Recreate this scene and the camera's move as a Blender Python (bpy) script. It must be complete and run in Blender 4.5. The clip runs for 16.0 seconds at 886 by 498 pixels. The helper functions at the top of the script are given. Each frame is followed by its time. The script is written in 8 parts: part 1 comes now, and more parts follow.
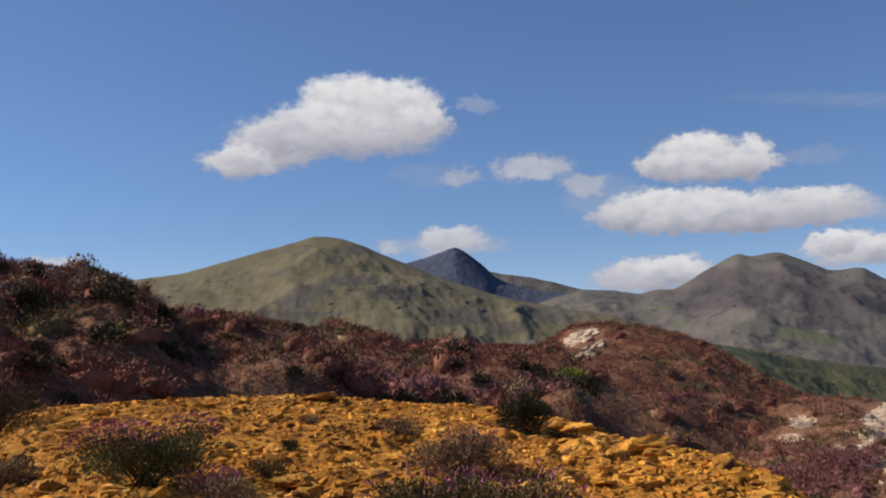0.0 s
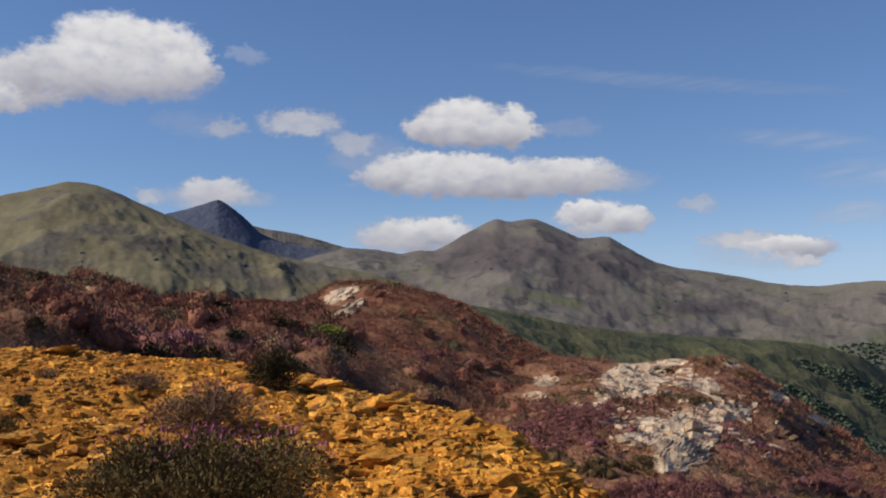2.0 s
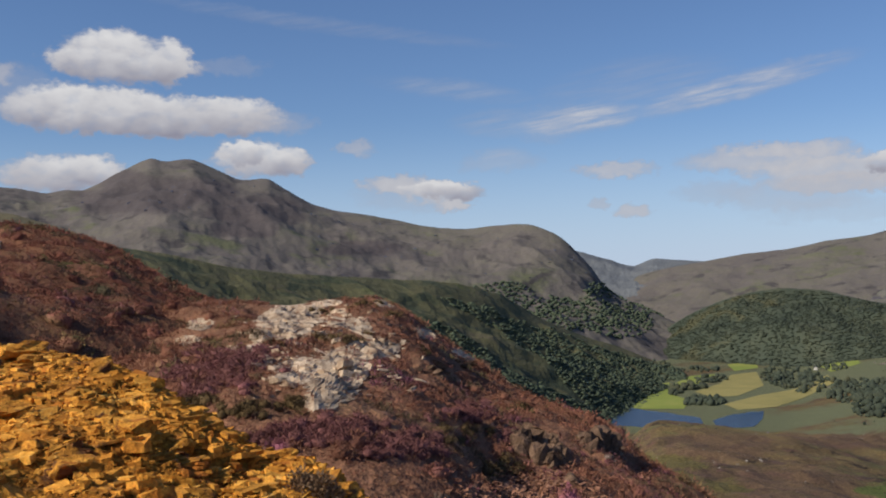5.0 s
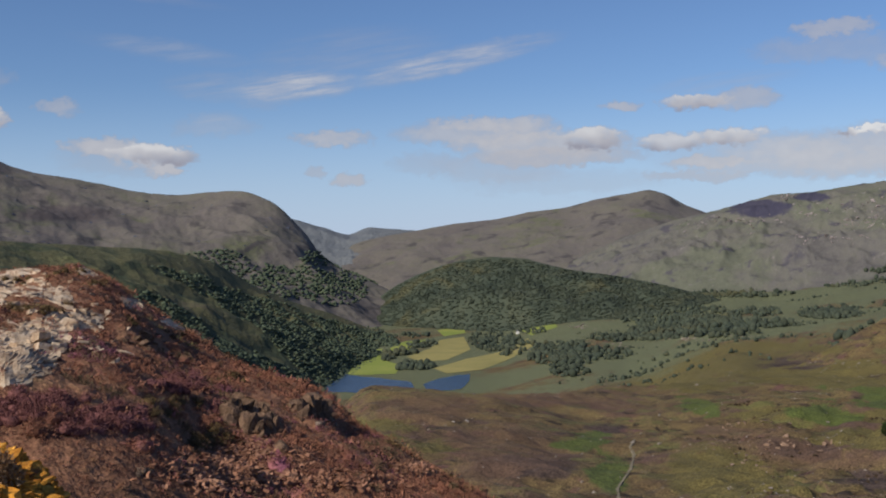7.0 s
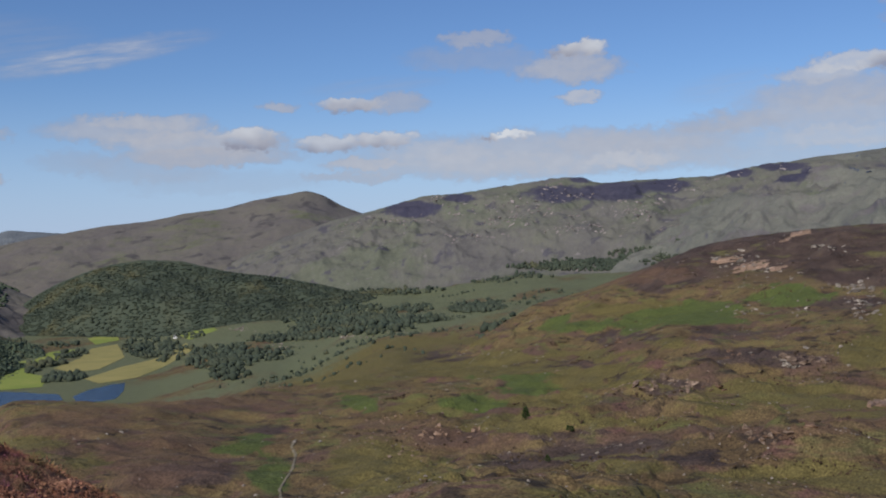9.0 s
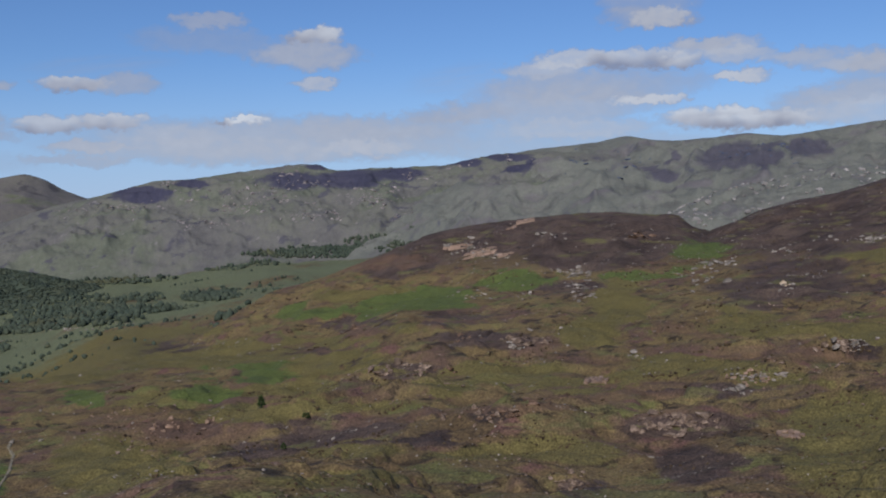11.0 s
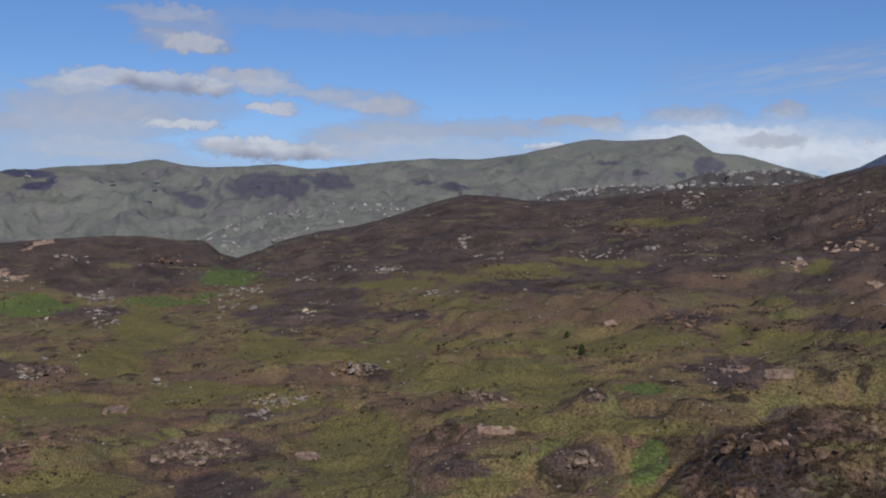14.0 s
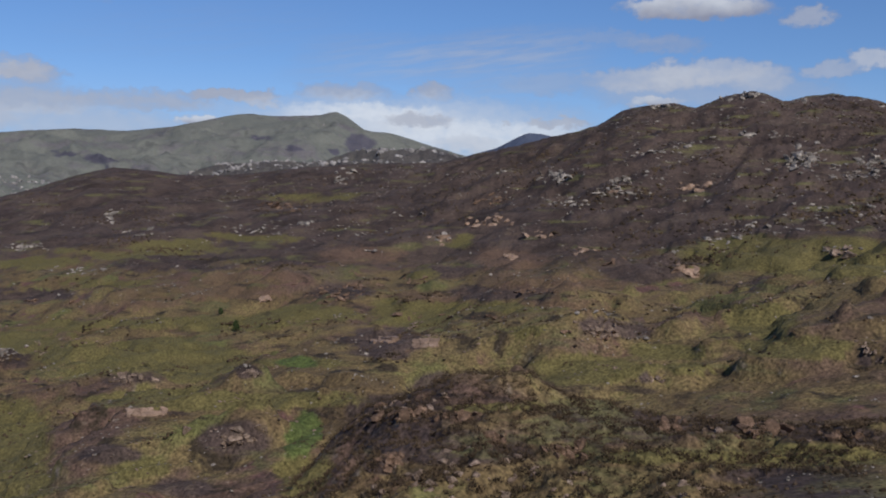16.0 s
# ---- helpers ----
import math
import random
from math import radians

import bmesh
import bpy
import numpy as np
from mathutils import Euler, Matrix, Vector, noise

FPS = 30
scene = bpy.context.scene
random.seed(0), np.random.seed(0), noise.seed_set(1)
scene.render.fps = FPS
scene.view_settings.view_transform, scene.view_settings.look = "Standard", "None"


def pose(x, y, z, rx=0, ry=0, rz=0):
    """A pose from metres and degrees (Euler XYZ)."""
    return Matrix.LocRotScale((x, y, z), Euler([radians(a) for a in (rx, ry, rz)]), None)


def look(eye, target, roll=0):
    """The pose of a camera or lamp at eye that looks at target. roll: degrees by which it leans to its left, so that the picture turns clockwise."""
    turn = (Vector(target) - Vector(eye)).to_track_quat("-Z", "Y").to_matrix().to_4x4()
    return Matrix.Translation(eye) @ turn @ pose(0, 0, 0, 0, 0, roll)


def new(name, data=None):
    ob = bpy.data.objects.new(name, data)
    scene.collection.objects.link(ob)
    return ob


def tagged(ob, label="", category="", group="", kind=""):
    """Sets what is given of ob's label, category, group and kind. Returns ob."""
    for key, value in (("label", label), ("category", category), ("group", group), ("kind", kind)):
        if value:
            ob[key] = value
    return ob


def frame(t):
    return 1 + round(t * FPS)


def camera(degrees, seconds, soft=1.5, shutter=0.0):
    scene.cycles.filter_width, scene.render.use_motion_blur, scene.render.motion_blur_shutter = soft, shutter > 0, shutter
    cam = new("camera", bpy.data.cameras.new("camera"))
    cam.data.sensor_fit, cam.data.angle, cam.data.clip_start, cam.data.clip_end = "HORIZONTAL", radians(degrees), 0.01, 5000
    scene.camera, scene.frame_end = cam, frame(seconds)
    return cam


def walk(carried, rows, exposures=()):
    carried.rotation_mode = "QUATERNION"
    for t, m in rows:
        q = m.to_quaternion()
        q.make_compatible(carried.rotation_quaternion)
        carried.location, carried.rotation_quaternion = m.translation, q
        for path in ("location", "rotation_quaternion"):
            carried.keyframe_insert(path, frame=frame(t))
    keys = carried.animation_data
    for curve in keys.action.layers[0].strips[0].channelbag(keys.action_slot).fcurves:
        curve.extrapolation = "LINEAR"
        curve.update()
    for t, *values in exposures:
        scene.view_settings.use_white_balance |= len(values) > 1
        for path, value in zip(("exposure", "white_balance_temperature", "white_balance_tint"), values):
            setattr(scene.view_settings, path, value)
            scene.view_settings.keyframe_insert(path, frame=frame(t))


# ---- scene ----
cam = camera(45.6, 16.0, soft=2.0)
ARM = 0.45          # the camera is held before the body and swings round with it
EYE = 1.6
# seconds, bearing (clockwise from the first view), tilt up, roll
SWING = [
    (0.0, -0.77, 7.59, 1.47),
    (0.5, 4.32, 7.02, 0.55),
    (1.0, 7.14, 6.43, 0.54),
    (1.5, 9.93, 5.94, 0.18),
    (2.0, 12.16, 5.05, 0.50),
    (2.5, 14.92, 4.87, 1.10),
    (3.0, 18.38, 3.60, 1.29),
    (5.5, 34.43, 1.13, 1.17),
    (6.0, 38.82, 0.49, 1.10),
    (6.5, 42.17, 0.04, 1.24),
    (7.0, 45.87, -0.40, 0.96),
    (7.5, 50.04, -0.60, 1.06),
    (8.0, 54.93, -0.33, 1.34),
    (10.5, 75.35, -1.96, 1.41),
    (11.0, 78.52, -1.83, 1.38),
    (11.5, 82.91, -1.61, 1.17),
    (12.0, 87.54, -1.18, 0.58),
    (12.5, 92.17, -0.74, -0.28),
    (13.0, 96.09, -0.71, -0.02),
    (13.5, 99.71, -1.08, 0.08),
    (14.0, 103.72, -0.53, -0.75),
    (14.5, 107.65, -0.81, -1.52),
    (15.0, 112.45, -0.54, -1.64),
    (15.5, 116.72, -0.92, -1.01),
    (16.0, 122.33, -1.62, -0.79),
]
walk(cam, [(t, pose(ARM * math.sin(radians(b)), ARM * math.cos(radians(b)), EYE, 90 + p, r, -b))
           for t, b, p, r in SWING],
     exposures=[(0.0, 0.2, 6500, 10), (3.0, 0.15, 6500, 10), (5.5, 0.05, 6450, 10), (8.0, -0.05, 6200, 10), (11.0, -0.2, 5700, 10), (16.0, -0.17, 5750, 10)])

# ---------------------------------------------------------------- light
SUN_BEARING, SUN_HEIGHT = -84.0, 36.0
sun = new("sun", bpy.data.lights.new("sun", "SUN"))
sun.data.energy, sun.data.angle, sun.data.color = 4.7, radians(0.53), (1.0, 0.89, 0.73)
_sb, _sh = radians(SUN_BEARING), radians(SUN_HEIGHT)
sun.matrix_world = look((0, 0, 60), (-math.sin(_sb) * math.cos(_sh) * 50, -math.cos(_sb) * math.cos(_sh) * 50, 60 - math.sin(_sh) * 50))


def wire(nt, kind, **values):
    """A node of that kind; values: input names (with _ for blanks) or numbers to a value or a socket."""
    n = nt.nodes.new(kind)
    for k, v in values.items():
        if k == "p_operation":
            n.operation = v
            continue
        if k == "p_interpolation_type":
            n.interpolation_type = v
            continue
        if k == "p_data_type":
            n.data_type = v
            continue
        s = n.inputs[int(k[1:])] if k[0] == "i" and k[1:].isdigit() else n.inputs[k.replace("_", " ")]
        if isinstance(v, bpy.types.NodeSocket):
            nt.links.new(v, s)
        else:
            s.default_value = v
    return n


def calc(nt, op, a, b=0.0, c=0.0):
    return wire(nt, "ShaderNodeMath", p_operation=op, i0=a, i1=b, i2=c).outputs[0]


CLOUDS, STREAKS = [], []


def cloud(bearing, height, half_width, half_height, density, whiteness, softness):
    CLOUDS.append((bearing, height, half_width, half_height, density, whiteness, softness))


def streak(bearing, height, half_length, half_width, slope, density):
    STREAKS.append((bearing, height, half_length, half_width, slope, density))


cloud(-5.53, 15.32, 2.97, 1.65, 1, 1, 0.25)
cloud(-3.02, 15.15, 2.52, 1.57, 1, 1, 0.25)
cloud(-7.42, 14.18, 2.48, 1.38, 1, 1, 0.3)
cloud(-1.52, 14.52, 1.51, 0.97, 1, 0.97, 0.35)
cloud(-9.74, 13.26, 2.30, 1.26, 1, 0.98, 0.3)
cloud(-11.57, 12.34, 1.87, 0.90, 1, 0.95, 0.35)
cloud(-6.18, 13.82, 5.28, 1.15, 0.95, 0.86, 0.4)
cloud(4.41, 11.80, 2.05, 0.67, 0.8, 0.86, 0.5)
cloud(7.15, 10.85, 1.16, 0.55, 0.6, 0.82, 0.5)
cloud(0.65, 11.39, 0.87, 0.46, 0.35, 0.8, 0.6)
cloud(1.56, 15.25, 0.88, 0.39, 0.25, 0.8, 0.6)
cloud(-1.22, 11.62, 1.88, 0.61, 0.18, 0.8, 0.7)
cloud(8.04, 10.20, 1.83, 0.91, 0.3, 0.8, 0.7)
cloud(13.12, 12.19, 2.30, 1.01, 1, 1, 0.3)
cloud(16.16, 11.65, 1.20, 1.11, 1, 1, 0.3)
cloud(11.74, 11.55, 1.64, 0.72, 1, 0.93, 0.4)
cloud(14.25, 11.30, 3.21, 0.71, 1, 0.88, 0.4)
cloud(19.28, 11.54, 1.66, 0.40, 0.25, 0.8, 0.7)
cloud(12.22, 9.33, 3.84, 1.02, 1, 0.97, 0.3)
cloud(18.54, 8.93, 3.05, 0.98, 1, 0.97, 0.3)
cloud(15.41, 8.93, 5.73, 1.06, 1, 0.95, 0.3)
cloud(15.10, 8.48, 6.74, 0.65, 1, 0.8, 0.4)
cloud(9.20, 8.93, 1.66, 0.73, 0.9, 0.85, 0.4)
cloud(22.32, 8.58, 1.32, 0.56, 0.3, 0.8, 0.6)
cloud(20.57, 6.58, 2.10, 0.97, 1, 1, 0.3)
cloud(19.91, 6.91, 1.09, 0.75, 1, 1, 0.3)
cloud(22.16, 6.46, 1.18, 0.74, 1, 0.95, 0.4)
cloud(10.54, 5.74, 2.97, 0.96, 1, 0.92, 0.35)
cloud(12.03, 5.97, 1.62, 0.72, 1, 0.95, 0.4)
cloud(-0.07, 8.07, 1.80, 0.74, 0.9, 0.9, 0.4)
cloud(-0.38, 7.71, 2.94, 0.55, 0.5, 0.85, 0.6)
cloud(-3.48, 7.78, 0.68, 0.34, 0.35, 0.8, 0.6)
cloud(-20.88, 6.91, 1.23, 0.35, 0.8, 0.92, 0.5)
cloud(26.09, 7.10, 0.89, 0.39, 0.35, 0.8, 0.6)
cloud(28.09, 5.18, 1.61, 0.45, 0.65, 0.84, 0.5)
cloud(30.39, 4.73, 1.78, 0.59, 0.85, 0.92, 0.4)
cloud(31.22, 3.96, 1.14, 0.29, 0.7, 0.84, 0.5)
cloud(29.08, 4.49, 2.90, 0.77, 0.3, 0.8, 0.7)
cloud(33.85, 6.32, 1.94, 0.52, 0.28, 0.85, 0.7)
cloud(36.27, 8.18, 1.61, 0.74, 0.22, 0.85, 0.7)
cloud(-3.58, 7.76, 0.39, 0.35, 0.5, 0.85, 0.5)
cloud(0.39, 11.53, 0.82, 0.47, 0.35, 0.8, 0.6)
cloud(25.84, 7.19, 0.70, 0.35, 0.4, 0.85, 0.6)
cloud(28.16, 5.23, 1.72, 0.45, 0.7, 0.85, 0.5)
cloud(30.70, 4.80, 2.05, 0.51, 0.95, 0.96, 0.35)
cloud(31.44, 4.01, 1.03, 0.27, 0.8, 0.86, 0.45)
cloud(39.88, 5.68, 2.09, 0.43, 0.75, 0.86, 0.5)
cloud(40.91, 3.39, 0.92, 0.34, 0.75, 0.85, 0.5)
cloud(38.93, 3.89, 0.43, 0.28, 0.5, 0.82, 0.6)
cloud(47.96, 5.85, 4.19, 0.66, 0.75, 0.84, 0.45)
cloud(48.87, 6.35, 2.83, 0.39, 0.7, 0.86, 0.45)
cloud(51.50, 5.20, 4.38, 0.71, 0.85, 0.86, 0.4)
cloud(54.11, 5.42, 1.66, 0.59, 0.95, 0.93, 0.35)
cloud(51.93, 4.50, 4.37, 0.42, 0.8, 0.8, 0.45)
cloud(49.11, 3.94, 3.27, 0.72, 0.35, 0.8, 0.7)
cloud(45.21, 4.21, 1.82, 0.61, 0.3, 0.8, 0.7)
cloud(55.57, 7.13, 0.85, 0.29, 0.5, 0.82, 0.6)
cloud(55.59, 7.08, 0.74, 0.27, 0.55, 0.82, 0.5)
cloud(59.57, 7.15, 1.83, 0.42, 0.95, 0.94, 0.4)
cloud(62.00, 7.18, 1.66, 0.54, 0.7, 0.8, 0.5)
cloud(58.30, 5.07, 1.77, 0.46, 0.9, 0.92, 0.4)
cloud(61.20, 5.28, 1.67, 0.45, 0.95, 0.96, 0.4)
cloud(60.11, 3.92, 1.89, 0.30, 0.8, 0.86, 0.45)
cloud(59.48, 3.27, 2.74, 0.24, 0.55, 0.84, 0.5)
cloud(66.27, 10.46, 1.92, 0.38, 0.7, 0.8, 0.5)
cloud(71.88, 9.68, 1.54, 0.48, 1, 0.96, 0.4)
cloud(71.43, 8.68, 2.82, 0.69, 0.85, 0.82, 0.45)
cloud(71.97, 7.21, 1.23, 0.35, 0.85, 0.95, 0.45)
cloud(66.24, 9.44, 3.54, 0.64, 0.4, 0.74, 0.6)
cloud(70.49, 4.23, 8.50, 1.12, 0.55, 0.88, 0.6)
cloud(67.91, 5.20, 1.22, 0.21, 0.95, 1.05, 0.4)
cloud(75.22, 4.72, 4.32, 0.63, 0.5, 0.81, 0.6)
cloud(52.42, 3.13, 4.89, 0.61, 0.2, 0.85, 0.7)
cloud(69.99, 4.33, 10.67, 1.08, 0.5, 0.88, 0.6)
cloud(67.78, 5.28, 1.33, 0.18, 1, 1.08, 0.4)
cloud(67.00, 3.68, 7.61, 0.66, 0.45, 0.95, 0.6)
cloud(74.51, 3.80, 2.44, 0.36, 0.65, 0.99, 0.5)
cloud(78.53, 5.38, 1.84, 0.33, 0.5, 0.79, 0.5)
cloud(64.11, 4.53, 2.87, 0.41, 0.4, 0.97, 0.6)
cloud(84.07, 7.71, 2.27, 0.48, 0.8, 0.95, 0.4)
cloud(85.59, 8.19, 2.26, 0.50, 0.85, 1.02, 0.35)
cloud(89.17, 8.02, 2.95, 0.53, 0.9, 0.92, 0.35)
cloud(91.36, 7.79, 1.16, 0.38, 0.9, 0.92, 0.4)
cloud(93.25, 8.49, 2.14, 0.52, 0.7, 0.93, 0.45)
cloud(94.50, 6.86, 1.36, 0.32, 0.75, 0.95, 0.45)
cloud(87.07, 6.76, 5.66, 0.77, 0.55, 0.81, 0.5)
cloud(90.53, 10.04, 1.75, 0.49, 0.9, 0.88, 0.4)
cloud(88.62, 10.21, 1.48, 0.58, 0.5, 0.76, 0.5)
cloud(97.71, 7.76, 1.58, 0.34, 0.5, 0.9, 0.5)
cloud(100.12, 7.30, 1.45, 0.56, 0.5, 0.88, 0.5)
cloud(89.87, 5.93, 1.76, 0.30, 0.9, 1, 0.4)
cloud(94.33, 4.66, 3.68, 0.58, 0.95, 1, 0.4)
cloud(85.24, 5.79, 5.12, 0.84, 0.5, 0.84, 0.6)
cloud(85.52, 4.42, 4.22, 0.48, 0.7, 1.02, 0.5)
cloud(98.22, 5.04, 2.17, 0.74, 0.6, 0.84, 0.6)
cloud(85.20, 3.53, 7.81, 0.67, 0.45, 0.96, 0.6)
cloud(89.61, 10.90, 2.37, 0.87, 0.5, 0.78, 0.5)
cloud(88.73, 11.59, 2.65, 0.40, 0.5, 0.86, 0.5)
cloud(90.35, 9.99, 1.55, 0.47, 0.85, 0.88, 0.4)
cloud(92.59, 8.63, 1.45, 0.39, 0.8, 0.84, 0.45)
cloud(94.25, 8.00, 1.76, 0.48, 0.75, 0.93, 0.45)
cloud(94.10, 6.80, 1.27, 0.27, 0.85, 1.02, 0.45)
cloud(97.15, 7.63, 1.47, 0.39, 0.6, 0.88, 0.5)
cloud(99.90, 7.13, 2.14, 0.45, 0.75, 0.9, 0.45)
cloud(85.20, 6.54, 4.59, 0.76, 0.5, 0.84, 0.6)
cloud(89.59, 5.90, 1.84, 0.27, 0.85, 1.11, 0.45)
cloud(93.33, 4.81, 2.88, 0.51, 0.95, 1.02, 0.4)
cloud(95.31, 4.58, 2.59, 0.39, 0.9, 1, 0.45)
cloud(83.77, 5.34, 4.53, 0.76, 0.5, 0.93, 0.6)
cloud(79.62, 5.50, 2.70, 0.51, 0.5, 0.79, 0.5)
cloud(100.21, 5.62, 3.98, 0.55, 0.6, 0.88, 0.5)
cloud(103.27, 4.75, 5.18, 0.79, 0.6, 1.07, 0.6)
cloud(111.09, 6.44, 2.36, 0.27, 0.6, 0.77, 0.5)
cloud(106.31, 6.08, 3.63, 0.36, 0.5, 0.81, 0.5)
cloud(109.46, 5.04, 1.19, 0.27, 0.9, 1.05, 0.45)
cloud(116.56, 6.63, 1.96, 0.38, 0.5, 0.84, 0.5)
cloud(120.68, 5.13, 1.87, 0.51, 0.65, 0.81, 0.5)
cloud(121.73, 6.78, 1.26, 0.39, 0.55, 0.77, 0.5)
cloud(118.79, 5.06, 4.65, 0.86, 0.7, 1.11, 0.6)
cloud(98.99, 11.49, 7.90, 0.53, 0.25, 0.95, 0.7)
cloud(101.10, 7.04, 1.59, 0.50, 0.6, 0.81, 0.5)
cloud(101.11, 6.06, 2.39, 0.67, 0.5, 0.84, 0.6)
cloud(110.94, 6.42, 2.29, 0.32, 0.75, 0.77, 0.4)
cloud(112.48, 6.06, 1.07, 0.24, 0.7, 0.75, 0.45)
cloud(106.33, 5.83, 3.67, 0.35, 0.55, 0.84, 0.5)
cloud(116.92, 6.90, 2.27, 0.39, 0.55, 0.81, 0.5)
cloud(121.50, 6.94, 0.92, 0.36, 0.55, 0.79, 0.5)
cloud(119.69, 5.25, 9.09, 1.27, 0.6, 1.38, 0.6)
cloud(117.85, 5.73, 3.95, 0.42, 0.45, 1.45, 0.5)
cloud(125.82, 4.27, 5.48, 0.91, 0.8, 1.38, 0.6)
cloud(120.91, 5.30, 1.71, 0.36, 0.75, 0.81, 0.45)
cloud(128.54, 5.19, 1.69, 0.27, 0.75, 0.81, 0.45)
cloud(125.65, 5.27, 0.34, 0.15, 0.6, 0.85, 0.5)
cloud(123.99, 4.10, 1.84, 0.43, 0.5, 0.96, 0.6)
cloud(133.58, 7.56, 3.53, 0.65, 0.75, 0.97, 0.45)
cloud(136.20, 7.87, 3.31, 0.64, 0.75, 0.99, 0.45)
cloud(133.60, 6.32, 1.24, 0.24, 0.9, 1.04, 0.45)
cloud(139.05, 7.40, 1.68, 0.63, 0.55, 0.95, 0.5)
cloud(135.55, 11.22, 3.76, 0.63, 1, 0.98, 0.35)
cloud(141.20, 10.49, 1.31, 0.50, 0.75, 0.84, 0.45)
cloud(134.13, 9.30, 1.90, 0.46, 0.4, 0.8, 0.6)
cloud(142.34, 7.79, 1.30, 0.45, 0.65, 0.93, 0.45)
cloud(144.33, 8.27, 1.26, 0.50, 0.8, 1.02, 0.4)
cloud(136.22, 6.79, 5.75, 0.76, 0.5, 0.96, 0.6)
cloud(127.60, 7.29, 2.43, 0.54, 0.4, 0.9, 0.6)
cloud(130.57, 9.64, 3.59, 0.35, 0.3, 0.9, 0.6)
# thin high streaks
streak(38.09, 8.46, 3.23, 0.73, 0.076, 0.76)
streak(46.33, 9.68, 5.00, 0.63, 0.196, 0.70)
streak(33.76, 6.41, 1.38, 0.58, 0.101, 0.43)
streak(31.27, 10.25, 3.31, 0.48, -0.116, 0.29)
streak(41.03, 9.88, 4.61, 1.46, 0.104, 0.22)
streak(33.96, 8.36, 2.44, 0.73, -0.007, 0.29)
streak(24.61, 13.65, 8.27, 0.37, -0.123, 0.20)
streak(31.53, 10.10, 4.26, 0.48, -0.139, 0.14)
streak(124.35, 8.86, 6.23, 1.16, 0.103, 0.50)
streak(118.45, 8.20, 4.25, 0.94, 0.128, 0.25)
streak(126.66, 7.86, 3.94, 1.05, 0.154, 0.29)
streak(109.38, 9.73, 7.21, 1.56, 0.092, 0.09)
streak(118.51, 8.67, 3.94, 1.16, 0.001, 0.29)
streak(60.90, 8.08, 3.33, 0.48, 0.054, 0.22)
streak(79.64, 7.15, 2.60, 0.73, 0.031, 0.22)
streak(79.68, 7.35, 2.70, 0.73, 0.149, 0.18)


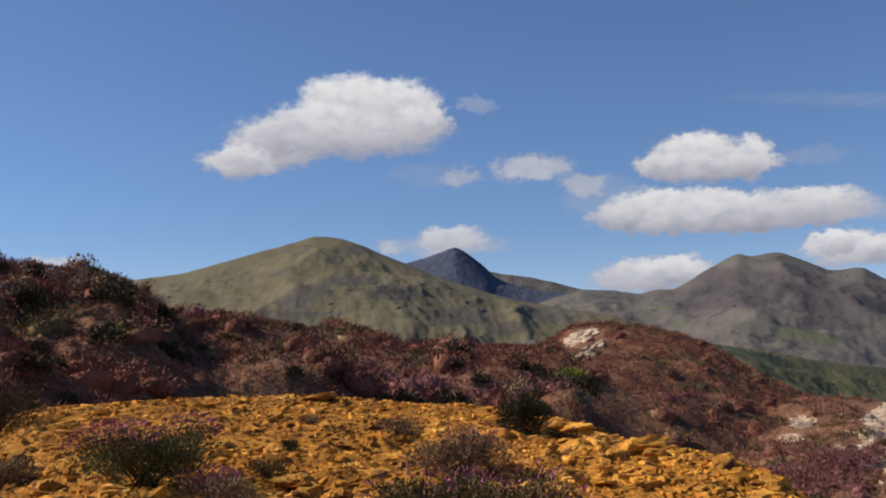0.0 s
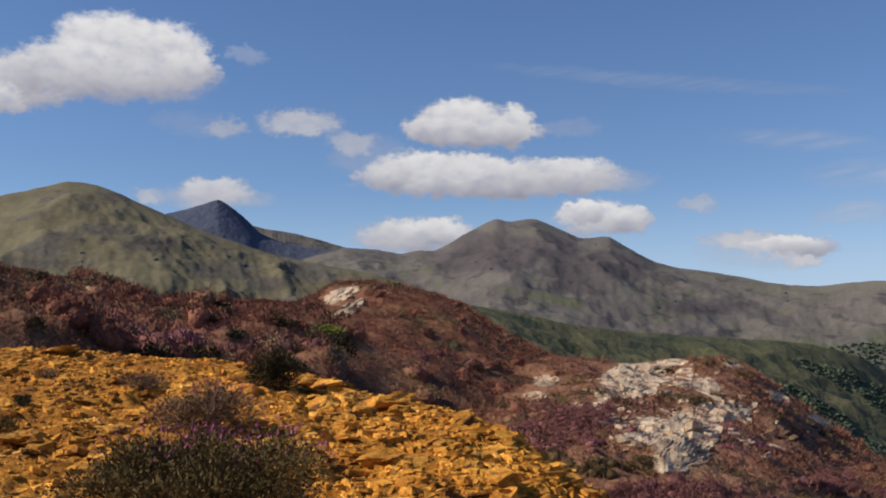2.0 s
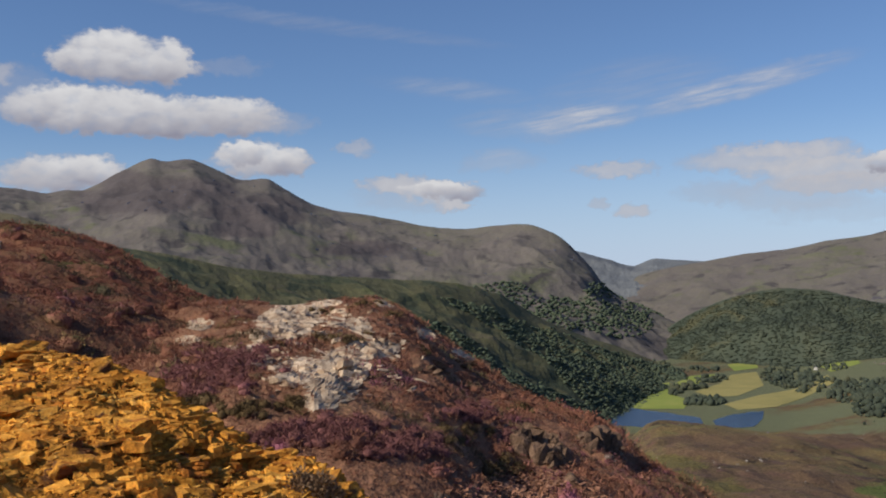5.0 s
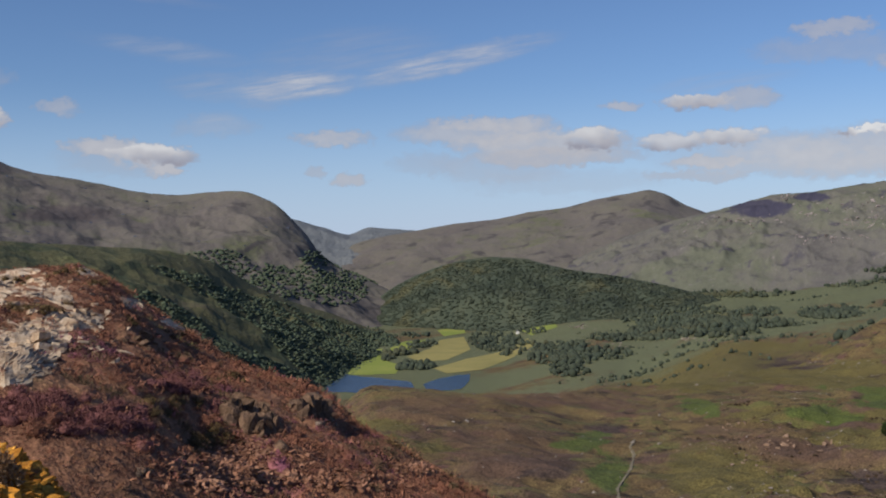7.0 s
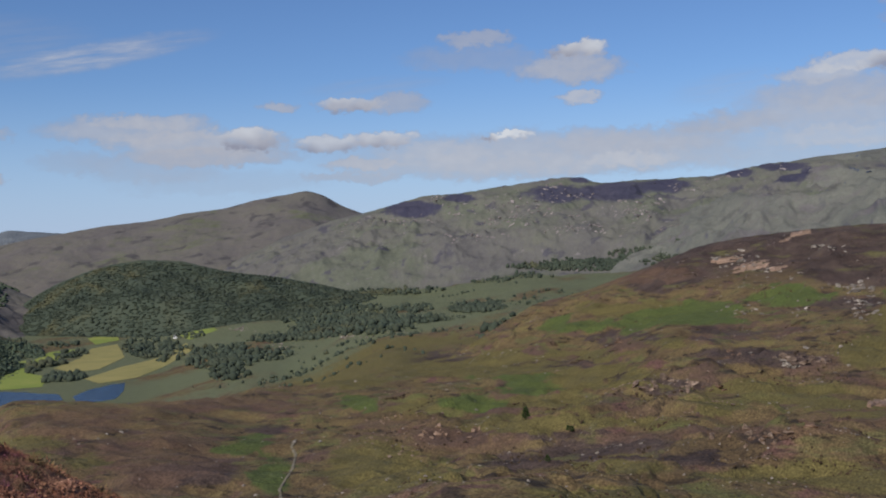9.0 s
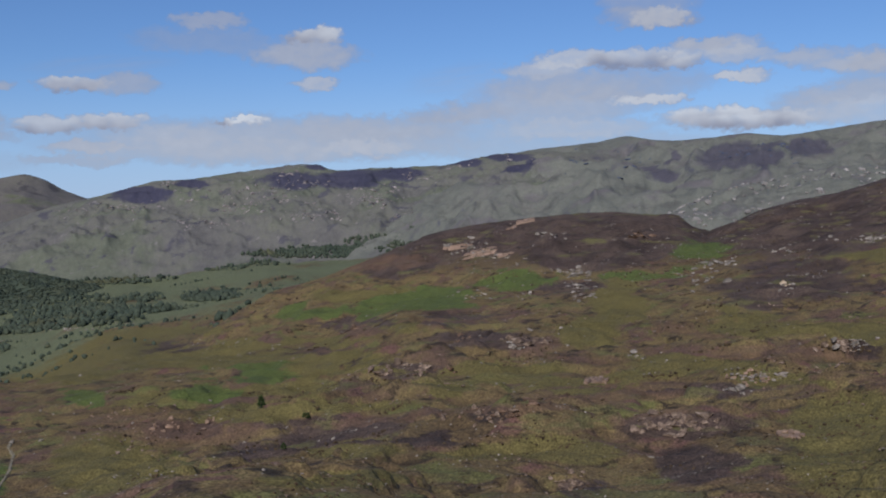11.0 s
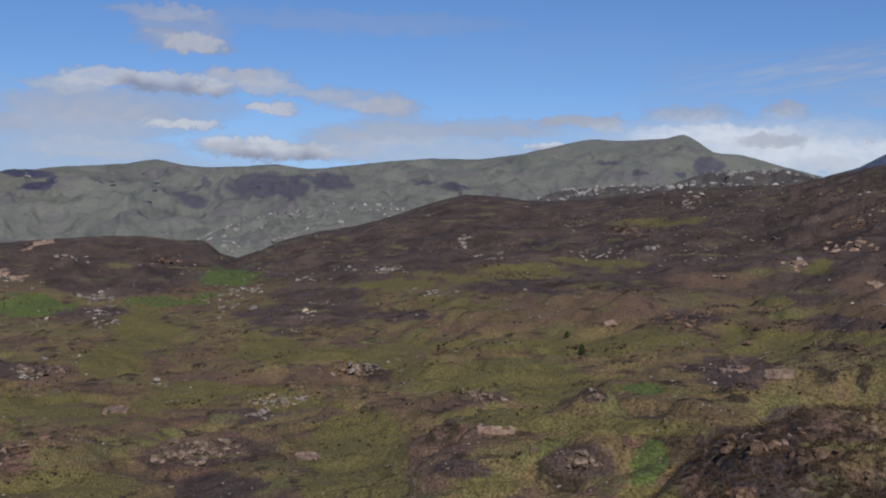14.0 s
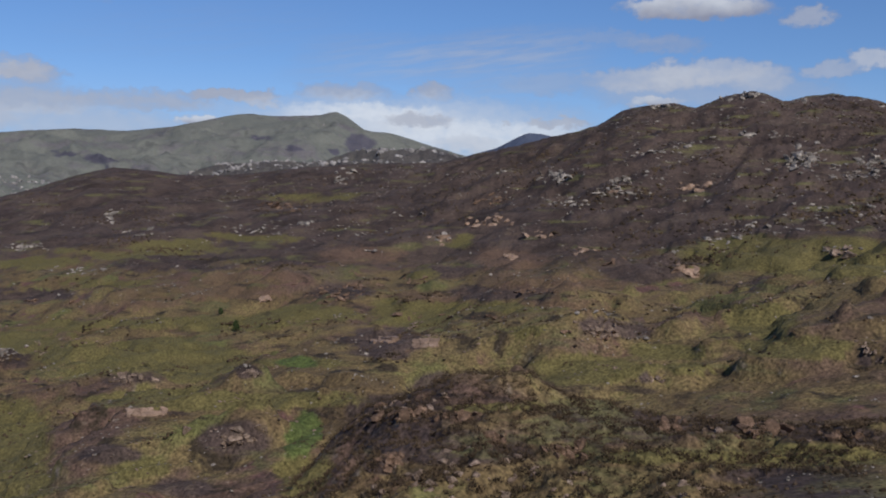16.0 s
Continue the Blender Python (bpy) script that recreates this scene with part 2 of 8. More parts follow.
def make_sky():
    world = bpy.data.worlds.new("sky")
    scene.world = world
    world.use_nodes = True
    nt = world.node_tree
    nt.nodes.clear()
    out = nt.nodes.new("ShaderNodeOutputWorld")
    bg = nt.nodes.new("ShaderNodeBackground")
    sky = nt.nodes.new("ShaderNodeTexSky")
    sky.sky_type, sky.sun_disc = "NISHITA", False
    sky.sun_elevation, sky.sun_rotation = radians(SUN_HEIGHT), radians(SUN_BEARING)
    sky.altitude, sky.air_density, sky.dust_density, sky.ozone_density = 600, 1.0, 0.05, 3.0
    way = wire(nt, "ShaderNodeTexCoord").outputs["Generated"]
    sep = wire(nt, "ShaderNodeSeparateXYZ", i0=way)
    x, y, z = sep.outputs
    az = calc(nt, "MULTIPLY", calc(nt, "ARCTAN2", x, y), 180 / math.pi)
    el = calc(nt, "MULTIPLY", calc(nt, "ARCSINE", z), 180 / math.pi)
    # billows: the outlines are pushed about by turbulence of two sizes
    flat = wire(nt, "ShaderNodeCombineXYZ", i0=az, i1=calc(nt, "MULTIPLY", el, 1.5), i2=0.0).outputs[0]
    big = wire(nt, "ShaderNodeSeparateColor", i0=wire(nt, "ShaderNodeTexNoise", Vector=flat, Scale=0.55, Detail=2.0, Roughness=0.5).outputs["Color"]).outputs
    curl = wire(nt, "ShaderNodeSeparateColor", i0=wire(nt, "ShaderNodeTexNoise", Vector=flat, Scale=1.9, Detail=4.0, Roughness=0.55).outputs["Color"]).outputs
    az_c = calc(nt, "ADD", az, calc(nt, "ADD", calc(nt, "MULTIPLY_ADD", big[0], 1.6, -0.8), calc(nt, "MULTIPLY_ADD", curl[0], 1.5, -0.75)))
    el_c = calc(nt, "ADD", el, calc(nt, "ADD", calc(nt, "MULTIPLY_ADD", big[1], 0.8, -0.4), calc(nt, "MULTIPLY_ADD", curl[1], 0.9, -0.45)))
    fine = wire(nt, "ShaderNodeTexNoise", Vector=flat, Scale=1.1, Detail=3.0, Roughness=0.5).outputs[0]
    el_s = calc(nt, "MULTIPLY_ADD", big[2], 1.4, calc(nt, "ADD", el, -0.7))
    cover, white = None, None
    here = wire(nt, "ShaderNodeCombineXYZ", i0=az_c, i1=el_c).outputs[0]
    for a, e, w, h, dens, lum, soft in CLOUDS:
        q = wire(nt, "ShaderNodeVectorMath", p_operation="MULTIPLY_ADD", i0=here, i1=(1 / w, 1 / h, 0), i2=(-a / w, -e / h, 0)).outputs[0]
        d = wire(nt, "ShaderNodeVectorMath", p_operation="DOT_PRODUCT", i0=q, i1=q).outputs["Value"]
        m = wire(nt, "ShaderNodeMapRange", p_interpolation_type="SMOOTHSTEP", i0=d, i1=1.1 + 1.35 * soft, i2=0.85 - 1.1 * soft, i3=0.0, i4=dens).outputs[0]
        # thick clouds have darker bases
        s = wire(nt, "ShaderNodeMapRange", i0=el_s, i1=e - h, i2=e + 0.7 * h, i3=lum * 0.5, i4=lum).outputs[0] if dens >= 0.9 else lum * 0.9
        if cover is None:
            cover, white = m, s
        else:
            white = wire(nt, "ShaderNodeMix", i0=m, i2=white, i3=s).outputs[0]
            cover = wire(nt, "ShaderNodeMix", i0=m, i2=cover, i3=1.0).outputs[0]
    cover = calc(nt, "MULTIPLY", cover, wire(nt, "ShaderNodeMapRange", i0=fine, i1=0.3, i2=0.5, i3=0.86, i4=1.0).outputs[0])
    white = calc(nt, "MULTIPLY", white, wire(nt, "ShaderNodeMapRange", i0=fine, i1=0.3, i2=0.7, i3=0.95, i4=1.04).outputs[0])
    comb = wire(nt, "ShaderNodeCombineXYZ", i0=calc(nt, "MULTIPLY", az, 0.35), i1=calc(nt, "MULTIPLY_ADD", el, 3.0, calc(nt, "MULTIPLY", az, -0.4)), i2=4.0).outputs[0]
    wisp = wire(nt, "ShaderNodeTexNoise", Vector=comb, Scale=1.0, Detail=6.0, Roughness=0.6).outputs[0]
    for a, e, w, h, k, dens in STREAKS:
        u = calc(nt, "MULTIPLY_ADD", az, 1 / w, -a / w)
        lift = calc(nt, "MULTIPLY_ADD", az, -k, k * a - e)
        v = calc(nt, "DIVIDE", calc(nt, "ADD", calc(nt, "MULTIPLY_ADD", el_c, 0.35, calc(nt, "MULTIPLY", el, 0.65)), lift), h)
        d = calc(nt, "MULTIPLY_ADD", u, u, calc(nt, "MULTIPLY", v, v))
        m = wire(nt, "ShaderNodeMapRange", p_interpolation_type="SMOOTHSTEP", i0=d, i1=1.9, i2=0.0, i3=0.0, i4=dens * 0.85).outputs[0]
        m = calc(nt, "MULTIPLY", m, wire(nt, "ShaderNodeMapRange", i0=wisp, i1=0.3, i2=0.65, i3=0.15, i4=1.2).outputs[0])
        white = wire(nt, "ShaderNodeMix", i0=calc(nt, "MULTIPLY", m, calc(nt, "SUBTRACT", 1.0, cover)), i2=white, i3=0.95).outputs[0]
        cover = calc(nt, "MAXIMUM", cover, m)
    tone = wire(nt, "ShaderNodeCombineColor", i0=calc(nt, "MULTIPLY", white, 0.98), i1=calc(nt, "MULTIPLY", white, 0.975), i2=calc(nt, "MULTIPLY_ADD", white, 0.84, 0.15)).outputs[0]
    cloud = wire(nt, "ShaderNodeVectorMath", p_operation="SCALE", i0=tone, Scale=CLOUD_GLOW / SKY_POWER).outputs[0]
    blue = wire(nt, "ShaderNodeVectorMath", p_operation="MULTIPLY", i0=sky.outputs[0], i1=(0.86, 0.96, 1.16)).outputs[0]
    veil = wire(nt, "ShaderNodeMapRange", p_interpolation_type="SMOOTHSTEP", i0=el, i1=9.0, i2=-1.0, i3=0.0, i4=0.75).outputs[0]
    blue = wire(nt, "ShaderNodeMix", p_data_type="RGBA", i0=veil, i6=blue, i7=(0.42 / SKY_POWER, 0.53 / SKY_POWER, 0.74 / SKY_POWER, 1)).outputs[2]
    both = wire(nt, "ShaderNodeMix", p_data_type="RGBA", i0=cover, i6=blue, i7=cloud).outputs[2]
    nt.links.new(both, bg.inputs[0])
    bg.inputs[1].default_value = SKY_POWER
    nt.links.new(bg.outputs[0], out.inputs[0])


SKY_POWER, CLOUD_GLOW = 0.078, 0.66
make_sky()

# ---------------------------------------------------------------- materials


def ground_mat(name, tones, size, grain, bump=0.3, rough=0.95, patches=(), rock=None, island=0.0, specular=0.15, turf=None, dark_or_shade=None, meadow=None, bracken=None, lush=None, bands=(), speckle=0.0):
    """Several tones mixed by turbulence of the given size (m), with grain of a finer size; patches: (tone, size, from, to, seed)
    laid over it; rock: (tone, steepness from, to), shown on steep faces; island: how far loose pieces differ."""
    m = bpy.data.materials.new(name)
    m.use_nodes = True
    nt = m.node_tree
    bsdf = nt.nodes["Principled BSDF"]
    bsdf.inputs["Roughness"].default_value = rough
    bsdf.inputs["Specular IOR Level"].default_value = specular
    at = wire(nt, "ShaderNodeTexCoord").outputs["Object"]
    n1 = wire(nt, "ShaderNodeTexNoise", Vector=at, Scale=1 / size, Detail=6.0, Roughness=0.65).outputs[0]
    n2 = wire(nt, "ShaderNodeTexNoise", Vector=at, Scale=1 / grain, Detail=4.0, Roughness=0.6).outputs[0]
    mixed = calc(nt, "MULTIPLY_ADD", n2, 0.45, calc(nt, "MULTIPLY_ADD", n1, 0.85, -0.15))
    ramp = nt.nodes.new("ShaderNodeValToRGB")
    nt.links.new(mixed, ramp.inputs[0])
    els = ramp.color_ramp.elements
    while len(els) < len(tones):
        els.new(0.5)
    for i, tone in enumerate(tones):
        els[i].position = 0.28 + 0.44 * i / max(1, len(tones) - 1)
        els[i].color = (*tone, 1)
    col = ramp.outputs[0]
    for tone, psize, lo, hi, seed in patches:
        shift = wire(nt, "ShaderNodeVectorMath", p_operation="ADD", i0=at, i1=(seed * 37.1, seed * 11.7, seed * 5.3)).outputs[0]
        pn = wire(nt, "ShaderNodeTexNoise", Vector=shift, Scale=1 / psize, Detail=5.0, Roughness=0.6, Distortion=0.4).outputs[0]
        k = wire(nt, "ShaderNodeMapRange", p_interpolation_type="SMOOTHSTEP", i0=pn, i1=lo, i2=hi, i3=0.0, i4=1.0).outputs[0]
        tint = wire(nt, "ShaderNodeMix", p_data_type="RGBA", i0=n2, i6=(*[c * 0.7 for c in tone], 1), i7=(*[c * 1.3 for c in tone], 1)).outputs[2]
        col = wire(nt, "ShaderNodeMix", p_data_type="RGBA", i0=k, i6=col, i7=tint).outputs[2]
    if dark_or_shade:
        other = nt.nodes.new("ShaderNodeValToRGB")
        nt.links.new(mixed, other.inputs[0])
        while len(other.color_ramp.elements) < len(dark_or_shade):
            other.color_ramp.elements.new(0.5)
        for i, tone in enumerate(dark_or_shade):
            other.color_ramp.elements[i].position = 0.28 + 0.44 * i / (len(dark_or_shade) - 1)
            other.color_ramp.elements[i].color = (*tone, 1)
        kind = wire(nt, "ShaderNodeAttribute")
        kind.attribute_name = "dark_or_shade"
        k = calc(nt, "ADD", kind.outputs["Fac"], calc(nt, "MULTIPLY_ADD", n1, 0.9, calc(nt, "MULTIPLY_ADD", n2, 0.5, -0.7)))
        k = wire(nt, "ShaderNodeMapRange", p_interpolation_type="SMOOTHSTEP", i0=k, i1=0.3, i2=0.65, i3=0.0, i4=0.95).outputs[0]
        col = wire(nt, "ShaderNodeMix", p_data_type="RGBA", i0=k, i6=col, i7=other.outputs[0]).outputs[2]
    for tone, psize, flat, lo, hi, seed in bands:
        # bands that run along the slope
        level = wire(nt, "ShaderNodeVectorMath", p_operation="MULTIPLY_ADD", i0=at, i1=(1, 1, flat), i2=(seed * 37.1, seed * 11.7, seed * 5.3)).outputs[0]
        pn = wire(nt, "ShaderNodeTexNoise", Vector=level, Scale=1 / psize, Detail=5.0, Roughness=0.62).outputs[0]
        k = wire(nt, "ShaderNodeMapRange", p_interpolation_type="SMOOTHSTEP", i0=pn, i1=lo, i2=hi, i3=0.0, i4=0.85).outputs[0]
        tint = wire(nt, "ShaderNodeMix", p_data_type="RGBA", i0=n2, i6=(*[c * 0.7 for c in tone], 1), i7=(*[c * 1.3 for c in tone], 1)).outputs[2]
        col = wire(nt, "ShaderNodeMix", p_data_type="RGBA", i0=k, i6=col, i7=tint).outputs[2]
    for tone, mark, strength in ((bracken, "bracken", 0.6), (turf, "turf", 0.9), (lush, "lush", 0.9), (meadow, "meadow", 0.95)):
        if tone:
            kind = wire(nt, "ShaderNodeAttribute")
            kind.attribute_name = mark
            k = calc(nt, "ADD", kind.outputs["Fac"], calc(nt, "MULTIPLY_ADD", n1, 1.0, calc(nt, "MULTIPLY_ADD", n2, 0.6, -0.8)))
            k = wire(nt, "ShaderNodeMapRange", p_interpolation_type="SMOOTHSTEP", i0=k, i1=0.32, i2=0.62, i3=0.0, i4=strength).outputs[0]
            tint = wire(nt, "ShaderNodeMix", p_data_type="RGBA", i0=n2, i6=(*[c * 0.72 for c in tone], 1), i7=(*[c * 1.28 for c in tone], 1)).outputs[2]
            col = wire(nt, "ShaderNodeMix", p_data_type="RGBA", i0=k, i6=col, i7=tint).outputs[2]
    if rock:
        tone, lo, hi = rock
        nz = wire(nt, "ShaderNodeSeparateXYZ", i0=wire(nt, "ShaderNodeNewGeometry").outputs["Normal"]).outputs[2]
        steep = calc(nt, "ADD", calc(nt, "SUBTRACT", 1.0, nz), calc(nt, "MULTIPLY_ADD", n2, 0.5, -0.25))
        k = wire(nt, "ShaderNodeMapRange", p_interpolation_type="SMOOTHSTEP", i0=steep, i1=lo, i2=hi, i3=0.0, i4=1.0).outputs[0]
        tint = wire(nt, "ShaderNodeMix", p_data_type="RGBA", i0=n2, i6=(*[c * 0.55 for c in tone], 1), i7=(*[c * 1.4 for c in tone], 1)).outputs[2]
        col = wire(nt, "ShaderNodeMix", p_data_type="RGBA", i0=k, i6=col, i7=tint).outputs[2]
    if speckle:
        n3 = wire(nt, "ShaderNodeTexNoise", Vector=at, Scale=3.6 / grain, Detail=3.0, Roughness=0.7).outputs[0]
        k = wire(nt, "ShaderNodeMapRange", i0=n3, i1=0.32, i2=0.68, i3=1 - speckle, i4=1 + speckle).outputs[0]
        col = wire(nt, "ShaderNodeVectorMath", p_operation="SCALE", i0=col, Scale=k).outputs[0]
    if island:
        rnd = wire(nt, "ShaderNodeNewGeometry").outputs["Random Per Island"]
        rnd = calc(nt, "FRACT", calc(nt, "ADD", rnd, wire(nt, "ShaderNodeObjectInfo").outputs["Random"]))
        k = wire(nt, "ShaderNodeMapRange", i0=rnd, i1=0.0, i2=1.0, i3=1 - island, i4=1 + island).outputs[0]
        col = wire(nt, "ShaderNodeVectorMath", p_operation="SCALE", i0=col, Scale=k).outputs[0]
    nt.links.new(col, bsdf.inputs["Base Color"])
    if bump:
        b = wire(nt, "ShaderNodeBump", Strength=bump, Distance=grain * 0.6, Height=n2)
        nt.links.new(b.outputs[0], bsdf.inputs["Normal"])
    return m


OCHRE = ground_mat("ochre_stone", [(0.215, 0.084, 0.016), (0.43, 0.179, 0.025), (0.625, 0.301, 0.047), (0.754, 0.469, 0.138)], 0.7, 0.05, 0.7, 0.9,
                   patches=[((0.15, 0.062, 0.024), 0.5, 0.56, 0.66, 1), ((0.34, 0.12, 0.02), 0.4, 0.56, 0.66, 2), ((0.55, 0.42, 0.24), 0.35, 0.70, 0.78, 3)], island=0.38, speckle=0.25)
OCHRE_DIRT = ground_mat("ochre_grit", [(0.108, 0.04, 0.009), (0.242, 0.094, 0.012), (0.394, 0.17, 0.024), (0.502, 0.239, 0.039)], 0.6, 0.07, 1.0, 0.95, speckle=0.45)
HEATHER_SOIL = ground_mat("heather_ground", [(0.066, 0.036, 0.023), (0.138, 0.064, 0.037), (0.209, 0.098, 0.056), (0.227, 0.139, 0.066)], 3.0, 0.25, 1.0, speckle=0.5)
HEATHER = ground_mat("heather_foliage", [(0.094, 0.048, 0.035), (0.183, 0.074, 0.051), (0.235, 0.095, 0.066), (0.219, 0.128, 0.065)], 3.0, 0.16, 1.0,
                     patches=[((0.27, 0.115, 0.125), 4.5, 0.56, 0.70, 1), ((0.14, 0.145, 0.052), 6.0, 0.55, 0.68, 2), ((0.07, 0.066, 0.04), 3.0, 0.54, 0.64, 3), ((0.27, 0.19, 0.11), 5.0, 0.58, 0.68, 4)], island=0.3, speckle=0.3)
HEATHER_SERE = ground_mat("sere_heather", [(0.11, 0.056, 0.039), (0.213, 0.095, 0.063), (0.275, 0.125, 0.082), (0.281, 0.174, 0.089)], 3.0, 0.16, 1.0,
                          patches=[((0.25, 0.095, 0.13), 3.5, 0.54, 0.66, 1), ((0.17, 0.145, 0.06), 4.0, 0.57, 0.69, 2), ((0.10, 0.075, 0.045), 2.5, 0.54, 0.64, 3)], island=0.3, speckle=0.3)
SERE_SOIL = ground_mat("sere_ground", [(0.091, 0.052, 0.033), (0.175, 0.088, 0.055), (0.252, 0.13, 0.077), (0.308, 0.189, 0.098)], 3.0, 0.25, 1.0, speckle=0.5)
HEATHER_BLOOM = ground_mat("blooming_heather", [(0.12, 0.056, 0.05), (0.19, 0.083, 0.078), (0.245, 0.105, 0.112)], 1.5, 0.16, 0.8, island=0.3, speckle=0.3)
HEATHER_DARK = ground_mat("olive_heather", [(0.061, 0.042, 0.022), (0.115, 0.078, 0.037), (0.162, 0.111, 0.05)], 1.5, 0.16, 0.8, island=0.3, speckle=0.3)
BILBERRY = ground_mat("bilberry_leaf", [(0.13, 0.14, 0.025), (0.19, 0.20, 0.04), (0.25, 0.25, 0.06)], 0.6, 0.1, 0.2, island=0.35)
QUARTZ = ground_mat("quartz_rock", [(0.225, 0.144, 0.086), (0.378, 0.274, 0.184), (0.522, 0.413, 0.303), (0.63, 0.531, 0.41)], 0.9, 0.12, 0.6, 0.85, patches=[((0.24, 0.15, 0.09), 0.7, 0.58, 0.66, 2)], island=0.2, speckle=0.3)
ROCK = ground_mat("grey_rock", [(0.065, 0.046, 0.036), (0.135, 0.095, 0.072), (0.215, 0.158, 0.12), (0.33, 0.255, 0.20)], 0.9, 0.2, 1.0, 0.9, island=0.3, speckle=0.35)
CRAG_BROWN = ground_mat("brown_crag", [(0.05, 0.033, 0.023), (0.10, 0.064, 0.043), (0.16, 0.102, 0.07), (0.25, 0.175, 0.125)], 0.8, 0.16, 1.0, 0.9, island=0.25, speckle=0.45)
PALE_ROCK = ground_mat("pale_rock", [(0.14, 0.125, 0.12), (0.23, 0.21, 0.20), (0.34, 0.315, 0.295)], 12.0, 2.0, 0.8, 0.9, island=0.35, speckle=0.3)
RIDGE_ROCK = ground_mat("lichen_rock", [(0.114, 0.098, 0.084), (0.207, 0.179, 0.154), (0.343, 0.299, 0.254)], 2.0, 0.4, 0.8, 0.9, island=0.35, speckle=0.3)
# the dark heather tones are deepened to hold cloud shade as well
MOOR = ground_mat("moor_turf", [(0.06, 0.042, 0.026), (0.115, 0.08, 0.041), (0.155, 0.115, 0.052), (0.15, 0.135, 0.048)], 26.0, 1.6, 0.55,
                  patches=[((0.105, 0.067, 0.05), 30.0, 0.52, 0.64, 1), ((0.112, 0.108, 0.04), 24.0, 0.56, 0.66, 7), ((0.12, 0.066, 0.055), 12.0, 0.58, 0.68, 9), ((0.04, 0.03, 0.02), 7.0, 0.56, 0.66, 2), ((0.24, 0.19, 0.145), 3.0, 0.68, 0.75, 3)],
                  turf=(0.116, 0.098, 0.036), lush=(0.076, 0.099, 0.028), rock=((0.19, 0.15, 0.115), 0.34, 0.54), speckle=0.6,
                  bracken=(0.125, 0.077, 0.052), meadow=(0.118, 0.132, 0.074), dark_or_shade=[(0.019, 0.014, 0.013), (0.048, 0.034, 0.03), (0.078, 0.055, 0.048), (0.108, 0.08, 0.056)],
                  bands=[((0.112, 0.102, 0.044), 30.0, 9.0, 0.57, 0.66, 4), ((0.04, 0.029, 0.024), 20.0, 9.0, 0.58, 0.67, 5)])
MOUNT_GREEN = ground_mat("mountain_grass", [(0.092, 0.08, 0.055), (0.125, 0.111, 0.066), (0.145, 0.127, 0.075), (0.138, 0.11, 0.078)], 240.0, 22.0, 0.3,
                         patches=[((0.10, 0.09, 0.075), 130.0, 0.54, 0.66, 3), ((0.06, 0.058, 0.05), 60.0, 0.62, 0.70, 8)], rock=((0.11, 0.105, 0.10), 0.40, 0.60),
                         dark_or_shade=[(0.07, 0.062, 0.052), (0.088, 0.078, 0.063), (0.11, 0.098, 0.075)], speckle=0.12)
HILL_GREEN = ground_mat("valley_side_grass", [(0.06, 0.062, 0.038), (0.088, 0.088, 0.047), (0.112, 0.108, 0.055), (0.10, 0.085, 0.06)], 110.0, 9.0, 0.6,
                        patches=[((0.05, 0.062, 0.038), 60.0, 0.50, 0.62, 3), ((0.12, 0.13, 0.05), 90.0, 0.60, 0.70, 8), ((0.13, 0.12, 0.11), 18.0, 0.68, 0.75, 5)], rock=((0.11, 0.105, 0.10), 0.45, 0.65), speckle=0.3)
RIDGE_HEATH = ground_mat("ridge_heather", [(0.045, 0.04, 0.04), (0.07, 0.062, 0.06), (0.095, 0.085, 0.076), (0.105, 0.10, 0.072)], 60.0, 5.0, 0.6, rock=((0.16, 0.15, 0.145), 0.30, 0.5), speckle=0.35)
# scree, grass and heather of the far ranges, greyed to carry haze in the colour
MOUNT_GREY = ground_mat("mountain_hazed_scree", [(0.102, 0.09, 0.09), (0.124, 0.112, 0.106), (0.134, 0.124, 0.106), (0.122, 0.122, 0.088)], 300.0, 25.0, 0.3,
                        patches=[((0.115, 0.122, 0.074), 260.0, 0.55, 0.68, 6), ((0.07, 0.065, 0.065), 90.0, 0.55, 0.66, 9), ((0.24, 0.22, 0.20), 28.0, 0.72, 0.78, 10)], rock=((0.12, 0.11, 0.11), 0.36, 0.58),
                        dark_or_shade=[(0.066, 0.058, 0.062), (0.084, 0.073, 0.075), (0.105, 0.092, 0.09)], speckle=0.12)
MOUNT_SAGE = ground_mat("mountain_hazed_grass", [(0.108, 0.11, 0.10), (0.134, 0.137, 0.118), (0.152, 0.153, 0.131), (0.136, 0.128, 0.12)], 260.0, 24.0, 0.3,
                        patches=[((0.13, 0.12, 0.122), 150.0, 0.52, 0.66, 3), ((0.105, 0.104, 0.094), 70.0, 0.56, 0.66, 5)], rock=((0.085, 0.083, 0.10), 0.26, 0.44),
                        dark_or_shade=[(0.058, 0.055, 0.076), (0.075, 0.07, 0.09), (0.098, 0.09, 0.105)], speckle=0.12)
# its last, blue-dark tones paint cloud shadow along the crest
MOUNT_HEATH = ground_mat("mountain_hazed_heather", [(0.095, 0.09, 0.09), (0.12, 0.115, 0.108), (0.13, 0.128, 0.108), (0.12, 0.128, 0.092)], 220.0, 18.0, 0.3,
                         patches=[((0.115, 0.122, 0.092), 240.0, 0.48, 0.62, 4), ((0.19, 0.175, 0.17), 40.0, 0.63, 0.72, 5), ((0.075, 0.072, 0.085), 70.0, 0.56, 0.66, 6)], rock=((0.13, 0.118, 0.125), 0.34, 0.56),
                         dark_or_shade=[(0.034, 0.034, 0.062), (0.046, 0.045, 0.075), (0.062, 0.058, 0.085)], speckle=0.12)
